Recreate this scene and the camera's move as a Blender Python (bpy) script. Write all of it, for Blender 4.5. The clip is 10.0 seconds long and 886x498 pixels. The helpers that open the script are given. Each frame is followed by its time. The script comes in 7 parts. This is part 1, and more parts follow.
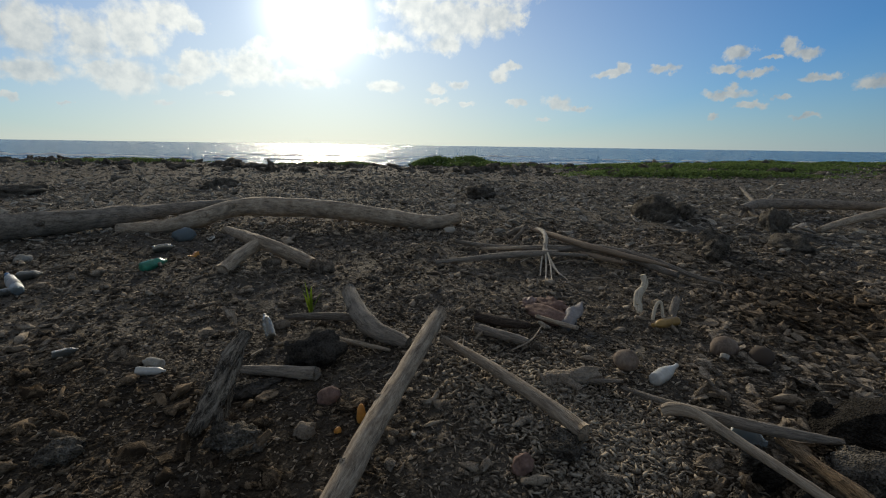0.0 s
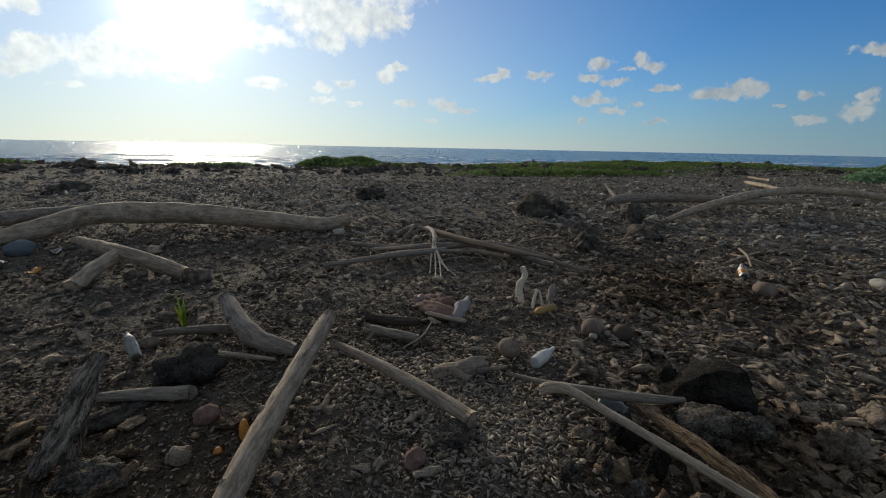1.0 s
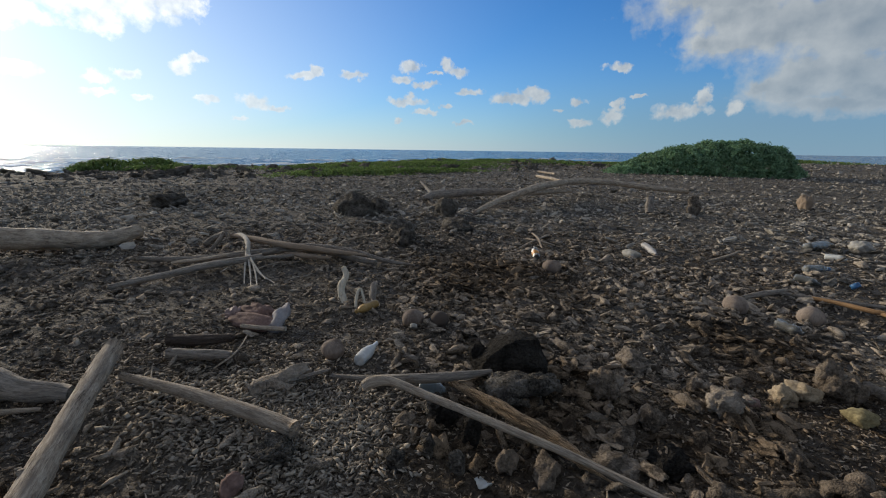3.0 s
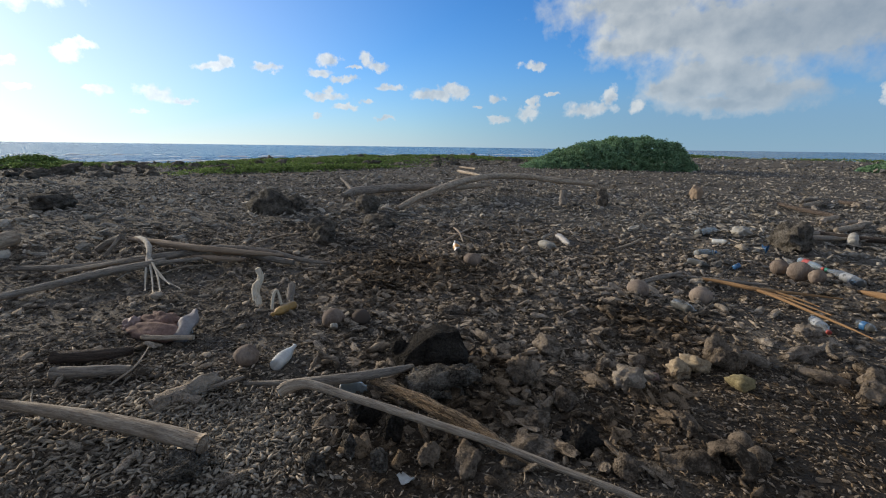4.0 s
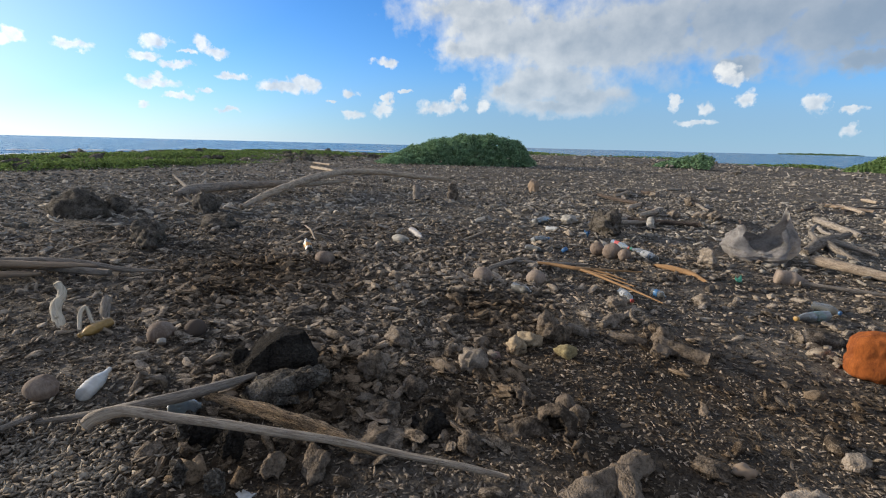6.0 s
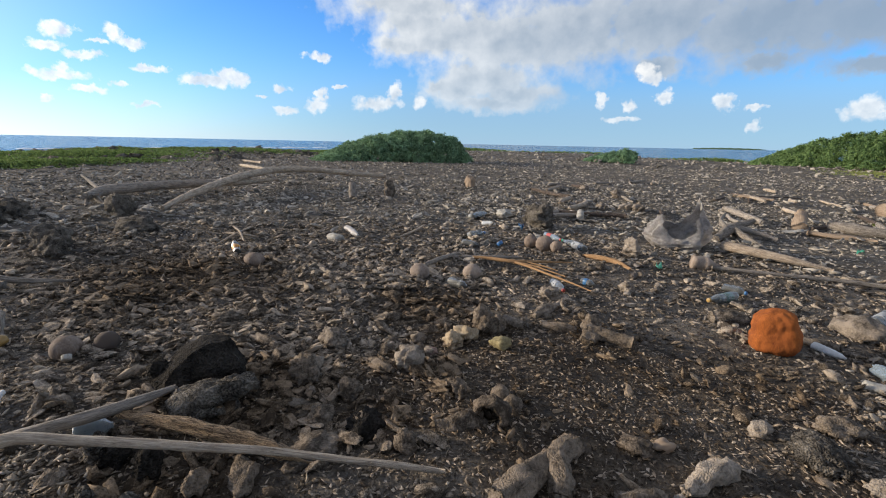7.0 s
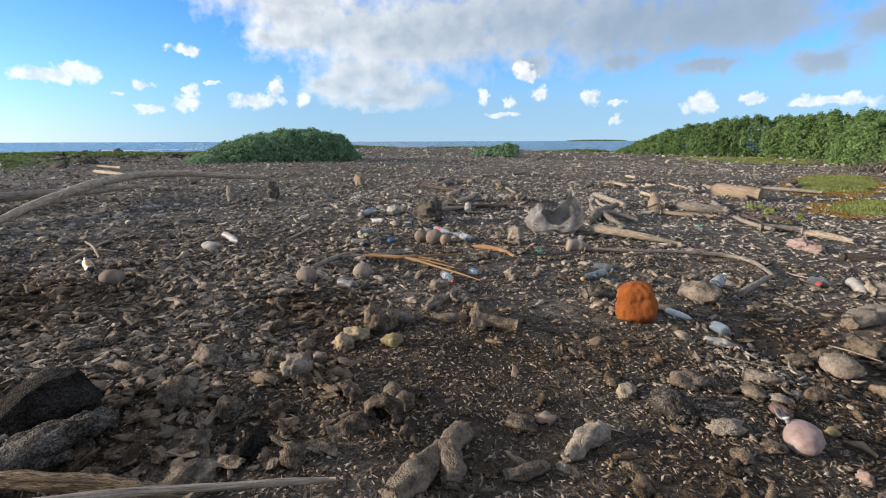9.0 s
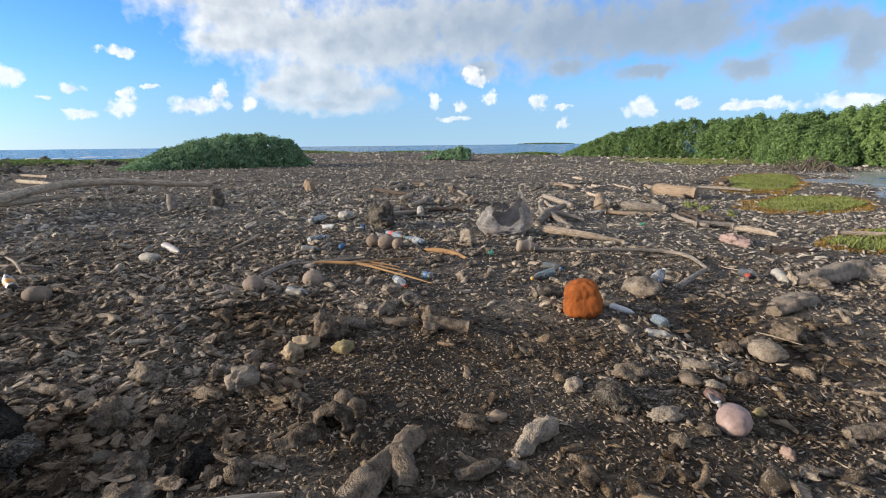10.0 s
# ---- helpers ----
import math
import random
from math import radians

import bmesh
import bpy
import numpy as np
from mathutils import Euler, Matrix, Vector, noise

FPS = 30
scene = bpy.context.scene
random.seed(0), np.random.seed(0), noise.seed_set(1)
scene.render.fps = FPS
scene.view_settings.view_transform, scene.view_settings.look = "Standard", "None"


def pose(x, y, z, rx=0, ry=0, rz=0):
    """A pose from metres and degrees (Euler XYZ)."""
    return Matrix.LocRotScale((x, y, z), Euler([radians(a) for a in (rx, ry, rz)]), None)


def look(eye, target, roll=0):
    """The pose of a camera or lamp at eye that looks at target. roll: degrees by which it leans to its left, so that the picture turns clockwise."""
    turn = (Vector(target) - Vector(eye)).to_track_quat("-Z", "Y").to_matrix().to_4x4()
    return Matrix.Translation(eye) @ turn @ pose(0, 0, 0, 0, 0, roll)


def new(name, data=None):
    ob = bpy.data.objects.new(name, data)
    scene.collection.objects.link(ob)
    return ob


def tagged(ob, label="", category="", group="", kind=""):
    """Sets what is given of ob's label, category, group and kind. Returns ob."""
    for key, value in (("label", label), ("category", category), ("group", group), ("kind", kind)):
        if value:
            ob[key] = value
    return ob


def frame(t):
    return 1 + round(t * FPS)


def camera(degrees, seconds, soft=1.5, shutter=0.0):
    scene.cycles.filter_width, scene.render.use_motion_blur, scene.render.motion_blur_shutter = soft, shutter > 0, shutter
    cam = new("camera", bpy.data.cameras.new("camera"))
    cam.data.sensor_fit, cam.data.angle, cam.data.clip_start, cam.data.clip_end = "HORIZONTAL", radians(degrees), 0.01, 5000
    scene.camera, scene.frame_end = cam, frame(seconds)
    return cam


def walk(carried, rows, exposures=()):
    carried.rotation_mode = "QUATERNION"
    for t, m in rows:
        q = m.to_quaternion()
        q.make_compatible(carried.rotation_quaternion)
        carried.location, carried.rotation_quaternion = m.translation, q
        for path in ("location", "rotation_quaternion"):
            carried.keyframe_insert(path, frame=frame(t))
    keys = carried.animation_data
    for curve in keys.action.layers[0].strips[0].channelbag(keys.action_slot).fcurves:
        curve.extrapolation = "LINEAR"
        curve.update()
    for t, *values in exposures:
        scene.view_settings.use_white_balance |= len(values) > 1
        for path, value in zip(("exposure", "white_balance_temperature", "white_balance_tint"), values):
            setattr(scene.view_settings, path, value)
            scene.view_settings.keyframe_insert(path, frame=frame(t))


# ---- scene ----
cam = camera(87.0, 10.0, soft=1.1)
METRES, EYE, TILT, LEAN, TURN = 0.523, 1.5, 2.011, -0.028, -22.400
ROWS = [
    (0.0, 0.0, 0.0, 0.0, 0.2, -14.51, -0.79),
    (0.5, 0.0454, -0.0228, -0.001, -6.21, -14.38, -1.14),
    (1.0, 0.0975, -0.037, -0.0046, -12.9, -14.2, -1.54),
    (1.5, 0.1433, -0.068, 0.0007, -19.26, -13.97, -1.71),
    (2.0, 0.1819, -0.0961, 0.0038, -24.74, -13.76, -1.82),
    (2.5, 0.2116, -0.1211, 0.006, -29.52, -13.62, -1.86),
    (4.0, 0.3337, -0.1946, -0.0023, -43.46, -13.81, -2.09),
    (4.5, 0.3749, -0.2199, -0.0071, -47.97, -13.8, -2.39),
    (5.0, 0.4049, -0.2558, -0.0117, -52.31, -13.83, -2.71),
    (5.5, 0.4374, -0.3036, -0.0122, -56.48, -13.65, -3.0),
    (7.0, 0.5564, -0.4279, -0.0217, -67.96, -13.53, -3.0),
    (7.5, 0.5927, -0.4687, -0.0238, -71.37, -13.62, -2.81),
    (8.0, 0.6208, -0.497, -0.0291, -74.75, -13.68, -2.62),
    (8.5, 0.6376, -0.5325, -0.0281, -77.98, -13.57, -2.32),
    (9.0, 0.6491, -0.5876, -0.0268, -81.09, -13.35, -1.83),
    (9.5, 0.64, -0.643, -0.0244, -84.02, -12.95, -1.5),
    (10.0, 0.643, -0.68, -0.026, -86.76, -12.71, -1.39),
]
EXPOSURE = 0.0
walk(cam, [(t, pose(0, 0, EYE, TILT, LEAN, TURN) @ pose(METRES * x, METRES * y, METRES * z, 90 + pitch, roll, yaw)) for t, x, y, z, yaw, pitch, roll in ROWS],
     exposures=[(t, EXPOSURE + e, k, tint) for t, e, k, tint in ((0.0, -0.71, 6620, 4), (1.0, -0.62, 6480, 4), (2.5, -0.39, 6270, 6), (4.5, 0.08, 6290, 8), (5.5, 0.25, 6340, 9), (7.5, 0.53, 6450, 10), (10.0, 0.64, 6450, 10))])

# ---- sky, clouds and sun ----
SUN_AZ, SUN_EL = 8.0, 14.0

world = bpy.data.worlds.new("sky")
scene.world = world
world.use_nodes = True
wn, wl = world.node_tree.nodes, world.node_tree.links
wn.clear()


def wmath(op, a, b=None, c=None, clamp=False):
    nd = wn.new("ShaderNodeMath")
    nd.operation, nd.use_clamp = op, clamp
    for i, v in enumerate((a, b, c)):
        if v is None:
            continue
        if isinstance(v, (int, float)):
            nd.inputs[i].default_value = v
        else:
            wl.new(v, nd.inputs[i])
    return nd.outputs[0]


def wvec(op, a, b=None, c=None, out=0):
    nd = wn.new("ShaderNodeVectorMath")
    nd.operation = op
    for i, v in enumerate((a, b, c)):
        if v is None:
            continue
        if isinstance(v, tuple):
            nd.inputs[i].default_value = v
        else:
            wl.new(v, nd.inputs[i])
    return nd.outputs[out]


def wnoise(vec, scale, detail, rough=0.55):
    nd = wn.new("ShaderNodeTexNoise")
    nd.inputs["Scale"].default_value, nd.inputs["Detail"].default_value, nd.inputs["Roughness"].default_value = scale, detail, rough
    wl.new(vec, nd.inputs["Vector"])
    return nd


def wmix(fac, a, b):
    nd = wn.new("ShaderNodeMix")
    nd.data_type = "RGBA"
    for sock, v in ((nd.inputs[0], fac), (nd.inputs[6], a), (nd.inputs[7], b)):
        if isinstance(v, (int, float, tuple)):
            sock.default_value = v
        else:
            wl.new(v, sock)
    return nd.outputs[2]


sky = wn.new("ShaderNodeTexSky")
sky.sky_type, sky.sun_disc = "NISHITA", False
sky.sun_elevation, sky.sun_rotation = radians(SUN_EL), radians(SUN_AZ)
sky.altitude, sky.air_density, sky.dust_density, sky.ozone_density = 0, 1.0, 0.1, 6.0
SKY_STRENGTH = 0.14

coord = wn.new("ShaderNodeTexCoord").outputs["Generated"]
sep = wn.new("ShaderNodeSeparateXYZ")
wl.new(coord, sep.inputs[0])
az = wmath("MULTIPLY", wmath("ARCTAN2", sep.outputs[0], sep.outputs[1]), 57.2958)
el = wmath("MULTIPLY", wmath("ARCSINE", sep.outputs[2]), 57.2958)
comb = wn.new("ShaderNodeCombineXYZ")
wl.new(az, comb.inputs[0]), wl.new(el, comb.inputs[1])
warp = wnoise(coord, 16, 4)
shift = wvec("MULTIPLY", wvec("SUBTRACT", warp.outputs["Color"], (0.5, 0.5, 0.5)), (2.2, 1.4, 0))
curl = wnoise(coord, 70, 5, 0.6)
shift = wvec("MULTIPLY_ADD", wvec("SUBTRACT", curl.outputs["Color"], (0.5, 0.5, 0.5)), (2.0, 1.3, 0), shift)
flat = wvec("ADD", comb.outputs[0], shift)
fields = {"white": None, "grey": None}


def cloud(a, e, w, h, kind="white"):
    """A cloud about azimuth a and elevation e, of half-width w and half-height h, in degrees."""
    d = wvec("LENGTH", wvec("MULTIPLY_ADD", flat, (1 / w, 1 / h, 0), (-a / w, -e / h, 0)), out=1)
    fields[kind] = d if fields[kind] is None else wmath("MINIMUM", fields[kind], d)


# towards the sun, and low scattered puffs over the sea
cloud(-17.7, 9.4, 2.54, 2.80)
cloud(-17.3, 6.0, 3.06, 1.07)
cloud(-13.4, 9.3, 2.39, 2.43)
cloud(-9.3, 10.3, 3.14, 2.52)
cloud(-6.3, 11.9, 2.76, 1.58)
cloud(-4.1, 11.4, 1.27, 0.70)
cloud(-10.7, 6.1, 3.21, 1.75)
cloud(-12.5, 6.5, 1.49, 1.02)
cloud(-4.5, 7.7, 2.63, 1.34)
cloud(-4.4, 8.6, 1.16, 0.72)
cloud(-5.9, 6.3, 2.29, 0.73)
cloud(1.0, 7.9, 3.18, 2.03)
cloud(2.5, 9.9, 1.80, 1.25)
cloud(6.5, 7.0, 4.09, 1.06)
cloud(-19.3, 3.9, 0.75, 0.43)
cloud(-15.4, 3.4, 0.54, 0.25)
cloud(-7.4, 3.9, 1.01, 0.25)
cloud(-2.3, 5.0, 1.23, 0.38)
cloud(23.1, 13.7, 7.14, 2.38)
cloud(28.1, 14.0, 3.19, 1.61)
cloud(30.3, 13.9, 1.26, 0.93)
cloud(22.4, 11.4, 2.17, 1.17)
cloud(14.1, 11.2, 4.25, 1.29)
cloud(18.6, 14.7, 3.55, 1.23)
cloud(28.7, 7.9, 1.45, 0.75)
cloud(29.8, 8.8, 1.22, 0.60)
cloud(21.2, 6.4, 1.03, 0.56)
cloud(23.7, 7.0, 1.33, 0.55)
cloud(21.2, 5.1, 1.34, 0.28)
cloud(24.7, 4.6, 1.11, 0.28)
cloud(15.6, 6.6, 1.82, 0.69)
cloud(30.8, 5.0, 1.31, 0.42)
cloud(35.5, 4.8, 1.97, 0.83)
cloud(37.8, 4.3, 1.52, 0.34)
cloud(33.6, 3.0, 1.01, 0.25)
cloud(40.8, 8.0, 1.98, 0.45)
cloud(42.1, 8.4, 0.84, 0.57)
cloud(46.2, 8.2, 1.59, 0.44)
cloud(52.9, 9.4, 1.18, 0.75)
cloud(52.0, 8.0, 1.65, 0.53)
cloud(56.6, 9.4, 0.89, 0.89)
cloud(58.1, 8.9, 1.58, 0.55)
cloud(55.4, 8.5, 0.92, 0.28)
cloud(54.5, 7.3, 1.47, 0.41)
cloud(59.7, 6.6, 1.62, 0.39)
cloud(52.5, 5.5, 2.32, 0.55)
cloud(52.9, 6.0, 0.98, 0.54)
cloud(54.4, 4.3, 1.28, 0.36)
cloud(56.8, 5.0, 0.90, 0.35)
cloud(63.4, 5.7, 1.05, 0.48)
cloud(59.2, 3.2, 1.43, 0.29)
cloud(51.4, 3.2, 0.59, 0.39)
# the broad grey-white bank and the puffs before it
cloud(65.1, 5.9, 3.38, 0.70)
cloud(67.1, 6.5, 1.84, 0.69)
cloud(59.5, 6.6, 1.71, 0.41)
cloud(76.4, 9.2, 1.59, 0.47)
cloud(72.2, 5.6, 1.26, 0.56)
cloud(76.4, 5.2, 0.66, 0.91)
cloud(75.5, 3.9, 1.19, 0.78)
cloud(72.6, 3.2, 1.27, 0.50)
cloud(82.9, 4.4, 2.84, 0.83)
cloud(84.8, 5.7, 0.90, 1.22)
cloud(87.5, 4.7, 0.82, 0.61)
cloud(58.9, 3.2, 1.29, 0.28)
cloud(86.7, 14.5, 8.19, 1.78, "grey")
cloud(89.3, 11.1, 6.47, 2.23, "grey")
cloud(85.8, 10.7, 3.04, 1.39, "grey")
cloud(97.9, 11.4, 11.33, 4.04, "grey")
cloud(95.8, 7.2, 6.30, 2.62, "grey")
cloud(92.1, 6.0, 4.15, 1.43, "grey")
cloud(96.1, 4.7, 6.34, 1.02, "grey")
# the bank's farther end, and towers along the far horizon
cloud(87.2, 13.1, 5.54, 2.11, "grey")
cloud(84.5, 10.8, 2.09, 1.19, "grey")
cloud(92.7, 11.9, 9.25, 3.40, "grey")
cloud(94.8, 7.4, 6.55, 2.40, "grey")
cloud(89.9, 6.4, 2.30, 1.18, "grey")
cloud(98.5, 5.7, 5.71, 1.51, "grey")
cloud(103.9, 12.2, 11.33, 4.46, "grey")
cloud(113.5, 12.7, 10.64, 3.80, "grey")
cloud(122.9, 11.7, 11.47, 3.63, "grey")
cloud(131.6, 11.3, 9.20, 2.99, "grey")
cloud(135.8, 11.7, 5.16, 3.16, "grey")
cloud(123.1, 8.3, 3.10, 1.18, "grey")
cloud(131.4, 7.5, 3.77, 0.89, "grey")
cloud(141.1, 7.1, 3.16, 1.16, "grey")
cloud(146.0, 9.9, 4.15, 2.11, "grey")
cloud(149.4, 8.1, 2.33, 2.84, "grey")
cloud(113.6, 8.3, 2.19, 1.35, "grey")
cloud(112.7, 8.0, 1.09, 0.75)
cloud(113.5, 7.1, 1.06, 0.75)
cloud(148.9, 3.5, 3.74, 0.71)
cloud(142.0, 3.5, 3.15, 0.54)
cloud(143.4, 3.7, 0.71, 0.77)
cloud(131.4, 3.6, 1.47, 1.26)
cloud(135.8, 3.8, 1.13, 0.70)
cloud(139.6, 3.4, 1.11, 0.37)
cloud(114.8, 5.3, 0.88, 0.91)
cloud(120.3, 4.6, 1.15, 1.04)
cloud(123.0, 4.1, 0.98, 0.42)
cloud(123.1, 2.3, 0.71, 0.70)
cloud(108.2, 5.0, 0.59, 0.99)
cloud(111.1, 4.4, 0.82, 0.85)
cloud(110.3, 2.9, 1.95, 0.36)
cloud(76.2, 9.2, 1.64, 0.56)
cloud(68.0, 6.1, 1.17, 0.79)
cloud(72.2, 5.6, 1.13, 0.56)
cloud(72.4, 3.3, 1.25, 0.40)
cloud(76.3, 5.3, 0.63, 0.77)
cloud(75.7, 4.1, 1.45, 0.60)
cloud(82.2, 4.3, 2.66, 0.83)
cloud(84.5, 5.5, 0.86, 1.15)
cloud(87.3, 4.6, 0.90, 0.79)
cloud(78.4, 6.0, 1.20, 0.25)
cloud(69.9, 4.7, 0.61, 0.25)
# out of view
cloud(3.3, 17.5, 9.0, 2.2)
cloud(24, 17, 8, 2.5)
cloud(115, 30, 45, 12, "grey")
cloud(170, 28, 35, 14, "grey")
cloud(230, 22, 25, 9, "grey")
cloud(290, 15, 25, 6)

air = wvec("MULTIPLY", sky.outputs[0], (SKY_STRENGTH * 0.62, SKY_STRENGTH * 0.98, SKY_STRENGTH * 1.22))
sun_dir = (math.sin(radians(SUN_AZ)) * math.cos(radians(SUN_EL)), math.cos(radians(SUN_AZ)) * math.cos(radians(SUN_EL)), math.sin(radians(SUN_EL)))
near_sun = wmath("MAXIMUM", wvec("DOT_PRODUCT", coord, sun_dir, out=1), 0.0)
# pale sea haze low in the air
haze = wmath("MULTIPLY", wmath("EXPONENT", wmath("MULTIPLY", wmath("ABSOLUTE", el), -1 / 5.5)), 0.75)
haze = wmath("MAXIMUM", haze, wmath("MULTIPLY", wmath("EXPONENT", wmath("MULTIPLY", wmath("ABSOLUTE", el), -1 / 17)), wmath("MULTIPLY", wmath("POWER", near_sun, 3.2), 0.95)))
air = wmix(haze, air, wmix(wmath("POWER", near_sun, 2.3), (0.31, 0.455, 0.61, 1), (1.35, 1.28, 1.14, 1)))

# a grey-blue veil of distant rain under the bank
veil = wmath("MULTIPLY", wmath("MULTIPLY_ADD", az, 1 / 28, -62 / 28, clamp=True), wmath("EXPONENT", wmath("MULTIPLY", wmath("POWER", wmath("ABSOLUTE", wmath("SUBTRACT", el, 3.2)), 2.0), -1 / 13)))
air = wmix(wmath("MULTIPLY", veil, 0.6), air, (0.25, 0.375, 0.52, 1))

billow = wnoise(coord, 26, 4, 0.5)
wisp = wmath("SUBTRACT", wnoise(coord, 36, 5, 0.55).outputs["Fac"], 0.5)
fluff = wmath("SUBTRACT", billow.outputs["Fac"], 0.5)


# billows are bright on the side that faces the sun
lee = wnoise(wvec("ADD", coord, tuple(0.014 * c for c in sun_dir)), 36, 5, 0.55)
facing = wmath("SUBTRACT", wmath("ADD", wisp, 0.5), lee.outputs["Fac"])
lee_big = wnoise(wvec("ADD", coord, tuple(0.025 * c for c in sun_dir)), 26, 4, 0.5)
facing_big = wmath("SUBTRACT", billow.outputs["Fac"], lee_big.outputs["Fac"])


def cover(d, tex, ragged, edge, base):
    return wmath("MULTIPLY_ADD", wmath("ADD", wmath("SUBTRACT", 1.0, d), wmath("MULTIPLY", tex, ragged)), edge, base, clamp=True)


cover_w, cover_g = cover(fields["white"], wisp, 1.45, 2.0, wmath("MULTIPLY_ADD", wmath("POWER", near_sun, 3), 0.15, 0.10)), cover(fields["grey"], wmath("MULTIPLY_ADD", wisp, 0.6, fluff), 1.3, 1.25, 0.46)
# thick parts of a cloud are greyer below than at the rim
core = wmath("MULTIPLY", wmath("SUBTRACT", 1.0, fields["grey"]), 1.1, clamp=True)
broad = wnoise(wvec("MULTIPLY", coord, (1, 1, 1.6)), 7, 6, 0.6)
murk = wmath("MULTIPLY", wmath("ADD", core, wmath("MULTIPLY_ADD", broad.outputs["Fac"], 2.4, -1.2)), 1.0, clamp=True)
east = wmath("MULTIPLY_ADD", az, 1 / 40, -88 / 40, clamp=True)
murk = wmath("MULTIPLY_ADD", murk, 0.55, wmath("MULTIPLY", east, wmath("MULTIPLY_ADD", core, 0.5, 0.05)), clamp=True)
murk = wmath("MULTIPLY_ADD", facing_big, -0.75, wmath("MULTIPLY_ADD", facing, -0.15, murk), clamp=True)
bank = wmix(murk, (0.64, 0.65, 0.65, 1), (0.27, 0.32, 0.375, 1))
bank = wmix(wmath("MULTIPLY", east, 0.85), bank, (0.21, 0.27, 0.35, 1))
puff = wmix(wmath("MULTIPLY_ADD", facing, 2.0, wmath("MULTIPLY_ADD", fields["white"], 0.35, 0.5), clamp=True), (0.45, 0.49, 0.54, 1), (0.81, 0.80, 0.775, 1))
# low clouds fade into the sea haze
puff = wmix(wmath("MULTIPLY", wmath("EXPONENT", wmath("MULTIPLY", wmath("ABSOLUTE", el), -1 / 4.0)), 0.75), puff, (0.46, 0.58, 0.70, 1))
bank = wmix(wmath("MULTIPLY", wmath("EXPONENT", wmath("MULTIPLY", wmath("ABSOLUTE", el), -1 / 5.0)), 0.8), bank, (0.34, 0.48, 0.63, 1))
lit = wn.new("ShaderNodeVectorMath")
lit.operation = "SCALE"
wl.new(puff, lit.inputs[0]), wl.new(wmath("MULTIPLY_ADD", wmath("POWER", near_sun, 6), 1.0, 0.97), lit.inputs["Scale"])
puff = lit.outputs[0]

# unseen broken cloud added overhead and behind, to make the fill light less blue
behind = wmath("MULTIPLY", wmath("SUBTRACT", 0.05, wvec("DOT_PRODUCT", coord, (0.906, 0.423, 0.0), out=1)), 3.0, clamp=True)
overhead = wmath("MULTIPLY", wmath("SUBTRACT", el, 22.0), 1 / 14, clamp=True)
rest = wmath("MULTIPLY", wmath("MAXIMUM", behind, overhead), wmath("MULTIPLY", wmath("SUBTRACT", broad.outputs["Fac"], 0.34), 5.0, clamp=True))
seen = wmix(wmath("MULTIPLY", rest, 0.9), air, wmix(broad.outputs["Fac"], (0.56, 0.54, 0.50, 1), (0.27, 0.28, 0.29, 1)))
seen = wmix(wmath("MULTIPLY", cover_g, 0.95), seen, bank)
seen = wmix(wmath("MULTIPLY", cover_w, 0.86), seen, puff)
# brightness round the veiled sun
aureole = wmath("ADD", wmath("MULTIPLY", wmath("POWER", near_sun, 420), 3.5), wmath("ADD", wmath("MULTIPLY", wmath("POWER", near_sun, 40), 0.32), wmath("MULTIPLY", wmath("POWER", near_sun, 9), 0.09)))
glow = wn.new("ShaderNodeCombineXYZ")
wl.new(aureole, glow.inputs[0]), wl.new(wmath("MULTIPLY", aureole, 0.96), glow.inputs[1]), wl.new(wmath("MULTIPLY", aureole, 0.86), glow.inputs[2])
seen = wvec("ADD", seen, glow.outputs[0])
back = wn.new("ShaderNodeBackground")
back.inputs["Strength"].default_value = 1.0
wl.new(seen, back.inputs["Color"])
out = wn.new("ShaderNodeOutputWorld")
wl.new(back.outputs[0], out.inputs["Surface"])

lamp = bpy.data.lights.new("sun", "SUN")
lamp.energy, lamp.angle, lamp.color = 3.8, radians(8), (1.0, 0.85, 0.66)
sun = new("sun", lamp)
sun.matrix_world = look(sun_dir, (0, 0, 0))

# ---- materials ----
# damp dark gravel, plus spots that only paint lens vignetting into the colour
DAMP_VIGNETTE = ((2.5, -1.0, 0.85), (3.0, -2.3, 0.6), (-0.55, 2.0, 1.2), (-1.5, 2.8, 0.9), (2.55, 0.75, 0.55), (4.6, 2.2, 0.9), (1.7, -1.9, 0.6), (4.2, -0.3, 0.5), (2.65, -0.25, 0.6), (3.4, -0.7, 0.55), (3.3, -1.5, 0.7), (2.7, -4.0, 0.9), (2.0, -3.1, 0.5), (1.75, 0.75, 0.45))


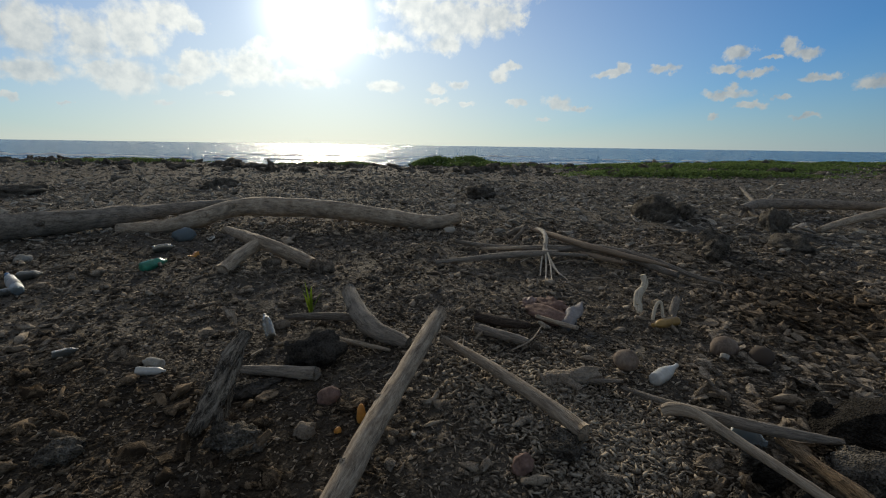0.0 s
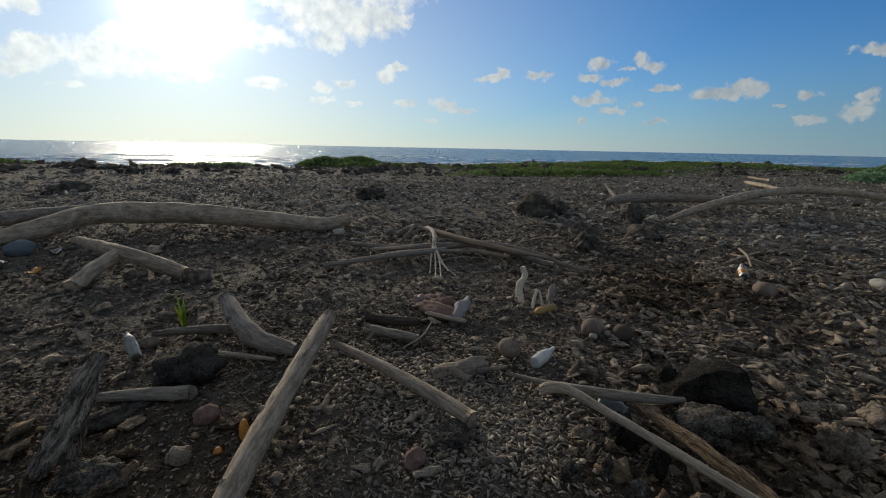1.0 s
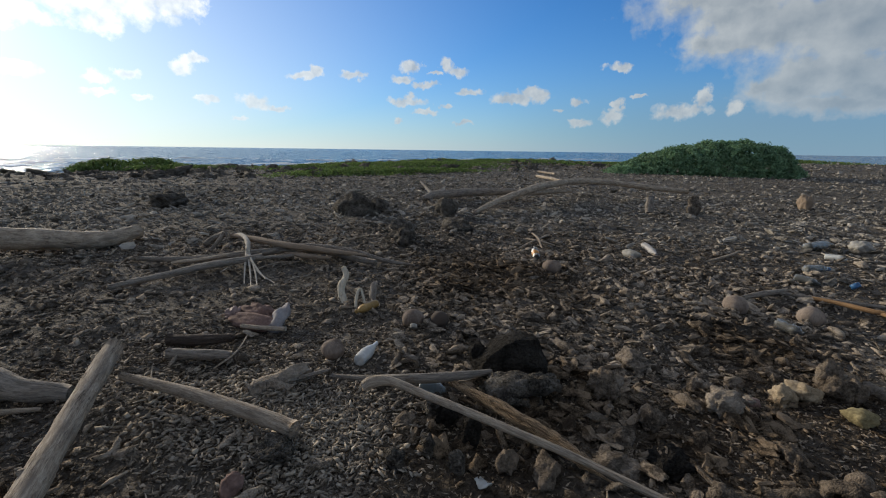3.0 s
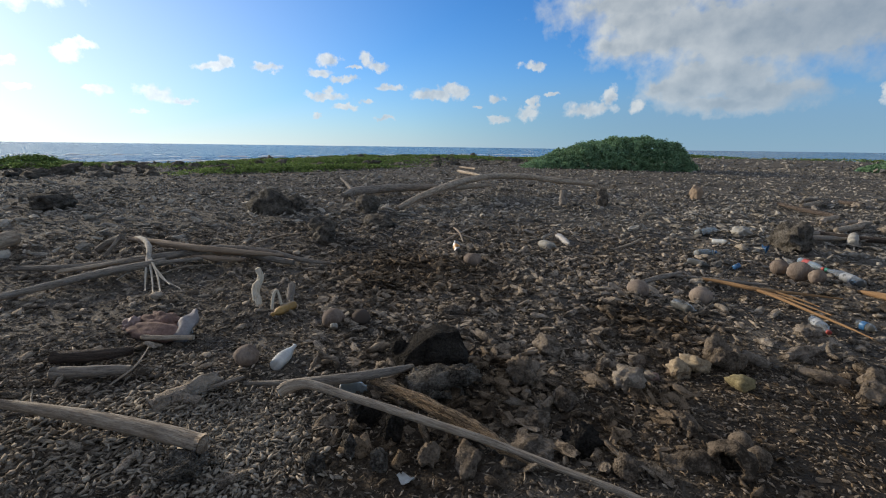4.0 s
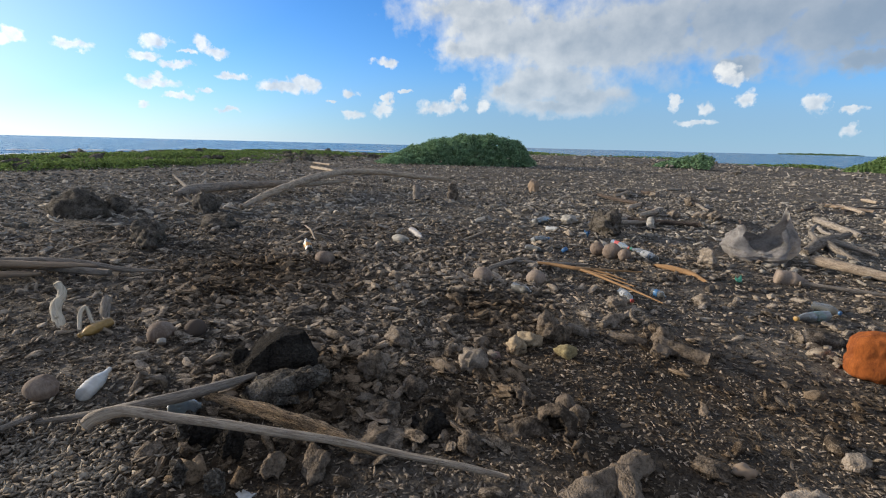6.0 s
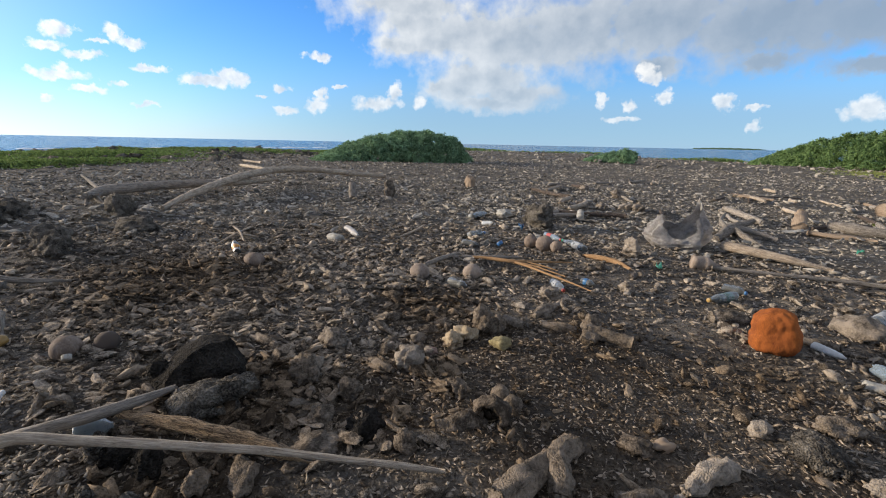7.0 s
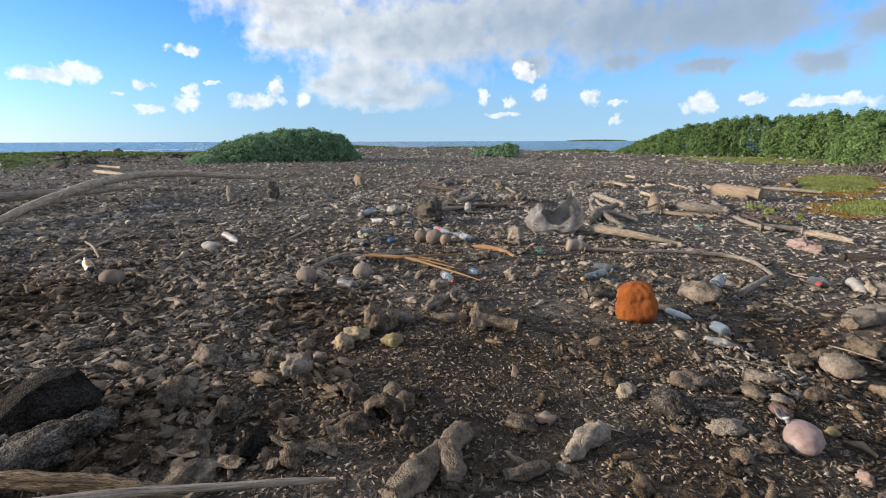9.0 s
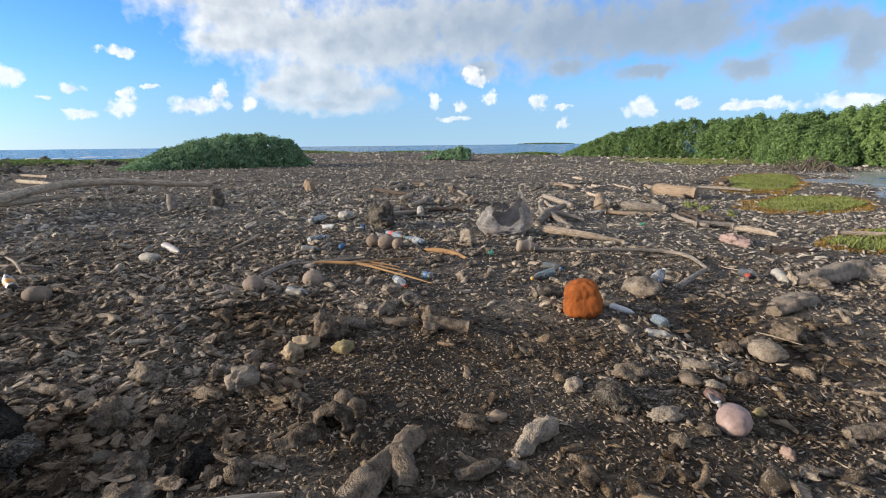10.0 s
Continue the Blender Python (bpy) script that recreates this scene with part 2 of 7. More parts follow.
def material(name, dark, light, scale=8.0, rough=0.85, bump=0.3, fine=60.0, island=0.0, per_object=0.0, uv=False, stretch=(1, 1, 1), stain=None, pits=0.0, distance=0.01, spec=0.3, contrast=1.0, broad=0.0, skew=1.0, cracks=0.0, damp_vignette=0.0, crack_rate=1.0):
    """Two colours mixed by coarse and fine noise, with relief; optional variation per piece, stains and pits."""
    m = bpy.data.materials.new(name)
    m.use_nodes = True
    nd, lk = m.node_tree.nodes, m.node_tree.links
    bsdf = nd["Principled BSDF"]
    bsdf.inputs["Roughness"].default_value = rough
    bsdf.inputs["Specular IOR Level"].default_value = spec
    tc = nd.new("ShaderNodeTexCoord")
    mp = nd.new("ShaderNodeMapping")
    mp.inputs["Scale"].default_value = stretch
    lk.new(tc.outputs["UV" if uv else "Object"], mp.inputs["Vector"])

    def noise_tex(sc, det, ro=0.6):
        t = nd.new("ShaderNodeTexNoise")
        t.inputs["Scale"].default_value, t.inputs["Detail"].default_value, t.inputs["Roughness"].default_value = sc, det, ro
        lk.new(mp.outputs[0], t.inputs["Vector"])
        return t.outputs["Fac"]

    def math_node(op, a, b, clamp=False):
        t = nd.new("ShaderNodeMath")
        t.operation, t.use_clamp = op, clamp
        for i, v in enumerate((a, b)):
            if isinstance(v, (int, float)):
                t.inputs[i].default_value = v
            else:
                lk.new(v, t.inputs[i])
        return t.outputs[0]

    def mix(fac, a, b):
        t = nd.new("ShaderNodeMix")
        t.data_type = "RGBA"
        for s, v in ((t.inputs[0], fac), (t.inputs[6], a), (t.inputs[7], b)):
            if isinstance(v, tuple):
                s.default_value = (*v, 1) if len(v) == 3 else v
            else:
                lk.new(v, s)
        return t.outputs[2]

    big, small = noise_tex(scale, 5), noise_tex(fine, 4)
    fac = math_node("ADD", math_node("MULTIPLY", math_node("SUBTRACT", big, 0.5), 2.2 * contrast), math_node("MULTIPLY", math_node("SUBTRACT", small, 0.5), 1.5 * contrast))
    if island:
        geo = nd.new("ShaderNodeNewGeometry")
        fac = math_node("ADD", fac, math_node("MULTIPLY", math_node("SUBTRACT", math_node("POWER", geo.outputs["Random Per Island"], skew), 0.5), island))
    if per_object:
        info = nd.new("ShaderNodeObjectInfo")
        fac = math_node("ADD", fac, math_node("MULTIPLY", math_node("SUBTRACT", info.outputs["Random"], 0.5), per_object))
    if broad:
        fac = math_node("ADD", fac, math_node("MULTIPLY", math_node("SUBTRACT", noise_tex(0.55, 3), 0.5), broad))
    fac = math_node("ADD", fac, 0.5, True)
    colour = mix(fac, dark, light)
    if stain:
        patch = noise_tex(scale * 0.45, 3)
        colour = mix(math_node("MULTIPLY", math_node("SUBTRACT", patch, 0.52), 6.0, True), colour, stain)
    if damp_vignette:
        # dark patches, each (x, y, radius): damp, darker gravel, and painted-in lens vignetting
        where = nd.new("ShaderNodeNewGeometry").outputs["Position"]
        patch_dark = None
        for px, py, pr in DAMP_VIGNETTE:
            flat_at = nd.new("ShaderNodeVectorMath")
            flat_at.operation = "MULTIPLY_ADD"
            lk.new(where, flat_at.inputs[0])
            flat_at.inputs[1].default_value, flat_at.inputs[2].default_value = (1 / pr, 1 / pr, 0), (-px / pr, -py / pr, 0)
            far = nd.new("ShaderNodeVectorMath")
            far.operation = "LENGTH"
            lk.new(flat_at.outputs[0], far.inputs[0])
            patch_dark = far.outputs["Value"] if patch_dark is None else math_node("MINIMUM", patch_dark, far.outputs["Value"])
        patch_dark = math_node("SUBTRACT", 1.5, math_node("ADD", patch_dark, math_node("MULTIPLY", math_node("SUBTRACT", noise_tex(1.6, 4), 0.5), 1.6)), True)
        darkened = nd.new("ShaderNodeMix")
        darkened.data_type, darkened.blend_type = "RGBA", "MULTIPLY"
        lk.new(math_node("MULTIPLY", patch_dark, damp_vignette), darkened.inputs[0])
        lk.new(colour, darkened.inputs[6])
        darkened.inputs[7].default_value = (0.55, 0.49, 0.42, 1)
        colour = darkened.outputs[2]
    split = None
    if cracks:
        along = nd.new("ShaderNodeMapping")
        along.inputs["Scale"].default_value = (1.3 * crack_rate, 7.0, 1.0)
        lk.new(tc.outputs["UV" if uv else "Object"], along.inputs["Vector"])
        t = nd.new("ShaderNodeTexNoise")
        t.inputs["Scale"].default_value, t.inputs["Detail"].default_value = 3.0, 3.0
        lk.new(along.outputs[0], t.inputs["Vector"])
        split = math_node("SUBTRACT", 1.0, math_node("MULTIPLY", math_node("ABSOLUTE", math_node("SUBTRACT", t.outputs["Fac"], 0.5), 0.0), 38.0, True), True)
        split = math_node("MULTIPLY", split, math_node("MULTIPLY", math_node("SUBTRACT", noise_tex(2.2, 2), 0.42), 7.0, True))
        colour = mix(math_node("MULTIPLY", split, cracks), colour, (0.045, 0.034, 0.026))
    height = math_node("ADD", math_node("MULTIPLY", big, 0.6), math_node("MULTIPLY", small, 0.4))
    if split is not None:
        height = math_node("SUBTRACT", height, math_node("MULTIPLY", split, 0.6))
    if pits:
        vor = nd.new("ShaderNodeTexVoronoi")
        vor.inputs["Scale"].default_value = fine * 1.6
        lk.new(mp.outputs[0], vor.inputs["Vector"])
        hole = math_node("MULTIPLY", vor.outputs["Distance"], 1.6, True)
        height = math_node("ADD", height, math_node("MULTIPLY", hole, pits))
    lk.new(colour, bsdf.inputs["Base Color"])
    if bump:
        bp = nd.new("ShaderNodeBump")
        bp.inputs["Strength"].default_value, bp.inputs["Distance"].default_value = bump, distance
        lk.new(height, bp.inputs["Height"])
        lk.new(bp.outputs[0], bsdf.inputs["Normal"])
    return m


def clear_plastic(name, colour, rough=0.68, alpha=0.7):
    m = bpy.data.materials.new(name)
    m.use_nodes = True
    b = m.node_tree.nodes["Principled BSDF"]
    b.inputs["Base Color"].default_value = (*colour, 1)
    b.inputs["Roughness"].default_value = rough
    b.inputs["Transmission Weight"].default_value = alpha
    b.inputs["IOR"].default_value = 1.35
    b.inputs["Specular IOR Level"].default_value = 0.25
    t = m.node_tree.nodes.new("ShaderNodeTexNoise")
    t.inputs["Scale"].default_value = 60
    bp = m.node_tree.nodes.new("ShaderNodeBump")
    bp.inputs["Strength"].default_value, bp.inputs["Distance"].default_value = 0.4, 0.004
    m.node_tree.links.new(t.outputs["Fac"], bp.inputs["Height"])
    m.node_tree.links.new(bp.outputs[0], b.inputs["Normal"])
    return m


def gravel_material(name, tones, cells, distance):
    """Fine gravel: two sizes of grains, each grain with its own tone and rounded relief."""
    m = material(name, (0.2, 0.2, 0.2), (1.0, 1.0, 1.0), scale=0.7, fine=12, rough=0.95, bump=0.0, contrast=0.7, damp_vignette=1.0)
    nd, lk = m.node_tree.nodes, m.node_tree.links
    b = nd["Principled BSDF"]
    shade = b.inputs["Base Color"].links[0].from_socket
    tc = nd.new("ShaderNodeTexCoord")
    wob = nd.new("ShaderNodeTexNoise")
    wob.inputs["Scale"].default_value, wob.inputs["Detail"].default_value = cells * 0.8, 3
    lk.new(tc.outputs["Object"], wob.inputs["Vector"])
    add = nd.new("ShaderNodeVectorMath")
    add.operation = "MULTIPLY_ADD"
    lk.new(wob.outputs["Color"], add.inputs[0])
    add.inputs[1].default_value = (0.03, 0.03, 0.03)
    lk.new(tc.outputs["Object"], add.inputs[2])
    height, colour = None, None
    for sc, w in ((cells * 0.16, 3.0), (cells, 1.0), (cells * 2.7, 0.4)):
        v = nd.new("ShaderNodeTexVoronoi")
        v.inputs["Scale"].default_value, v.inputs["Randomness"].default_value = sc, 1.0
        lk.new(add.outputs[0], v.inputs["Vector"])
        ramp = nd.new("ShaderNodeValToRGB")
        for i, (pos, c) in enumerate(tones):
            e = ramp.color_ramp.elements[i] if i < 2 else ramp.color_ramp.elements.new(pos)
            e.position, e.color = pos, (*c, 1)
        sepc = nd.new("ShaderNodeSeparateColor")
        lk.new(v.outputs["Color"], sepc.inputs[0])
        lk.new(sepc.outputs[0], ramp.inputs[0])
        h = nd.new("ShaderNodeMath")
        h.operation = "MULTIPLY"
        lk.new(v.outputs["Distance"], h.inputs[0])
        h.inputs[1].default_value = -w
        if height is None:
            height, colour = h.outputs[0], ramp.outputs[0]
        else:
            s = nd.new("ShaderNodeMath")
            lk.new(height, s.inputs[0]), lk.new(h.outputs[0], s.inputs[1])
            height = s.outputs[0]
            mx = nd.new("ShaderNodeMix")
            mx.data_type = "RGBA"
            mx.inputs[0].default_value = 0.45
            lk.new(colour, mx.inputs[6]), lk.new(ramp.outputs[0], mx.inputs[7])
            colour = mx.outputs[2]
    mul = nd.new("ShaderNodeMix")
    mul.data_type, mul.blend_type = "RGBA", "MULTIPLY"
    mul.inputs[0].default_value = 1.0
    lk.new(colour, mul.inputs[6]), lk.new(shade, mul.inputs[7])
    lk.new(mul.outputs[2], b.inputs["Base Color"])
    bp = nd.new("ShaderNodeBump")
    bp.inputs["Strength"].default_value, bp.inputs["Distance"].default_value = 1.0, distance
    lk.new(height, bp.inputs["Height"])
    lk.new(bp.outputs[0], b.inputs["Normal"])
    return m


M_GROUND = gravel_material("coral_gravel", ((0.0, (0.085, 0.072, 0.058)), (1.0, (0.41, 0.36, 0.295)), (0.5, (0.185, 0.157, 0.126)), (0.82, (0.27, 0.233, 0.188))), 42, 0.02)
M_RUBBLE = material("coral_rubble", (0.090, 0.073, 0.056), (0.50, 0.42, 0.33), scale=16, fine=130, rough=0.95, bump=1.0, pits=0.4, distance=0.01, island=0.9, contrast=1.5, broad=0.8, skew=1.3, spec=0.1, damp_vignette=1.0)
# far rubble: pale bleached coral, with some haze put into its colour
M_RIDGE = material("pale_hazed_ridge_rubble", (0.125, 0.112, 0.094), (0.47, 0.425, 0.36), scale=16, fine=100, rough=0.95, bump=0.8, distance=0.01, island=1.0, contrast=1.0, broad=0.8, skew=1.2, spec=0.1)
M_GRAVEL = material("coral_gravel_bits", (0.055, 0.043, 0.032), (0.50, 0.415, 0.32), scale=22, fine=140, rough=0.95, bump=0.9, distance=0.006, island=1.5, contrast=0.6, broad=0.6, skew=1.9, spec=0.1, damp_vignette=0.3)
M_STONE = material("coral_stone", (0.075, 0.062, 0.049), (0.34, 0.285, 0.227), scale=11, fine=75, rough=0.95, bump=1.0, pits=0.28, distance=0.02, per_object=0.6, contrast=1.3, spec=0.1, damp_vignette=0.6)
M_PALE = material("bleached_coral", (0.141, 0.118, 0.093), (0.433, 0.367, 0.295), scale=12, fine=75, rough=0.95, bump=0.9, pits=0.5, distance=0.015, per_object=0.4, spec=0.1)
M_SPONGE = material("cream_sponge_coral", (0.20, 0.15, 0.09), (0.47, 0.375, 0.255), scale=14, fine=90, rough=0.95, bump=0.8, pits=0.3, distance=0.01)
M_PINKSTONE = material("pink_coral_stone", (0.17, 0.11, 0.09), (0.40, 0.29, 0.245), scale=12, fine=80, rough=0.95, bump=0.8, distance=0.01)
M_YELLOWSTONE = material("yellow_coral_stone", (0.12, 0.095, 0.045), (0.36, 0.30, 0.16), scale=12, fine=80, rough=0.95, bump=0.8, distance=0.01)
M_BITS = material("pale_coral_bits", (0.140, 0.118, 0.094), (0.46, 0.40, 0.32), scale=22, fine=120, rough=0.95, bump=1.0, distance=0.006, island=0.9, contrast=0.9, spec=0.1)
M_GREYROCK = material("grey_pitted_coral", (0.038, 0.033, 0.028), (0.27, 0.24, 0.2), scale=9, fine=60, rough=0.92, bump=1.0, pits=0.9, distance=0.03, per_object=0.3, contrast=1.2, spec=0.1)
M_DIM = material("dull_grey_reef_rock", (0.022, 0.020, 0.018), (0.125, 0.112, 0.098), scale=8, fine=70, rough=0.95, bump=1.0, pits=0.6, distance=0.02, contrast=1.2, spec=0.1)
M_DARK = material("dark_reef_rock", (0.009, 0.008, 0.007), (0.062, 0.055, 0.047), scale=7, fine=60, spec=0.08, rough=0.95, bump=1.0, pits=0.8, distance=0.03)
M_CREAM = material("cream_sun_bleached_wood", (0.40, 0.345, 0.26), (0.72, 0.66, 0.54), scale=7, fine=40, rough=0.9, bump=0.6, uv=True, stretch=(2, 3, 1), distance=0.006, stain=(0.33, 0.27, 0.2))
M_WOOD = material("bleached_driftwood", (0.24, 0.185, 0.135), (0.57, 0.475, 0.365), scale=6, fine=34, rough=0.85, bump=0.7, uv=True, stretch=(1.4, 2.6, 1), contrast=1.25, distance=0.008, per_object=0.5, stain=(0.23, 0.19, 0.15), cracks=0.8)
M_GREYWOOD = material("grey_driftwood", (0.13, 0.112, 0.092), (0.38, 0.33, 0.275), scale=6, fine=34, rough=0.9, bump=0.8, uv=True, stretch=(1.4, 3, 1), contrast=1.25, distance=0.008, per_object=0.5, cracks=0.85)
M_DARKWOOD = material("dark_weathered_wood", (0.035, 0.027, 0.022), (0.20, 0.155, 0.125), scale=5, fine=30, rough=0.92, bump=1.0, uv=True, stretch=(0.5, 9, 1), distance=0.025, contrast=1.4, cracks=0.9)
M_ROTWOOD = material("rotten_brown_wood", (0.10, 0.065, 0.040), (0.74, 0.52, 0.31), scale=7, fine=40, rough=0.95, bump=1.0, uv=True, stretch=(3, 9, 1), distance=0.02, contrast=1.9, cracks=1.0, crack_rate=4.0)
M_SPLIT = material("blackened_split_wood", (0.030, 0.025, 0.020), (0.44, 0.38, 0.31), scale=4, fine=26, rough=0.92, bump=1.0, uv=True, stretch=(3.0, 3.0, 1), distance=0.02, contrast=1.5, cracks=1.0, crack_rate=1.5)
M_STALK = material("orange_brown_stalk", (0.20, 0.11, 0.05), (0.42, 0.26, 0.13), scale=6, fine=34, rough=0.85, bump=0.5, uv=True, stretch=(0.6, 5, 1), distance=0.006)
M_TANWOOD = material("tan_dry_wood", (0.16, 0.115, 0.08), (0.38, 0.29, 0.205), scale=6, fine=34, rough=0.85, bump=0.5, uv=True, stretch=(0.6, 7, 1), distance=0.006)
M_FIBRE = material("dry_palm_fibre", (0.36, 0.31, 0.25), (0.66, 0.60, 0.51), scale=20, fine=120, rough=0.9, bump=0.4)
M_COCO = material("weathered_coconut", (0.14, 0.105, 0.083), (0.34, 0.275, 0.22), scale=7, fine=90, rough=0.95, bump=0.6, stretch=(1, 1, 0.25), distance=0.005, per_object=0.6)
M_HUSK = material("orange_husk", (0.12, 0.028, 0.008), (0.44, 0.135, 0.025), scale=6, fine=70, rough=0.95, bump=0.9, distance=0.006, contrast=0.7, stretch=(1.6, 1.6, 0.6), stain=(0.30, 0.085, 0.02))
M_WHITEP = material("white_plastic", (0.42, 0.42, 0.40), (0.66, 0.66, 0.63), scale=6, fine=40, rough=0.4, bump=0.15, spec=0.5)
M_FOAM = material("white_foam", (0.24, 0.225, 0.19), (0.47, 0.445, 0.40), scale=12, fine=90, rough=0.95, bump=0.5)
M_YELLOW = material("yellow_plastic", (0.24, 0.145, 0.04), (0.46, 0.29, 0.09), scale=8, fine=50, rough=0.45, bump=0.2, spec=0.5)
M_ORANGE = material("orange_plastic", (0.50, 0.20, 0.035), (0.70, 0.34, 0.07), scale=8, fine=50, rough=0.45, bump=0.2, spec=0.5)
M_RED = material("red_plastic", (0.28, 0.04, 0.03), (0.46, 0.09, 0.065), scale=8, fine=50, rough=0.4, bump=0.2, spec=0.5)
M_BLUE = material("blue_plastic", (0.03, 0.10, 0.24), (0.07, 0.20, 0.40), scale=8, fine=50, rough=0.35, bump=0.2, spec=0.5)
M_TEAL = material("green_plastic", (0.02, 0.13, 0.085), (0.06, 0.32, 0.215), scale=8, fine=50, rough=0.3, bump=0.2, spec=0.5)
M_PINK = material("faded_pink_plastic", (0.23, 0.16, 0.14), (0.42, 0.31, 0.28), scale=7, fine=40, rough=0.6, bump=0.3, per_object=0.4)
M_PURPLE = material("lilac_plastic_film", (0.19, 0.17, 0.175), (0.34, 0.32, 0.315), scale=9, fine=60, rough=0.8, bump=0.4, spec=0.5)
M_RUST = material("red_brown_lump", (0.11, 0.068, 0.055), (0.28, 0.185, 0.155), scale=8, fine=60, rough=0.9, bump=0.6)
M_SHEET = material("grey_plastic_sheet", (0.26, 0.24, 0.225), (0.52, 0.49, 0.465), scale=4, fine=30, rough=0.55, bump=0.5, distance=0.02, spec=0.4)
M_CLEAR = clear_plastic("clear_bottle_plastic", (0.15, 0.155, 0.145), alpha=0.6)
M_CLEARBLUE = clear_plastic("blue_tinted_plastic", (0.25, 0.31, 0.35), alpha=0.5)
M_CLEARGREEN = clear_plastic("green_tinted_plastic", (0.09, 0.16, 0.125), alpha=0.5)
M_LABEL = material("bottle_label", (0.22, 0.23, 0.24), (0.38, 0.39, 0.40), scale=10, fine=60, rough=0.6, bump=0.1)


def leaf_material(name, dark, light, scale=1.2, per_object=0.0, spec=0.22):
    m = material(name, dark, light, scale=scale, fine=9, rough=0.62, bump=0.0, island=0.9, contrast=0.7, spec=spec, per_object=per_object)
    b = m.node_tree.nodes["Principled BSDF"]
    src = b.inputs["Base Color"].links[0].from_socket
    tr = m.node_tree.nodes.new("ShaderNodeBsdfTranslucent")
    mx = m.node_tree.nodes.new("ShaderNodeMixShader")
    mx.inputs[0].default_value = 0.36
    lk = m.node_tree.links
    lk.new(src, tr.inputs["Color"])
    lk.new(b.outputs[0], mx.inputs[1]), lk.new(tr.outputs[0], mx.inputs[2])
    lk.new(mx.outputs[0], m.node_tree.nodes["Material Output"].inputs["Surface"])
    return m


M_LEAF = leaf_material("shrub_leaves", (0.10, 0.185, 0.10), (0.31, 0.47, 0.26))
M_MANGROVE = leaf_material("mangrove_leaves", (0.07, 0.13, 0.045), (0.255, 0.375, 0.135), 0.5, 0.6)
M_MAT = leaf_material("beach_creeper_leaves", (0.085, 0.13, 0.042), (0.22, 0.31, 0.10), 0.4, 0.0, 0.05)
M_GRASS = leaf_material("salt_grass", (0.16, 0.185, 0.06), (0.34, 0.38, 0.13), 0.4, 0.0, 0.05)
M_SEDGE = leaf_material("dry_orange_plants", (0.20, 0.13, 0.035), (0.40, 0.25, 0.07), 0.6, 0.0, 0.05)
M_SPROUT = leaf_material("young_palm_leaf", (0.14, 0.22, 0.02), (0.30, 0.40, 0.05), 10)
M_BARK = material("shrub_bark", (0.06, 0.05, 0.04), (0.17, 0.14, 0.11), scale=8, fine=50, rough=0.9, bump=0.6)


def water_material(name, deep, scale, strength, rough):
    m = bpy.data.materials.new(name)
    m.use_nodes = True
    nd, lk = m.node_tree.nodes, m.node_tree.links
    b = nd["Principled BSDF"]
    b.inputs["Base Color"].default_value = (*deep, 1)
    b.inputs["Roughness"].default_value = rough
    b.inputs["IOR"].default_value = 1.33
    b.inputs["Specular IOR Level"].default_value = 0.4
    tc = nd.new("ShaderNodeTexCoord")
    mp = nd.new("ShaderNodeMapping")
    mp.inputs["Rotation"].default_value = (0, 0, radians(-20))
    mp.inputs["Scale"].default_value = (0.35, 1.0, 1.0)
    lk.new(tc.outputs["Object"], mp.inputs["Vector"])
    h = None
    for s, k in ((scale, 1.0), (scale * 5, 0.6)):
        t = nd.new("ShaderNodeTexNoise")
        t.inputs["Scale"].default_value, t.inputs["Detail"].default_value = s, 5
        lk.new(mp.outputs[0], t.inputs["Vector"])
        mu = nd.new("ShaderNodeMath")
        mu.operation = "MULTIPLY"
        mu.inputs[1].default_value = k
        lk.new(t.outputs["Fac"], mu.inputs[0])
        if h is None:
            h = mu.outputs[0]
        else:
            ad = nd.new("ShaderNodeMath")
            lk.new(h, ad.inputs[0]), lk.new(mu.outputs[0], ad.inputs[1])
            h = ad.outputs[0]
    bp = nd.new("ShaderNodeBump")
    bp.inputs["Strength"].default_value, bp.inputs["Distance"].default_value = strength, 1.5
    lk.new(h, bp.inputs["Height"])
    lk.new(bp.outputs[0], b.inputs["Normal"])
    return m


M_SEA = water_material("sea_water", (0.02, 0.12, 0.26), 0.3, 1.0, 0.18)
M_POOL = water_material("lagoon_water", (0.30, 0.30, 0.29), 0.8, 0.12, 0.15)
M_SURF = material("sea_foam", (0.70, 0.74, 0.77), (0.90, 0.92, 0.93), scale=0.8, fine=6, rough=0.9, bump=0.4, distance=0.1)

# ---- helpers for building ----
def part(name, bm, mat, parent=None, label="", smooth=True):
    me = bpy.data.meshes.new(name)
    bm.to_mesh(me)
    bm.free()
    if smooth:
        me.polygons.foreach_set("use_smooth", [True] * len(me.polygons))
    me.materials.append(mat)
    ob = new(name, me)
    if parent is not None:
        ob.parent = parent
    if label:
        ob["label"] = label
    return ob


def from_arrays(name, verts, faces, mat, smooth=False):
    """One mesh from arrays of vertices and of triangles or quads."""
    me = bpy.data.meshes.new(name)
    k = faces.shape[1]
    me.vertices.add(len(verts))
    me.vertices.foreach_set("co", np.ascontiguousarray(verts, dtype=np.float32).ravel())
    me.loops.add(faces.size)
    me.loops.foreach_set("vertex_index", np.ascontiguousarray(faces, dtype=np.int32).ravel())
    me.polygons.add(len(faces))
    me.polygons.foreach_set("loop_start", np.arange(0, faces.size, k, dtype=np.int32))
    me.polygons.foreach_set("use_smooth", np.full(len(faces), smooth, dtype=bool))
    me.update(calc_edges=True)
    me.materials.append(mat)
    return new(name, me)


def empty(name, m):
    ob = new(name)
    ob.empty_display_size = 0.1
    ob.matrix_world = m
    return ob


def step(v, a, b):
    t = np.clip((v - a) / (b - a), 0, 1)
    return t * t * (3 - 2 * t)


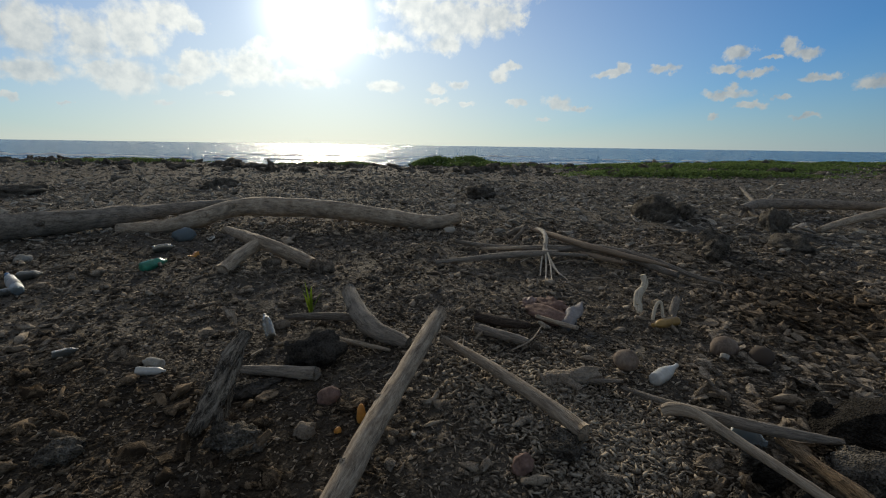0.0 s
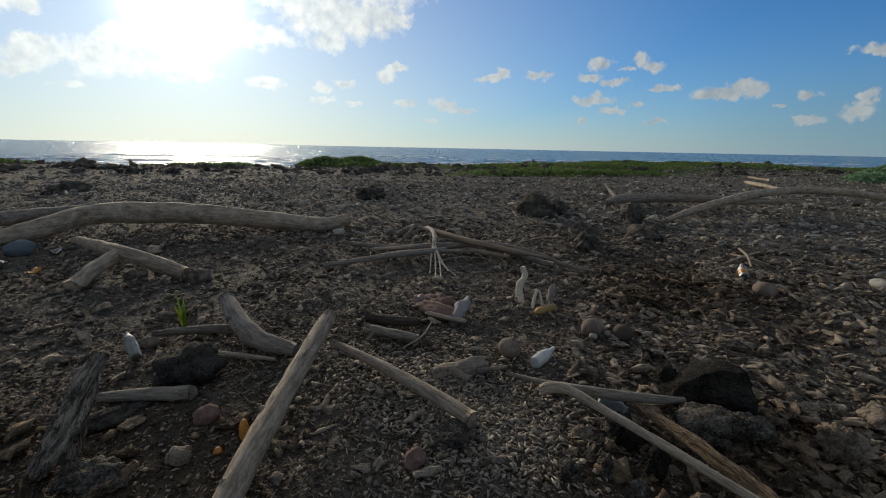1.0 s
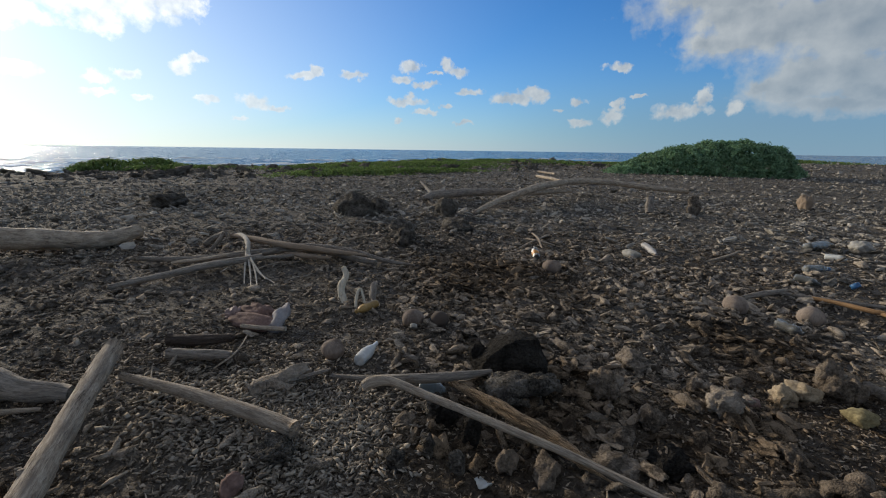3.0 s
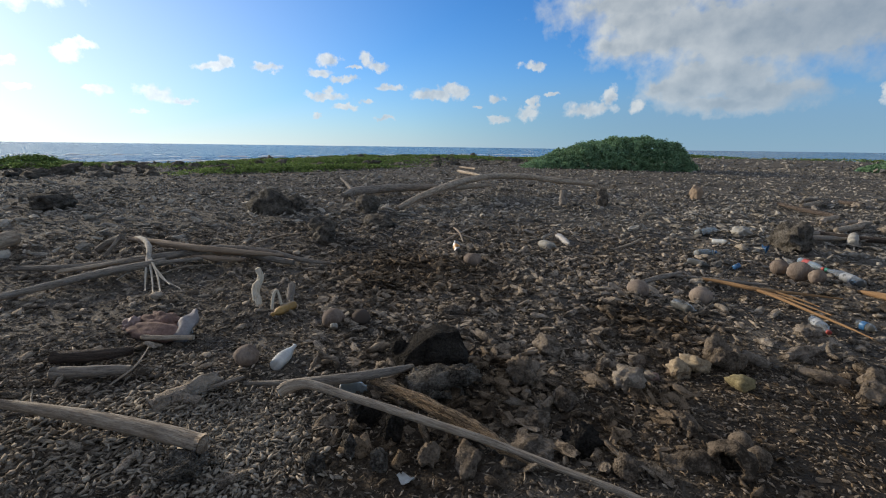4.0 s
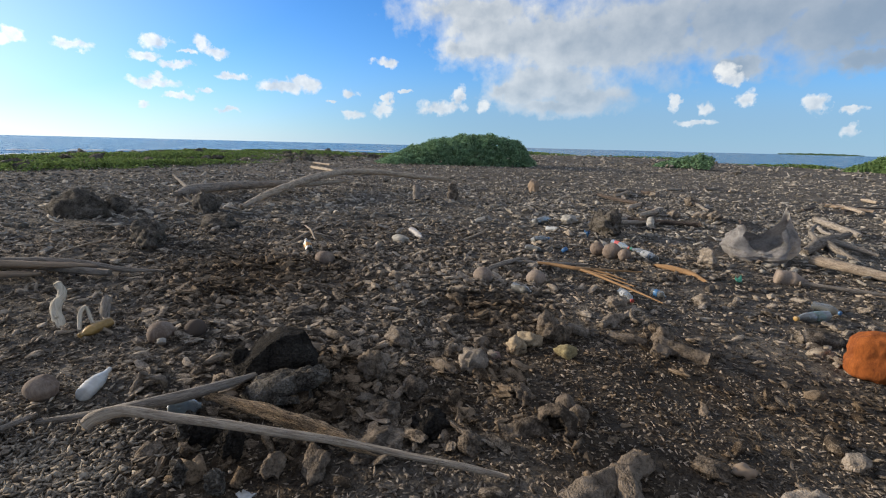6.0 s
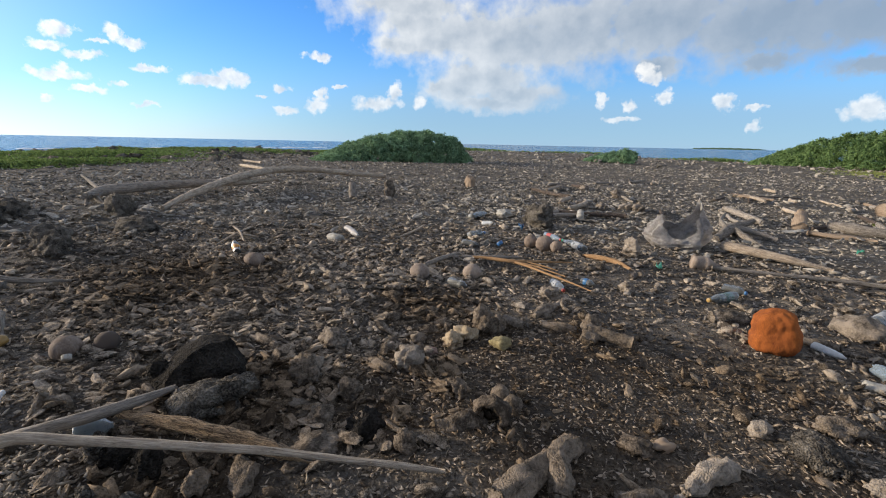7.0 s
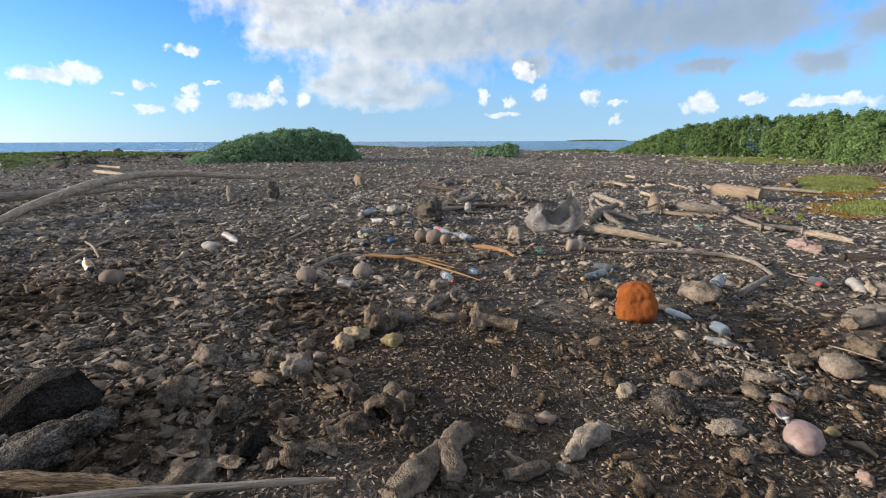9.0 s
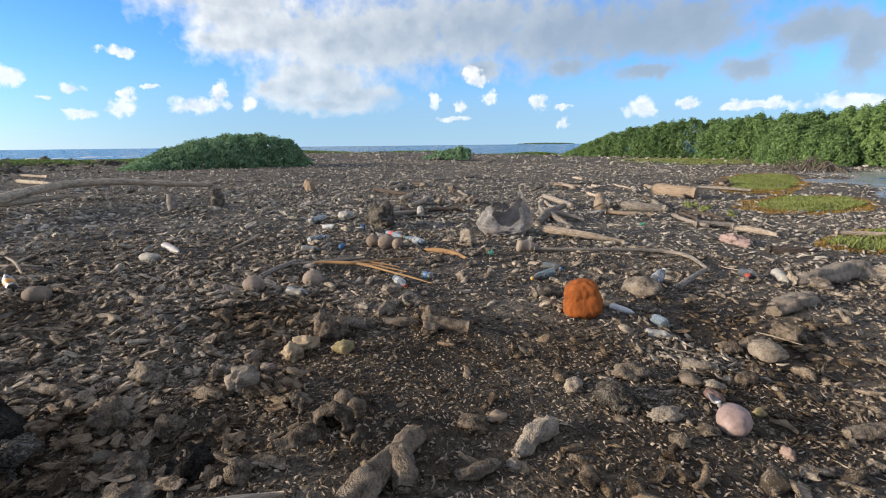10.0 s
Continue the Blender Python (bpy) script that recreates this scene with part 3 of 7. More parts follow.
SEA_LEVEL, POOL_LEVEL = -0.62, -0.36


def shore(x, y):
    """Metres past the waterline: negative on land."""
    wig = 2.2 * np.sin(0.23 * x + 0.4) + 1.3 * np.sin(0.61 * x + 2.0) + 0.6 * np.sin(1.7 * x)
    north = 0.342 * x + 0.940 * y - 35 + wig * 0.7
    east = 0.94 * x - 0.34 * y - 88 + 3 * np.sin(0.11 * y)
    return np.maximum(north, east)


def pool(x, y):
    """About 1 inside the lagoon, 0 outside it."""
    u, v = (x - 9.4) * 0.53 - (y + 29.7) * 0.85, (x - 9.4) * 0.85 + (y + 29.7) * 0.53
    return 1 - step(np.sqrt((u / 11.5) ** 2 + (v / 7.2) ** 2) + 0.12 * np.sin(0.9 * u) + 0.08 * np.sin(2.1 * v), 0.75, 1.15)


def ground_z(x, y):
    x, y = np.asarray(x, dtype=float), np.asarray(y, dtype=float)
    z = 0.35 * np.tanh((0.0138 * x + 0.0323 * y) / 0.35)
    r = np.hypot(x, y)
    lumps = np.sin(2.3 * x + 1.1 * y) * np.sin(1.9 * y - 0.7 * x + 1.0) * 0.026 + np.sin(5.1 * x - 2.0 * y + 2) * np.sin(4.3 * y + 1.7 * x) * 0.018
    swell = 0.05 * np.sin(0.31 * x + 0.5) * np.sin(0.37 * y + 1.2) * step(r, 9, 22)
    dune = 0.42 * np.exp(-((x - 35) / 12) ** 2 - ((y - 18.5) / 5.5) ** 2)
    z = z + lumps + swell + dune
    z = z * (1 - pool(x, y)) + (POOL_LEVEL - 0.3) * pool(x, y)
    s = step(shore(x, y), -7.0, 5.0)
    return z * (1 - s) + (SEA_LEVEL - 1.2) * s


def gz(x, y):
    return float(ground_z(x, y))


# ---- ground and water ----
def disc(name, radii, turns, height, mat):
    ang = np.linspace(0, 2 * np.pi, turns, endpoint=False)
    rr, aa = np.meshgrid(radii, ang, indexing="ij")
    x, y = rr * np.sin(aa), rr * np.cos(aa)
    v = np.stack([x, y, height(x, y)], -1).reshape(-1, 3)
    i, j = np.meshgrid(np.arange(len(radii) - 1), np.arange(turns), indexing="ij")
    k = (j + 1) % turns
    fc = np.stack([i * turns + j, (i + 1) * turns + j, (i + 1) * turns + k, i * turns + k], -1).reshape(-1, 4)[:, ::-1]
    return from_arrays(name, v, fc, mat, True)


ground = disc("ground", np.concatenate([[0.001], np.geomspace(0.3, 140, 230), np.geomspace(150, 4700, 20)]), 320, ground_z, M_GROUND)
tagged(ground, "dark coral gravel and shingle of a low stony beach", "ground", kind="structure")


def sea_z(x, y):
    r = np.hypot(x, y)
    amp = 0.2 * (1 - step(r, 45, 130))
    return SEA_LEVEL + amp * (np.sin(0.34 * x * 0.4 + 0.94 * y * 0.5) + 0.5 * np.sin(0.9 * x + 0.3 * y) * np.sin(0.7 * y))


sea = disc("water", np.concatenate([np.geomspace(14, 300, 110), np.geomspace(310, 4900, 30)]), 300, sea_z, M_SEA)
tagged(sea, "blue open sea with small waves, glittering under the sun", "sea", kind="structure")

bm = bmesh.new()
rim = []
for i in range(72):
    a = 2 * math.pi * i / 72
    u, v = 14.5 * math.cos(a), 9.0 * math.sin(a)
    rim.append(bm.verts.new((9.4 + u * 0.53 + v * 0.85, -29.7 - u * 0.85 + v * 0.53, POOL_LEVEL)))
bm.faces.new(rim)
lagoon = part("lagoon_water", bm, M_POOL)
tagged(lagoon, "still grey lagoon water beside the mangroves", "water", kind="structure")


def breaker(u0, u1, off, high, seed):
    """A foaming wave along the shore between u0 and u1, off metres out."""
    rnd = random.Random(seed)
    m = 60
    xs, prof = np.linspace(u0, u1, m), [(-1.6, 0.0), (-0.8, 0.35), (-0.2, 0.9), (0.15, 1.0), (0.5, 0.5), (1.3, 0.0)]
    v = []
    for i, u in enumerate(xs):
        env = math.sin(math.pi * i / (m - 1)) ** 0.5 * (0.6 + 0.4 * math.sin(i * 0.9 + seed) * math.sin(i * 0.31 + 2 * seed))
        o = off + 0.8 * math.sin(u * 0.15 + seed) + rnd.uniform(-0.12, 0.12)
        for a, b in prof:
            w = o + a * 0.8
            v.append((0.940 * u + 0.342 * (38 + w), -0.342 * u + 0.940 * (38 + w), SEA_LEVEL - 0.1 + (0.12 + 0.5 * high) * b * env))
    n = len(prof)
    fc = [(i * n + j, (i + 1) * n + j, (i + 1) * n + j + 1, i * n + j + 1) for i in range(m - 1) for j in range(n - 1)]
    ob = from_arrays("breaking_wave", np.array(v), np.array(fc), M_SURF, True)
    return tagged(ob, "white foaming wave breaking along the shore", "wave", "breaking waves", "stuff")


for args in ((-50, -8, 26, 0.6, 1), (-12, 18, 34, 0.6, 2), (-40, -2, 48, 0.6, 3), (8, 50, 26, 0.55, 4), (30, 82, 30, 0.6, 5), (18, 60, 44, 0.6, 6), (-5, 30, 60, 0.65, 7), (45, 100, 27, 0.55, 8), (-80, -40, 34, 0.6, 9), (-5, 12, 24, 0.5, 10), (14, 34, 22, 0.5, 11), (60, 140, 50, 0.6, 12)):
    breaker(*args)

# a low headland on the horizon
bm = bmesh.new()
for i in range(40):
    a = radians(118 + 6.5 * i / 39)
    hgt = 7 * math.sin(math.pi * i / 39) ** 0.6 + 1.2 * math.sin(i * 1.3)
    p = Vector((math.sin(a), math.cos(a), 0)) * 3600
    q = Vector((math.sin(a), math.cos(a), 0)) * 3900
    for w, z in ((p, -2), (p * 1.01, hgt + 2), (q, hgt + 3), (q * 1.02, -2)):
        bm.verts.new((w.x, w.y, z))
bm.verts.ensure_lookup_table()
for i in range(39):
    for j in range(3):
        bm.faces.new([bm.verts[i * 4 + j], bm.verts[(i + 1) * 4 + j], bm.verts[(i + 1) * 4 + j + 1], bm.verts[i * 4 + j + 1]])
headland = part("headland", bm, M_MANGROVE)
tagged(headland, "low dark wooded headland far across the water", "headland", kind="structure")

# ---- makers of things ----
def smooth_path(pts, per=6):
    """A smooth line through points of place and radius."""
    p = np.array(pts, dtype=float)
    ext = np.vstack([2 * p[0] - p[1], p, 2 * p[-1] - p[-2]])
    res = []
    for i in range(1, len(ext) - 2):
        for k in range(per):
            t = k / per
            a, b, c, d = ext[i - 1], ext[i], ext[i + 1], ext[i + 2]
            res.append(0.5 * (2 * b + (c - a) * t + (2 * a - 5 * b + 4 * c - d) * t * t + (3 * b - a - 3 * c + d) * t ** 3))
    res.append(p[-1])
    return np.array(res)


def tube(bm, pts, sides=12, per=6, rough=0.10, seed=0, squash=1.0, taper=True):
    """A knotty limb through points (x, y, z, radius), with rounded broken ends, added to bm."""
    uvl = bm.loops.layers.uv.verify()
    line = smooth_path(pts, per)
    pos, rad = line[:, :3], np.maximum(line[:, 3], 0.001)
    lens = np.concatenate([[0], np.cumsum(np.linalg.norm(np.diff(pos, axis=0), axis=1))])
    rings = []
    up = Vector((0, 0, 1))
    count = len(pos)
    for i in range(count):
        t = Vector(pos[min(i + 1, count - 1)] - pos[max(i - 1, 0)]).normalized()
        s = t.cross(up)
        if s.length < 0.05:
            s = t.cross(Vector((1, 0, 0)))
        s.normalize()
        w = s.cross(t)
        ring = []
        for k in range(sides):
            a = 2 * math.pi * k / sides
            q = Vector((math.cos(a) * 1.3, math.sin(a) * 1.3, lens[i] / max(rad[i], 0.01) * 0.35 + seed * 7.3))
            r = rad[i] * (1 + rough * 2.0 * noise.noise(q) + rough * 0.8 * noise.noise(q * 3.1) + rough * 0.4 * noise.noise(q * 7.3))
            ring.append(bm.verts.new(Vector(pos[i]) + s * (math.cos(a) * r) + w * (math.sin(a) * r * squash)))
        rings.append(ring)

    def quad(vs, uvs):
        fc = bm.faces.new(vs)
        for lp, uv in zip(fc.loops, uvs):
            lp[uvl].uv = uv

    for i in range(count - 1):
        for k in range(sides):
            j = (k + 1) % sides
            v0, v1 = k / sides, (k + 1) / sides
            quad([rings[i][k], rings[i][j], rings[i + 1][j], rings[i + 1][k]], [(lens[i], v0), (lens[i], v1), (lens[i + 1], v1), (lens[i + 1], v0)])
    for ring, d in ((rings[0], Vector(pos[0] - pos[1])), (rings[-1], Vector(pos[-1] - pos[-2]))):
        mid = Vector((0, 0, 0))
        for v in ring:
            mid += v.co / sides
        r = (ring[0].co - mid).length
        inner = []
        for k, v in enumerate(ring):
            jag = 0.25 + 0.5 * noise.noise(Vector((k * 0.9, seed, 1.7)))
            inner.append(bm.verts.new(mid + (v.co - mid) * 0.72 + d.normalized() * r * jag))
        tip = bm.verts.new(mid + d.normalized() * r * 0.3)
        flip = ring is rings[0]
        for k in range(sides):
            j = (k + 1) % sides
            q = [ring[k], inner[k], inner[j], ring[j]]
            e = [inner[k], tip, inner[j]]
            uv = [(lens[-1] + 0.02 * k, 0.1 * n) for n in range(4)]
            quad(q if not flip else q[::-1], uv)
            quad(e if not flip else e[::-1], uv[:3])


def centre(pts):
    """The middle of the points, on the ground."""
    p = np.mean(np.array(pts)[:, :2], axis=0)
    return Vector((p[0], p[1], gz(p[0], p[1])))


def shifted(pts, c):
    return [(p[0] - c.x, p[1] - c.y, p[2] - c.z, p[3]) for p in pts]


SEED = [0]


def driftwood(label, pts, mat, name="driftwood", branches=(), rough=0.10, squash=1.0, category="driftwood", knots=0, sides=14):
    """A log or branch lying on the beach; each branch is a part of it."""
    SEED[0] += 1
    c = centre(pts)
    thing = empty(name, Matrix.Translation(c))
    bm = bmesh.new()
    tube(bm, shifted(pts, c), seed=SEED[0], rough=rough, squash=squash, sides=sides)
    part("trunk", bm, mat, thing)
    rnd = random.Random(SEED[0])
    line = smooth_path(shifted(pts, c))
    for i in range(knots):
        p = line[rnd.randrange(2, len(line) - 2)]
        a = rnd.uniform(0, 6.28)
        d = Vector((math.cos(a), math.sin(a), rnd.uniform(0.2, 0.9))).normalized()
        e = Vector(p[:3])
        r = p[3]
        bm = bmesh.new()
        tube(bm, [(*(e + d * r * 0.5), r * 0.45), (*(e + d * r * 1.05), r * 0.34), (*(e + d * r * 1.35), r * 0.2)], sides=7, per=2, seed=SEED[0] + i)
        part("knot", bm, mat, thing)
    for i, b in enumerate(branches):
        bm = bmesh.new()
        tube(bm, shifted(b, c), sides=9, seed=SEED[0] + 31 * (i + 1), rough=rough)
        part("branch", bm, mat, thing)
    return tagged(thing, label, category)


# ---- driftwood by the camera ----
driftwood("pale weathered driftwood pole with knots and cracks", [(0.138, 1.522, 0.101, 0.054), (0.326, 1.769, 0.161, 0.056), (0.462, 1.942, 0.208, 0.056), (0.638, 2.159, 0.257, 0.053), (0.875, 2.473, 0.31, 0.053), (1.159, 2.844, 0.365, 0.051)], M_WOOD, knots=5, rough=0.07)
driftwood("straight bleached driftwood branch leaning against a pole", [(1.123, 2.689, 0.24, 0.023), (1.24, 2.3, 0.219, 0.032), (1.317, 1.979, 0.201, 0.037), (1.367, 1.761, 0.185, 0.04), (1.396, 1.579, 0.169, 0.041)], M_WOOD, knots=2, rough=0.07)
driftwood("thick curved driftwood branch with a raised end", [(0.679, 3.642, 0.342, 0.06), (0.683, 3.309, 0.272, 0.068), (0.758, 3.077, 0.206, 0.065), (0.938, 2.888, 0.153, 0.047)], M_GREYWOOD, knots=1)
driftwood("jagged split log with dark cracks and a bleached tip", [(-0.081, 2.588, 0.501, 0.034), (-0.135, 2.518, 0.428, 0.041), (-0.19, 2.47, 0.326, 0.05), (-0.26, 2.416, 0.203, 0.058), (-0.353, 2.371, 0.081, 0.02)], M_SPLIT, rough=0.26, knots=6, sides=24, branches=[[(-0.149, 2.487, 0.387, 0.018), (-0.168, 2.478, 0.266, 0.022), (-0.191, 2.469, 0.146, 0.015), (-0.203, 2.432, 0.105, 0.004)], [(-0.193, 2.48, 0.366, 0.018), (-0.279, 2.441, 0.244, 0.02), (-0.344, 2.396, 0.152, 0.014), (-0.396, 2.363, 0.09, 0.004)], [(-0.244, 2.445, 0.234, 0.017), (-0.227, 2.387, 0.143, 0.02), (-0.241, 2.357, 0.082, 0.007)], [(-0.231, 2.444, 0.265, 0.014), (-0.291, 2.378, 0.172, 0.017), (-0.321, 2.353, 0.091, 0.007)]])
driftwood("small grey log half buried in the shingle", [(-0.129, 2.944, 0.121, 0.025), (0.039, 2.845, 0.13, 0.035), (0.291, 2.686, 0.139, 0.041)], M_GREYWOOD)
driftwood("thin grey log lying under a palm seedling", [(0.182, 3.674, 0.167, 0.02), (0.491, 3.547, 0.177, 0.033), (0.791, 3.389, 0.166, 0.033)], M_GREYWOOD)
driftwood("pale splintered stick on the dark stones", [(0.426, 3.177, 0.155, 0.016), (0.586, 3.039, 0.153, 0.018), (0.803, 2.872, 0.131, 0.012)], M_WOOD)
driftwood("long smooth grey driftwood log with a bend", [(-1.794, 7.86, 0.261, 0.081), (-1.229, 7.637, 0.302, 0.097), (-0.756, 7.689, 0.387, 0.125), (-0.217, 7.985, 0.498, 0.142), (0.618, 7.793, 0.501, 0.154), (1.271, 7.429, 0.469, 0.143), (1.974, 6.974, 0.396, 0.123), (2.522, 6.683, 0.335, 0.114), (3.038, 6.703, 0.38, 0.081)], M_WOOD, rough=0.06, knots=3)
driftwood("huge dark weathered log lying behind the others", [(-3.605, 7.804, 0.302, 0.18), (-2.904, 7.949, 0.353, 0.177), (-2.233, 8.065, 0.382, 0.154), (-1.612, 8.488, 0.396, 0.124), (-0.956, 9.032, 0.412, 0.087), (-0.156, 9.779, 0.4, 0.055)], M_GREYWOOD, rough=0.16, knots=3)
driftwood("forked pale driftwood branch resting on two ends", [(-0.344, 6.797, 0.371, 0.045), (-0.127, 6.082, 0.397, 0.065), (0.084, 5.599, 0.387, 0.071), (0.342, 5.431, 0.286, 0.077), (0.585, 5.113, 0.21, 0.068)], M_WOOD, branches=[[(0.067, 5.664, 0.389, 0.065), (-0.157, 5.419, 0.3, 0.074), (-0.328, 5.166, 0.202, 0.073)]])
driftwood("long thin bleached stick over darker wood", [(1.775, 1.475, 0.262, 0.03), (1.80, 1.44, 0.288, 0.031), (1.856, 1.355, 0.292, 0.025), (1.888, 1.145, 0.262, 0.021), (1.914, 0.906, 0.235, 0.021), (1.932, 0.674, 0.208, 0.02), (1.967, 0.459, 0.172, 0.018), (1.981, 0.298, 0.147, 0.016), (1.98, 0.063, 0.119, 0.015), (1.984, -0.157, 0.092, 0.015), (1.992, -0.365, 0.056, 0.011)], M_WOOD, rough=0.06, knots=2)
driftwood("grey tapering driftwood branch", [(1.918, 1.886, 0.146, 0.011), (1.967, 1.645, 0.179, 0.017), (2.03, 1.431, 0.213, 0.026), (2.146, 1.258, 0.219, 0.03), (2.303, 1.137, 0.208, 0.024), (2.451, 1.065, 0.187, 0.017)], M_GREYWOOD, rough=0.07)
driftwood("rotten fibrous brown wood crumbling along its length", [(2.215, 1.2, 0.178, 0.022), (2.159, 0.949, 0.178, 0.032), (2.118, 0.746, 0.163, 0.036), (2.083, 0.56, 0.14, 0.038), (2.057, 0.432, 0.117, 0.036), (2.035, 0.30, 0.09, 0.024)], M_ROTWOOD, rough=0.2, squash=0.9, sides=26, branches=[[(2.13, 0.9, 0.2, 0.008), (2.09, 0.72, 0.19, 0.011), (2.06, 0.5, 0.155, 0.006)], [(2.06, 0.5, 0.13, 0.008), (2.02, 0.36, 0.105, 0.009), (2.0, 0.2, 0.08, 0.004)]])
driftwood("pale flared driftwood stub standing upright", [(2.955, 2.815, 0.12, 0.040), (2.99, 2.865, 0.17, 0.034), (3.02, 2.91, 0.225, 0.032), (3.06, 2.94, 0.275, 0.033), (3.12, 2.95, 0.31, 0.030), (3.15, 2.975, 0.355, 0.027), (3.16, 3.01, 0.40, 0.029)], M_CREAM, rough=0.14, knots=1)

# the tangle of roots and split wood
driftwood("long split brown driftwood with a dry root end", [(3.549, 5.383, 0.397, 0.041), (3.567, 4.992, 0.388, 0.052), (3.626, 4.523, 0.368, 0.06), (3.787, 4.155, 0.331, 0.055), (3.998, 3.828, 0.285, 0.04), (4.279, 3.576, 0.221, 0.019)], M_TANWOOD, squash=0.6, rough=0.16)
driftwood("reddish brown split wood under the limbs", [(3.607, 4.432, 0.275, 0.024), (3.67, 4.108, 0.268, 0.045), (3.871, 3.941, 0.226, 0.027)], M_TANWOOD, squash=0.6, rough=0.2)
driftwood("thin grey driftwood limb lying across the stones", [(3.799, 4.583, 0.321, 0.025), (4.03, 4.267, 0.296, 0.038), (4.168, 3.838, 0.267, 0.035), (4.232, 3.427, 0.207, 0.025), (4.372, 3.082, 0.17, 0.013)], M_GREYWOOD)
driftwood("slender curved grey branch among the roots", [(1.874, 4.776, 0.206, 0.028), (2.286, 4.684, 0.238, 0.032), (2.745, 4.583, 0.27, 0.036), (3.274, 4.412, 0.292, 0.037)], M_GREYWOOD)
driftwood("slender brown branch among the roots", [(2.497, 5.595, 0.252, 0.026), (2.788, 5.078, 0.263, 0.032), (3.178, 4.763, 0.279, 0.039), (3.832, 4.334, 0.295, 0.036), (4.122, 3.467, 0.197, 0.033)], M_GREYWOOD)
driftwood("knotted brown root end rising from the stones", [(3.367, 5.753, 0.253, 0.025), (3.505, 5.731, 0.324, 0.045), (3.536, 5.529, 0.4, 0.038)], M_GREYWOOD)

driftwood("thin twisted grey limb in the root tangle", [(2.486, 4.831, 0.214, 0.022), (2.769, 4.715, 0.254, 0.026), (3.04, 4.602, 0.274, 0.027), (3.259, 4.368, 0.29, 0.022), (3.589, 4.265, 0.271, 0.018)], M_GREYWOOD)
driftwood("slim pale limb in the root tangle", [(2.64, 5.126, 0.242, 0.018), (2.907, 4.866, 0.279, 0.022), (3.252, 4.758, 0.3, 0.023), (3.627, 4.537, 0.298, 0.027), (3.865, 4.251, 0.274, 0.022)], M_WOOD)
driftwood("short brown root prong among the limbs", [(3.273, 5.46, 0.226, 0.018), (3.398, 5.458, 0.337, 0.025), (3.486, 5.49, 0.419, 0.019)], M_GREYWOOD)
driftwood("twisted little root standing in the rubble", [(2.932, 2.647, 0.141, 0.014), (3.002, 2.692, 0.243, 0.014), (3.06, 2.698, 0.264, 0.012), (3.024, 2.627, 0.161, 0.012)], M_CREAM)
driftwood("pale forked root chunk behind the little root", [(3.20, 2.70, 0.12, 0.03), (3.27, 2.74, 0.2, 0.034), (3.33, 2.78, 0.25, 0.026)], M_GREYWOOD, rough=0.25)
driftwood("thin dark root trailing from the grey branch", [(1.959, 1.93, 0.155, 0.012), (1.851, 2.014, 0.135, 0.013), (1.78, 2.08, 0.11, 0.010), (1.70, 2.15, 0.09, 0.005)], M_GREYWOOD)

# the far crooked branches
driftwood("long crooked pale branch arching over the stones", [(8.359, 4.529, 0.272, 0.045), (9.04, 4.45, 0.406, 0.064), (9.866, 4.293, 0.549, 0.081), (11.535, 4.254, 0.661, 0.088), (13.187, 3.982, 0.699, 0.085), (14.143, 3.303, 0.644, 0.083), (14.64, 2.401, 0.532, 0.078), (15.331, 1.41, 0.419, 0.063)], M_WOOD, branches=[[(10.32, 4.325, 0.534, 0.049), (11.481, 4.245, 0.491, 0.061), (12.849, 4.007, 0.447, 0.038)]])
driftwood("grey log with a spread root end", [(8.492, 5.947, 0.448, 0.05), (9.277, 6.144, 0.456, 0.098), (10.263, 5.929, 0.459, 0.103), (10.968, 5.46, 0.457, 0.09), (11.78, 4.92, 0.454, 0.069)], M_GREYWOOD, branches=[[(9.092, 6.09, 0.454, 0.064), (8.879, 6.018, 0.352, 0.052), (8.755, 5.777, 0.267, 0.036)], [(9.257, 6.206, 0.457, 0.049), (9.867, 6.826, 0.569, 0.035), (10.239, 7.291, 0.697, 0.024)], [(8.673, 5.928, 0.449, 0.046), (8.631, 6.013, 0.35, 0.036), (8.485, 5.949, 0.268, 0.025)]])
driftwood("bleached stick on the stony rise", [(20.372, 8.168, 0.42, 0.06), (19.092, 7.053, 0.41, 0.068), (18.261, 6.262, 0.381, 0.043)], M_WOOD)
driftwood("bleached twig on the stony rise", [(24.493, 9.767, 0.434, 0.058), (23.069, 8.263, 0.406, 0.054)], M_WOOD)
driftwood("short bleached post standing in the stones", [(11.075, 1.689, 0.186, 0.08), (11.231, 1.725, 0.328, 0.087), (11.372, 1.747, 0.53, 0.081)], M_GREYWOOD)

# wood towards the lagoon
driftwood("long thin bent stick lying over the litter", [(5.88, -3.798, 0.019, 0.024), (5.681, -4.417, -0.004, 0.023), (5.497, -5.176, -0.029, 0.027), (5.29, -5.633, -0.056, 0.027), (4.927, -5.673, -0.061, 0.026), (4.366, -5.38, -0.07, 0.02)], M_GREYWOOD)
driftwood("smooth pale log pointing along the beach", [(7.004, -4.577, 0.069, 0.065), (6.652, -4.89, 0.045, 0.068), (6.374, -5.204, 0.001, 0.053), (6.119, -5.564, -0.063, 0.022)], M_WOOD)
driftwood("grey log end on the shingle", [(11.891, -7.562, 0.021, 0.063), (10.694, -7.288, 0.014, 0.072), (9.834, -7.156, -0.013, 0.06)], M_GREYWOOD)
driftwood("broken brown stump standing on end", [(9.627, -7.791, -0.114, 0.146), (9.909, -7.993, 0.003, 0.136), (10.21, -8.19, 0.141, 0.105)], M_TANWOOD, rough=0.2)
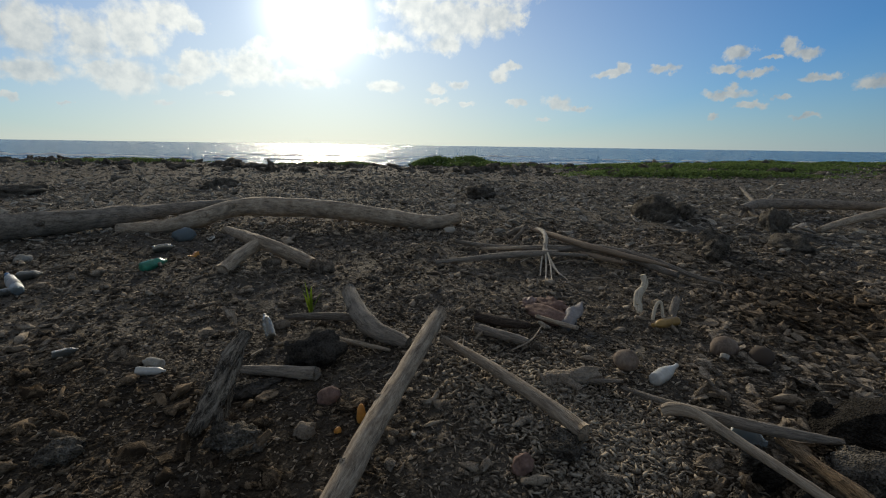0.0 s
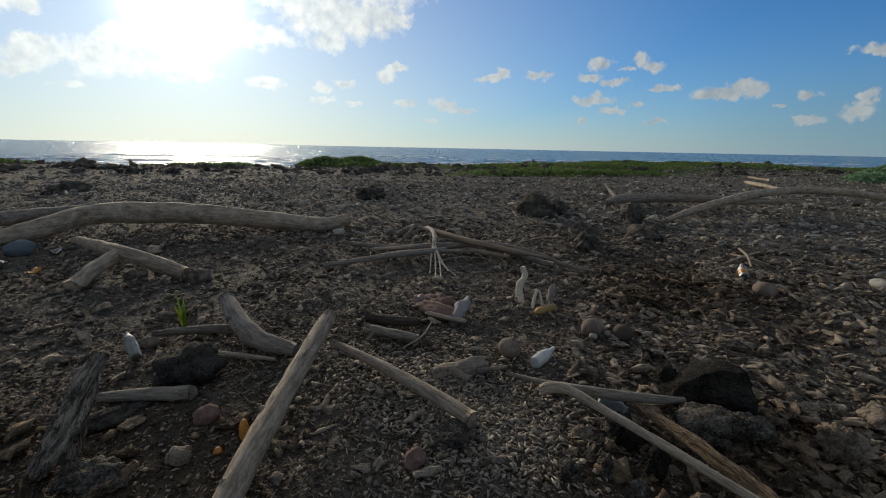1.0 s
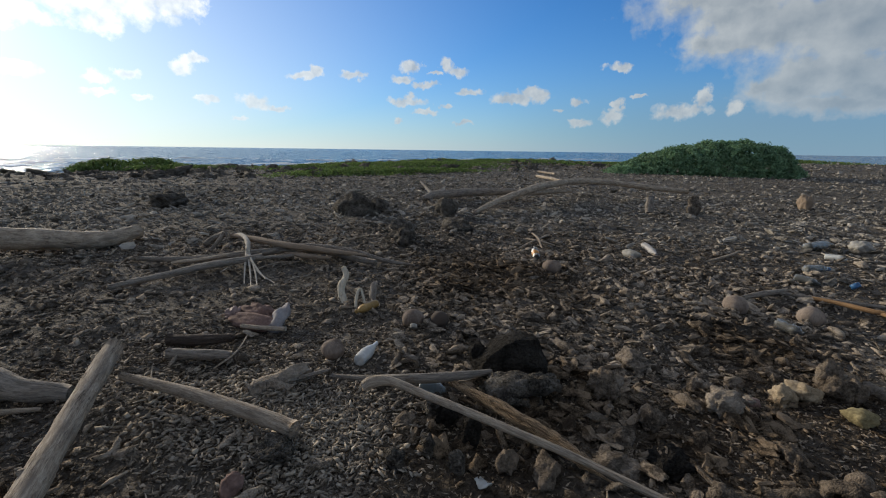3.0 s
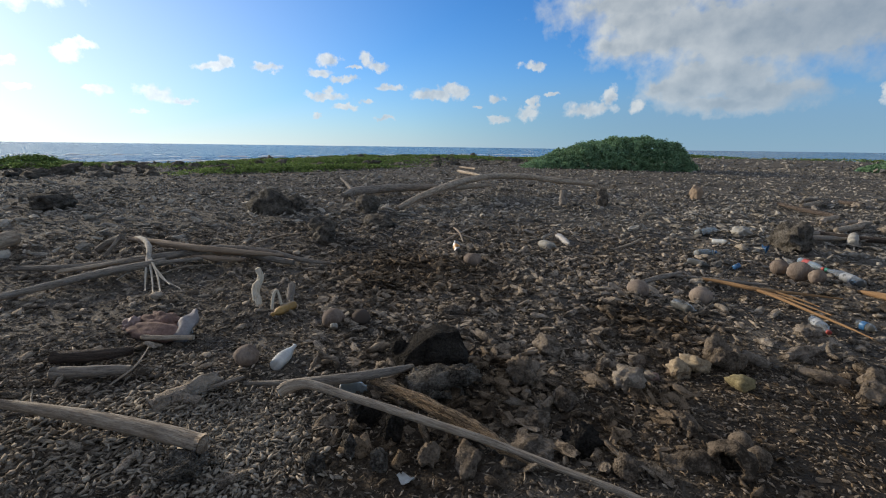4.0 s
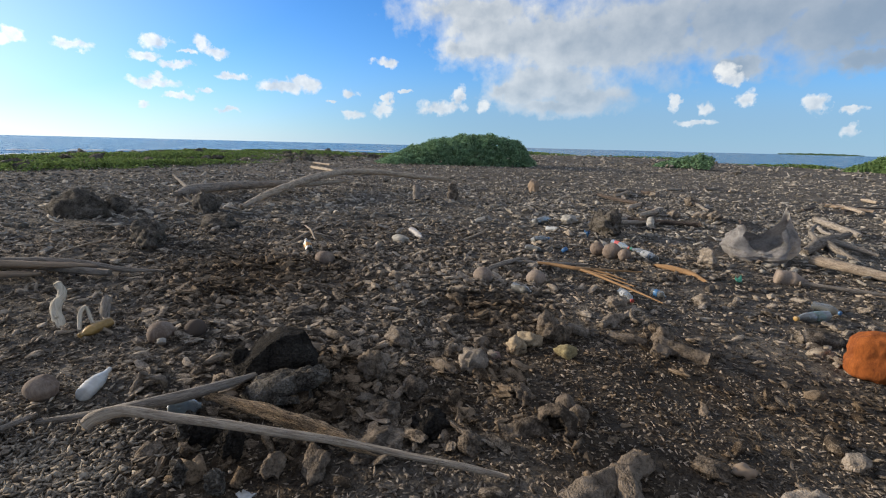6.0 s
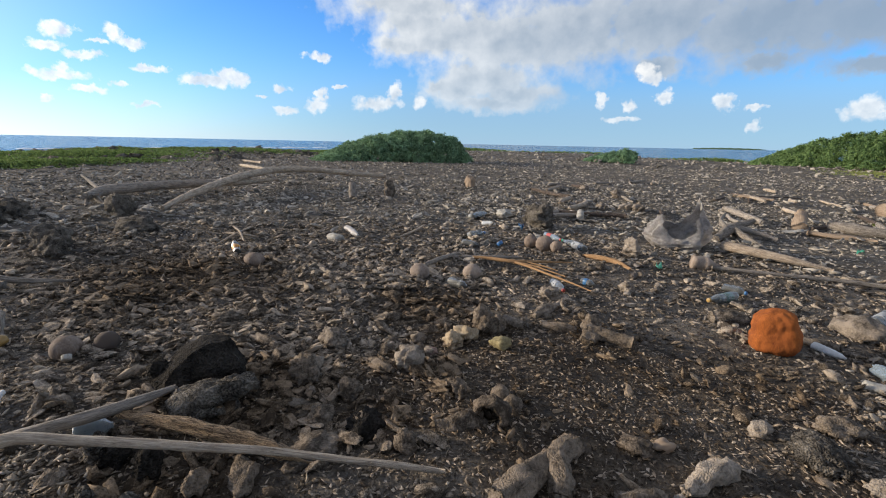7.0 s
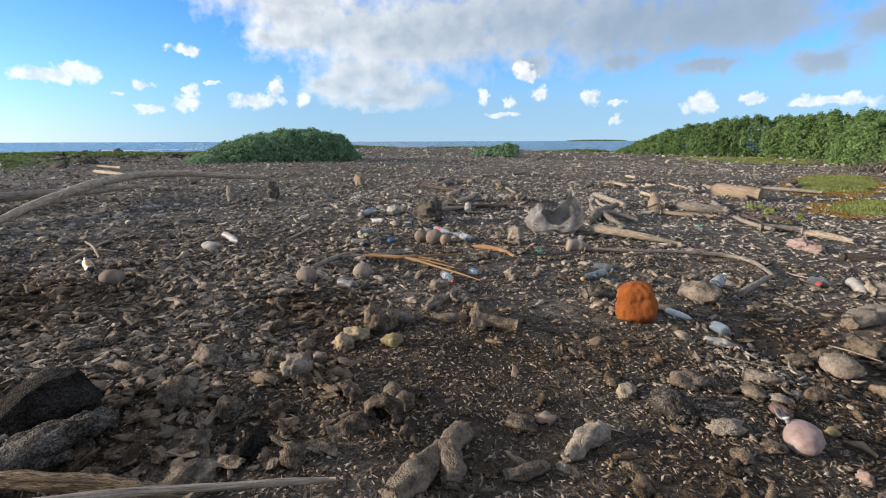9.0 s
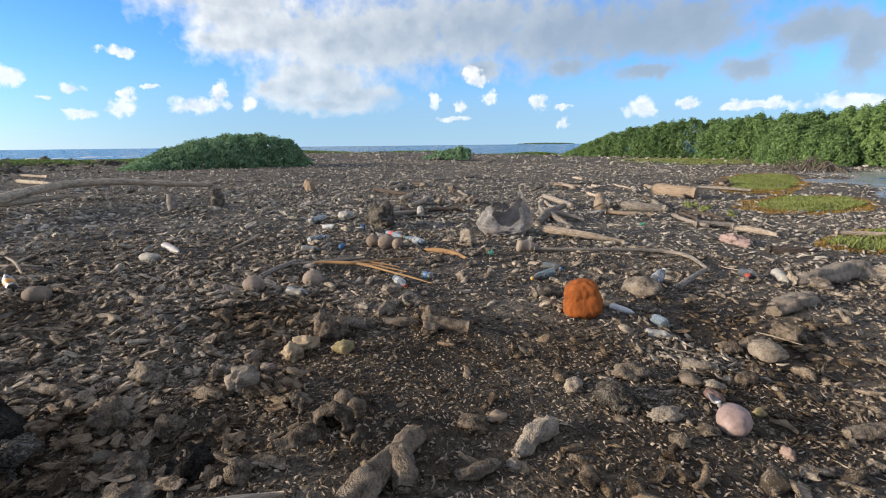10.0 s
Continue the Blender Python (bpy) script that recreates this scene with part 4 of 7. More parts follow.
driftwood("gnarled grey root clump beside the sack", [(7.945, -5.049, -0.013, 0.063), (8.378, -5.567, 0.097, 0.089), (8.63, -6.101, 0.203, 0.052)], M_GREYWOOD, rough=0.2, branches=[[(8.439, -5.605, 0.086, 0.068), (7.941, -5.541, 0.031, 0.053), (7.559, -5.579, -0.055, 0.031)], [(8.392, -5.624, 0.115, 0.056), (8.328, -5.967, 0.043, 0.051), (8.118, -6.235, -0.047, 0.028)], [(8.23, -5.428, 0.079, 0.049), (8.757, -5.587, 0.181, 0.041), (9.37, -6.029, 0.235, 0.025)]])
driftwood("thick grey log lying behind the split timber", [(9.65, -8.371, -0.031, 0.094), (9.268, -8.652, -0.043, 0.118), (8.935, -9.119, -0.079, 0.09)], M_GREYWOOD)
driftwood("dry brown board on the wrack", [(16.213, -10.407, -0.049, 0.14), (15.566, -10.661, -0.064, 0.146), (15.059, -11.065, -0.091, 0.102)], M_TANWOOD, squash=0.4)
driftwood("long grey plank on the wrack", [(13.833, -15.348, -0.166, 0.081), (13.02, -15.755, -0.177, 0.107), (12.267, -16.18, -0.208, 0.075)], M_GREYWOOD, squash=0.6)
driftwood("split brown timber lying flat", [(8.987, -7.454, -0.063, 0.087), (8.654, -7.827, -0.077, 0.091), (8.33, -8.207, -0.092, 0.065)], M_TANWOOD, rough=0.2, squash=0.5)
driftwood("broad sawn brown log on the flat", [(12.521, -12.22, -0.036, 0.213), (11.733, -12.225, -0.044, 0.211), (11.171, -12.474, -0.074, 0.18)], M_TANWOOD, rough=0.12)
driftwood("grey branch on the shingle", [(3.924, -4.439, -0.057, 0.035), (4.096, -4.795, -0.046, 0.033), (4.355, -5.307, -0.048, 0.023)], M_GREYWOOD)
driftwood("grey log beside the grass", [(7.174, -8.178, -0.104, 0.063), (7.03, -8.473, -0.113, 0.063), (6.832, -8.762, -0.122, 0.041)], M_GREYWOOD)
driftwood("pale log beside the grass", [(6.512, -8.372, -0.106, 0.064), (6.248, -8.537, -0.113, 0.072), (5.875, -8.65, -0.14, 0.041)], M_WOOD)
driftwood("dark rotten log half buried in shingle", [(5.081, -7.362, -0.126, 0.06), (4.93, -7.631, -0.134, 0.068), (4.788, -8.032, -0.156, 0.051)], M_DARKWOOD)
driftwood("grey log at the edge of the litter", [(5.686, -9.875, -0.149, 0.041), (5.464, -10.262, -0.158, 0.046), (5.179, -10.671, -0.169, 0.045)], M_WOOD)

# the dry palm stalk and the loose sticks beside it
driftwood("dry forked orange-brown palm stalk on shingle", [(5.899, -0.557, 0.10, 0.016), (5.804, -0.944, 0.103, 0.022), (5.657, -1.239, 0.104, 0.022), (5.70, -1.521, 0.095, 0.016), (5.772, -1.99, 0.075, 0.007)], M_STALK, name="palm_stalk", category="palm stalk", branches=[[(5.657, -1.239, 0.099, 0.018), (5.50, -1.37, 0.092, 0.016), (5.232, -1.537, 0.08, 0.013), (4.96, -1.72, 0.065, 0.011), (4.708, -1.885, 0.045, 0.005)], [(5.66, -1.25, 0.1, 0.013), (5.487, -1.478, 0.085, 0.012), (5.188, -1.745, 0.06, 0.005)], [(5.68, -1.36, 0.1, 0.012), (5.55, -1.56, 0.085, 0.01), (5.42, -1.72, 0.06, 0.004)]])
driftwood("orange-brown broken branch among bottles", [(6.261, -2.268, 0.053, 0.019), (6.092, -2.421, 0.066, 0.037), (5.92, -2.586, 0.048, 0.041), (5.656, -2.668, 0.022, 0.025)], M_STALK)
driftwood("thin grey stick lying beside a coconut", [(5.42, -0.17, 0.108, 0.025), (5.626, -0.335, 0.126, 0.029), (5.95, -0.557, 0.123, 0.023)], M_GREYWOOD)
driftwood("thin grey stick behind the palm stalk", [(5.832, -0.461, 0.115, 0.016), (5.875, -0.887, 0.102, 0.019), (5.965, -1.393, 0.087, 0.016)], M_GREYWOOD)

# ---- plants ----
def leaf_cloud(name, points, normals, size, mat, rng, spread=0.6, slim=0.55, whole=True):
    """Small folded leaves at points, turned about their normals, in one mesh; far ones are half leaves."""
    k = len(points)
    nrm = normals + rng.normal(0, spread, (k, 3))
    nrm /= np.linalg.norm(nrm, axis=1)[:, None]
    ref = rng.normal(0, 1, (k, 3))
    a = np.cross(nrm, ref)
    a /= np.linalg.norm(a, axis=1)[:, None]
    b = np.cross(nrm, a)
    s = (size * rng.uniform(0.6, 1.4, k))[:, None]
    w = s * slim
    base, tip = points - a * s, points + a * s
    left, right = points + b * w + nrm * w * 0.3, points - b * w + nrm * w * 0.3
    if not whole:
        v = np.stack([base - b * w * 0.7, tip, left], 1).reshape(-1, 3)
        return from_arrays(name, v, np.arange(k * 3).reshape(-1, 3), mat)
    v = np.stack([base, left, tip, right], 1).reshape(-1, 3)
    i = np.arange(k)[:, None] * 4
    fc = np.concatenate([i + [0, 1, 2], i + [0, 2, 3]], 1).reshape(-1, 3)
    return from_arrays(name, v, fc, mat)


def bush(label, x, y, width, depth, height, mat, count, size, seed, turn=0.0, name="bush", profile=(0.1, 0.7, 1.0, 0.9, 0.2), category="bush"):
    """A spreading shrub: stems from the ground under a crown of leaf tufts. profile: its height from end to end."""
    rng = np.random.default_rng(seed)
    thing = empty(name, pose(x, y, gz(x, y) - 0.05, 0, 0, turn))
    tufts = max(40, count // 24)
    u = rng.uniform(-1, 1, tufts * 2)
    tall = np.interp(u, np.linspace(-1, 1, len(profile)), profile)
    keep = rng.uniform(0, 1, len(u)) < 0.25 + tall
    u, tall = u[keep], tall[keep]
    phi = rng.uniform(0, np.pi, len(u))
    wob = 1 + (0.07 if name == "bush" else 0.08) * np.sin(u * width * 1.3 + seed) * np.sin(phi * 3 + u * 4) + 0.035 * np.sin(u * width * 3.1) + rng.normal(0, 0.03, len(u))
    inner = np.where(rng.uniform(0, 1, len(u)) < 0.18, rng.uniform(0.6, 0.92, len(u)), 1.0)
    r = tall * wob * inner
    side = 0.45 + 0.55 * tall
    hub = np.stack([u * width / 2, np.cos(phi) * depth / 2 * side * inner * wob, np.sin(phi) * height * r], 1)
    out = np.stack([u * 0.3, np.cos(phi), np.sin(phi)], 1)
    pick = rng.integers(0, len(hub), count)
    tuft = rng.normal(0, 1, (count, 3))
    tuft /= np.linalg.norm(tuft, axis=1)[:, None]
    p = hub[pick] + tuft * size * 2.4 * rng.uniform(0.3, 1.0, count)[:, None]
    ok = p[:, 2] > 0.03
    leaves = leaf_cloud("crown", p[ok], (out[pick] * 0.7 + tuft * 0.7 + [0, 0, 0.4])[ok], size, mat, rng, whole=name == "bush")
    leaves.parent = thing
    for i in range(9):
        k = int(rng.integers(0, len(hub)))
        o = hub[k] * 0.85
        bm = bmesh.new()
        tube(bm, [(o[0] * 0.8, o[1] * 0.3, -0.05, 0.05), (o[0] * 0.9, o[1] * 0.6, o[2] * 0.5, 0.035), (o[0], o[1], o[2], 0.012)], sides=6, per=3, seed=seed + i)
        part("stem", bm, M_BARK, thing)
    return tagged(thing, label, category)


bush("broad low green seaside shrub with a dense rounded crown", 31.2, 2.7, 10.3, 4.6, 1.9, M_LEAF, 46000, 0.07, 3, turn=-68, profile=(0.05, 0.3, 0.48, 0.66, 0.8, 0.9, 0.95, 0.97, 1.0, 0.95, 0.78, 0.2))
bush("small low green shrub far out on the flat", 42.5, -15.5, 4.4, 2.4, 1.1, M_LEAF, 9000, 0.075, 5, turn=-115, profile=(0.1, 0.4, 0.6, 0.8, 1.0, 0.8))
for i, (x, y, w, h, turn) in enumerate(((54.5, -45.0, 15.0, 3.9, -130), (44.5, -49.5, 16.0, 4.2, -135), (35.0, -48.5, 14.0, 4.2, -145), (28.0, -46.5, 12.0, 4.1, -150), (22.5, -45.0, 11.0, 4.4, -155), (16.5, -47.0, 12.0, 4.6, -160), (27.0, -41.0, 6.0, 3.0, -150))):
    bush("dense light-green mangrove thicket behind the beach", x, y, w, 6.0, h, M_MANGROVE, 46000, 0.125 if i < 3 else 0.11, 20 + i, turn=turn, name="mangrove", profile=(0.05, 0.35, 0.62, 0.82, 0.93, 1.0, 0.95) if i == 0 else (0.65, 0.9, 1.0, 0.96, 1.0, 0.92, 0.65), category="mangrove")


MEADOW = ((15.8, -21.4, -0.58, -1.57, 3.06, -4.03), (9.2, -14.4, -0.45, -1.50, 1.21, -1.81), (5.1, -10.0, -0.24, -0.82, 0.51, -0.93))


def grassy(x, y):
    """Above 0 inside the flat grass patches by the lagoon, 1 at their middles."""
    best = np.full(np.shape(x), -9.0)
    for px, py, ux, uy, vx, vy in MEADOW:
        det = ux * vy - uy * vx
        u, v = ((x - px) * vy - (y - py) * vx) / det, ((y - py) * ux - (x - px) * uy) / det
        best = np.maximum(best, 1 - u * u - v * v + 0.3 * np.sin(3.1 * x) * np.sin(2.3 * y))
    return best


def turf(label, name, count, size, mat, seed, high, lo, hi):
    """Upright grass blades where the patches' measure lies between lo and hi."""
    rng = np.random.default_rng(seed)
    area = np.array([abs(p[2] * p[5] - p[3] * p[4]) for p in MEADOW])
    pts = []
    for (px, py, ux, uy, vx, vy), k in zip(MEADOW, (count * area / area.sum()).astype(int)):
        u, v = rng.uniform(-1.3, 1.3, k), rng.uniform(-1.3, 1.3, k)
        pts.append(np.stack([px + u * ux + v * vx, py + u * uy + v * vy], 1))
    q = np.concatenate(pts)
    m = grassy(q[:, 0], q[:, 1])
    q = q[(m > lo) & (m < hi) & (pool(q[:, 0], q[:, 1]) < 0.3)]
    k = len(q)
    ang, lean = rng.uniform(0, 2 * np.pi, k), rng.normal(0, 0.4, (k, 2))
    h = high * rng.uniform(0.5, 1.3, k) * (0.8 + 0.4 * np.sin(2.7 * q[:, 0]) * np.sin(3.3 * q[:, 1]))
    z = ground_z(q[:, 0], q[:, 1])
    side = np.stack([np.cos(ang), np.sin(ang)], 1) * size
    foot_a, foot_b = np.concatenate([q - side, z[:, None]], 1), np.concatenate([q + side, z[:, None]], 1)
    tip = np.stack([q[:, 0] + lean[:, 0] * h, q[:, 1] + lean[:, 1] * h, z + h], 1)
    v = np.stack([foot_a, foot_b, tip], 1).reshape(-1, 3)
    return tagged(from_arrays(name, v, np.arange(k * 3).reshape(-1, 3), mat), label, "ground cover", kind="stuff")


def creeper(label, name, spots, count, size, mat, seed, high, slim=0.55):
    """Low leafy cover in patches (x, y, radius along, radius across, turn)."""
    rng = np.random.default_rng(seed)
    pts = []
    area = np.array([s[2] * s[3] for s in spots])
    for (x, y, a, b, turn), k in zip(spots, (count * area / area.sum()).astype(int)):
        hub = rng.normal(0, 0.45, (max(8, k // 18), 2))
        q = hub[rng.integers(0, len(hub), k)] + rng.normal(0, 0.06, (k, 2))
        c, s = math.cos(radians(turn)), math.sin(radians(turn))
        u, v = q[:, 0] * a, q[:, 1] * b
        px, py = x + u * c - v * s, y + u * s + v * c
        fall = np.exp(-(q ** 2).sum(1) * 1.2)
        pts.append(np.stack([px, py, ground_z(px, py) + rng.uniform(0.0, 1, k) ** 0.7 * high * fall + 0.02], 1))
    p = np.concatenate(pts)
    p = p[shore(p[:, 0], p[:, 1]) < 0.5]
    nrm = np.tile([0.0, 0.0, 0.8], (len(p), 1))
    ob = leaf_cloud(name, p, nrm, size, mat, rng, 0.7, slim=slim, whole=False)
    return tagged(ob, label, "ground cover", kind="stuff")


creeper("low green creeping plants along the stony shore ridge", "beach_creeper", [(12.5, 24.5, 3.5, 1.5, -15), (30.5, 18.5, 8.0, 3.4, -18), (20.5, 20.5, 5.0, 2.4, -25), (38.0, 14.0, 9.0, 3.0, -30), (17.5, 16.2, 3.6, 1.8, -35), (15.2, 15.8, 3.0, 1.4, -30), (19.5, 13.9, 4.0, 1.3, -20), (24.0, 16.5, 6.0, 2.8, -20), (48.0, 10.0, 10.0, 4.0, -30), (5.0, 28.5, 3.0, 1.2, -10), (-6.0, 31.0, 4.0, 1.2, 0)], 90000, 0.065, M_MAT, 41, 0.24)
turf("yellow-green salt grass in flat patches near the lagoon", "salt_grass", 70000, 0.026, M_GRASS, 42, 0.10, 0.05, 9)
turf("orange-brown dry plants round the edge of the grass", "dry_sedge", 42000, 0.016, M_SEDGE, 44, 0.055, -0.75, 0.12)
creeper("low green plants before the mangroves", "salt_grass", [(37.5, -39.1, 5.4, 9.0, -121), (9.2, -10.3, 0.5, 1.0, -103)], 20000, 0.07, M_GRASS, 45, 0.12, 0.4)
bush("low leafy beach shrub at the edge of the sea", 11.4, 26.0, 5.6, 2.2, 0.55, M_MAT, 7000, 0.06, 9, turn=-4, profile=(0.15, 0.7, 1.0, 0.75, 0.9, 1.0, 0.6, 0.2))
creeper("thin green plants at the far edge of the land", "far_shore_plants", [(84, -5, 8, 4, 70), (80, -28, 10, 4, 80), (70, -42, 9, 4, 110), (78, 12, 9, 4, 60)], 12000, 0.14, M_MAT, 43, 0.5)


def seedling(x, y, high):
    """A young palm shoot with a few upright blades."""
    thing = empty("palm_seedling", pose(x, y, gz(x, y)))
    rnd = random.Random(8)
    for i in range(6):
        a, tilt = i * 1.05 + rnd.uniform(-0.3, 0.3), rnd.uniform(0.08, 0.42)
        h = high * rnd.uniform(0.65, 1.0)
        bm = bmesh.new()
        rows = []
        for k in range(7):
            t = k / 6
            r, w = tilt * h * t ** 1.6, 0.012 * math.sin(math.pi * min(1, 0.15 + 0.85 * t)) + 0.001
            p = Vector((math.cos(a) * r, math.sin(a) * r, h * t))
            s = Vector((-math.sin(a), math.cos(a), 0)) * w
            n = Vector((math.cos(a), math.sin(a), 0)) * w * 0.4
            rows.append([bm.verts.new(p - s), bm.verts.new(p - n), bm.verts.new(p + s)])
        for k in range(6):
            for j in range(2):
                bm.faces.new([rows[k][j], rows[k][j + 1], rows[k + 1][j + 1], rows[k + 1][j]])
        part("blade", bm, M_SPROUT, thing)
    return tagged(thing, "young bright green palm seedling sprouting among stones", "seedling")


seedling(0.387, 3.741, 0.38)

# ---- stones and coral ----
def lump(radii, seed, level=3, rough=0.22, freq=1.6, flat=0.0):
    """A worn irregular stone about its middle."""
    bm = bmesh.new()
    bmesh.ops.create_icosphere(bm, subdivisions=level, radius=1.0)
    off = Vector((seed * 3.7, seed * 1.9, seed * 5.3))
    for v in bm.verts:
        d = v.co.normalized()
        if rough > 0.24:
            knob = 0.45 - noise.voronoi(d * freq * 1.9 + off)[0][0]
        else:
            knob = 0.0
        k = 1 + rough * (0.9 * knob + 1.6 * noise.noise(d * freq + off) + 0.75 * noise.noise(d * freq * 2.9 + off) - 0.5 * (abs(noise.noise(d * freq * 5.3 + off)) - 0.2) + 0.3 * noise.noise(d * freq * 12 + off))
        v.co = Vector((d.x * radii[0], d.y * radii[1], d.z * radii[2])) * k
        if flat and v.co.z < -radii[2] * flat:
            v.co.z = -radii[2] * flat
    return bm


def stone(label, x, y, w, d, h, mat, name="stone", turn=0.0, rough=0.22, freq=1.6, sink=0.25, category="stone", level=3, tip=0.0):
    SEED[0] += 1
    ob = part(name, lump((w / 2, d / 2, h / 2), SEED[0], 4 if rough > 0.15 and level == 3 and w > 0.16 else level, rough, freq), mat)
    ob.matrix_world = pose(x, y, gz(x, y) + h * (0.5 - sink), tip, 0, turn)
    return tagged(ob, label, category)


def coral_branch(label, pts, name="coral_branch", mat=None, branches=()):
    """A thick worn finger of coral, with stubs."""
    SEED[0] += 1
    c = centre(pts)
    bm = bmesh.new()
    tube(bm, shifted(pts, c), sides=22, per=9, rough=0.30, seed=SEED[0])
    for i, b in enumerate(branches):
        tube(bm, shifted(b, c), sides=18, per=9, rough=0.30, seed=SEED[0] + 11 * i)
    ob = part(name, bm, mat or M_STONE)
    ob.matrix_world = Matrix.Translation(c)
    return tagged(ob, label, "coral")


# large dark reef rocks
def hewn_rock(label, x, y, w, d, h, mat, turn, planes, sink=0.12):
    """A broken block of reef rock: a rough lump cut by planes (normal, offset), with fine pits."""
    SEED[0] += 1
    bm = lump((1.0, 1.0, 1.0), SEED[0], 5, 0.2, 1.4)
    for v in bm.verts:
        for n, off in planes:
            n = Vector(n).normalized()
            over = v.co.dot(n) - off - 0.07 * noise.noise(v.co * 3.0)
            if over > 0:
                v.co -= n * over * 0.93
        v.co *= 1 + 0.02 * noise.noise(v.co * 9) - 0.05 * max(0.0, 0.34 - noise.voronoi(v.co * 9)[0][0])
        v.co = Vector((v.co.x * w / 2, v.co.y * d / 2, v.co.z * h / 2))
    ob = part("reef_rock", bm, mat)
    ob.matrix_world = pose(x, y, gz(x, y) + h * (0.5 - sink), 0, 0, turn)
    return tagged(ob, label, "rock")


hewn_rock("large black porous reef rock broken into a wedge", 2.69, 1.05, 0.56, 0.40, 0.35, M_DARK, -68, (((-0.75, 0, 0.66), 0.42), ((0.12, 0.1, 1), 0.72), ((1, 0, 0.25), 0.72), ((0, -1, 0.25), 0.62), ((-0.9, -0.4, 0.2), 0.8), ((0.55, -0.6, 0.6), 0.66)), 0.2)
coral_branch("grey pitted coral arm reaching past the black rock", [(2.36, 0.97, 0.15, 0.055), (2.413, 0.87, 0.17, 0.06), (2.458, 0.745, 0.185, 0.045), (2.53, 0.67, 0.18, 0.034)], mat=M_GREYROCK)
stone("small dark block of porous reef rock", 2.683, 1.279, 0.16, 0.14, 0.17, M_DARK, "reef_rock", 40, 0.3, 1.5, 0.2, "rock")
stone("grey pitted coral block beside the black rock", 2.38, 0.92, 0.27, 0.2, 0.17, M_GREYROCK, "coral_block", -60, 0.35, 1.8, 0.2, "coral")
coral_branch("grey worn coral limb next to the black rock", [(2.391, 1.019, 0.155, 0.057), (2.471, 0.892, 0.162, 0.051), (2.621, 0.725, 0.159, 0.031)], mat=M_GREYROCK)
stone("dark lumpy rock under the palm seedling", 0.322, 2.944, 0.38, 0.28, 0.24, M_DIM, "reef_rock", 10, 0.22, 1.6, 0.15, "rock")
stone("dark porous rock beside the split log", -0.159, 2.264, 0.26, 0.20, 0.14, M_GREYROCK, "reef_rock", -30, 0.3, 1.6, 0.25, "rock")
stone("dark round pitted rock on the shingle", -0.9, 2.442, 0.18, 0.16, 0.12, M_GREYROCK, "reef_rock", 0, 0.25, 1.6, 0.3, "rock")
stone("dark rock under the end of a branch", 1.313, 1.605, 0.20, 0.18, 0.12, M_GREYROCK, "reef_rock", 30, 0.3, 1.5, 0.25, "rock")
stone("reddish brown worn stone beside a small log", 0.321, 2.419, 0.13, 0.11, 0.10, M_RUST, "stone", 10, 0.2, 1.5, 0.25)
stone("flat dark slab on the stones", -0.093, 2.733, 0.42, 0.16, 0.07, M_DIM, "reef_rock", 10, 0.3, 1.4, 0.3, "rock")
# mid-distance dark rocks
stone("dark porous reef rock lying among coral rubble", 6.814, 6.35, 0.93, 0.651, 0.62, M_GREYROCK, "reef_rock", 80, 0.23, 1.8, 0.3, "rock")
stone("dark porous reef rock lying among coral rubble", 7.44, 6.346, 0.531, 0.371, 0.332, M_GREYROCK, "reef_rock", 35, 0.23, 1.8, 0.3, "rock")
stone("dark porous reef rock lying among coral rubble", -4.797, 13.407, 1.025, 0.717, 0.32, M_GREYROCK, "reef_rock", 40, 0.23, 1.8, 0.3, "rock")
stone("dark porous reef rock lying among coral rubble", 6.873, 6.45, 0.626, 0.438, 0.587, M_GREYROCK, "reef_rock", 40, 0.23, 1.8, 0.3, "rock")
stone("dark porous reef rock lying among coral rubble", 7.698, 6.526, 0.512, 0.359, 0.313, M_GREYROCK, "reef_rock", 0, 0.23, 1.8, 0.3, "rock")
stone("dark porous reef rock lying among coral rubble", 5.245, 3.92, 0.382, 0.268, 0.287, M_GREYROCK, "reef_rock", 50, 0.23, 1.8, 0.3, "rock")
stone("dark porous reef rock lying among coral rubble", 6.749, 3.975, 0.654, 0.458, 0.292, M_GREYROCK, "reef_rock", 60, 0.23, 1.8, 0.3, "rock")
stone("dark porous reef rock lying among coral rubble", -0.708, 14.43, 0.946, 0.662, 0.355, M_GREYROCK, "reef_rock", 35, 0.23, 1.8, 0.3, "rock")
stone("dark porous reef rock lying among coral rubble", 5.12, 10.1, 0.956, 0.669, 0.376, M_GREYROCK, "reef_rock", 40, 0.23, 1.8, 0.3, "rock")
stone("dark porous reef rock lying among coral rubble", 5.47, 4.087, 0.4, 0.28, 0.273, M_GREYROCK, "reef_rock", 5, 0.23, 1.8, 0.3, "rock")
stone("dark porous reef rock lying among coral rubble", 6.699, 3.985, 0.54, 0.378, 0.251, M_GREYROCK, "reef_rock", 40, 0.23, 1.8, 0.3, "rock")
stone("dark porous reef rock lying among coral rubble", 7.884, 4.93, 0.561, 0.393, 0.468, M_GREYROCK, "reef_rock", 35, 0.23, 1.8, 0.3, "rock")
stone("dark porous reef rock lying among coral rubble", 5.551, 4.183, 0.463, 0.324, 0.372, M_GREYROCK, "reef_rock", 5, 0.23, 1.8, 0.3, "rock")
stone("dark porous reef rock lying among coral rubble", 8.576, -2.108, 0.46, 0.322, 0.523, M_GREYROCK, "reef_rock", 35, 0.23, 1.8, 0.3, "rock")
stone("leaning wedge of grey-brown coral rock", 11.609, 0.887, 0.221, 0.303, 0.497, M_STONE, "wedge_stone", 60, 0.3, 1.2, 0.2, "stone", 3, 12)

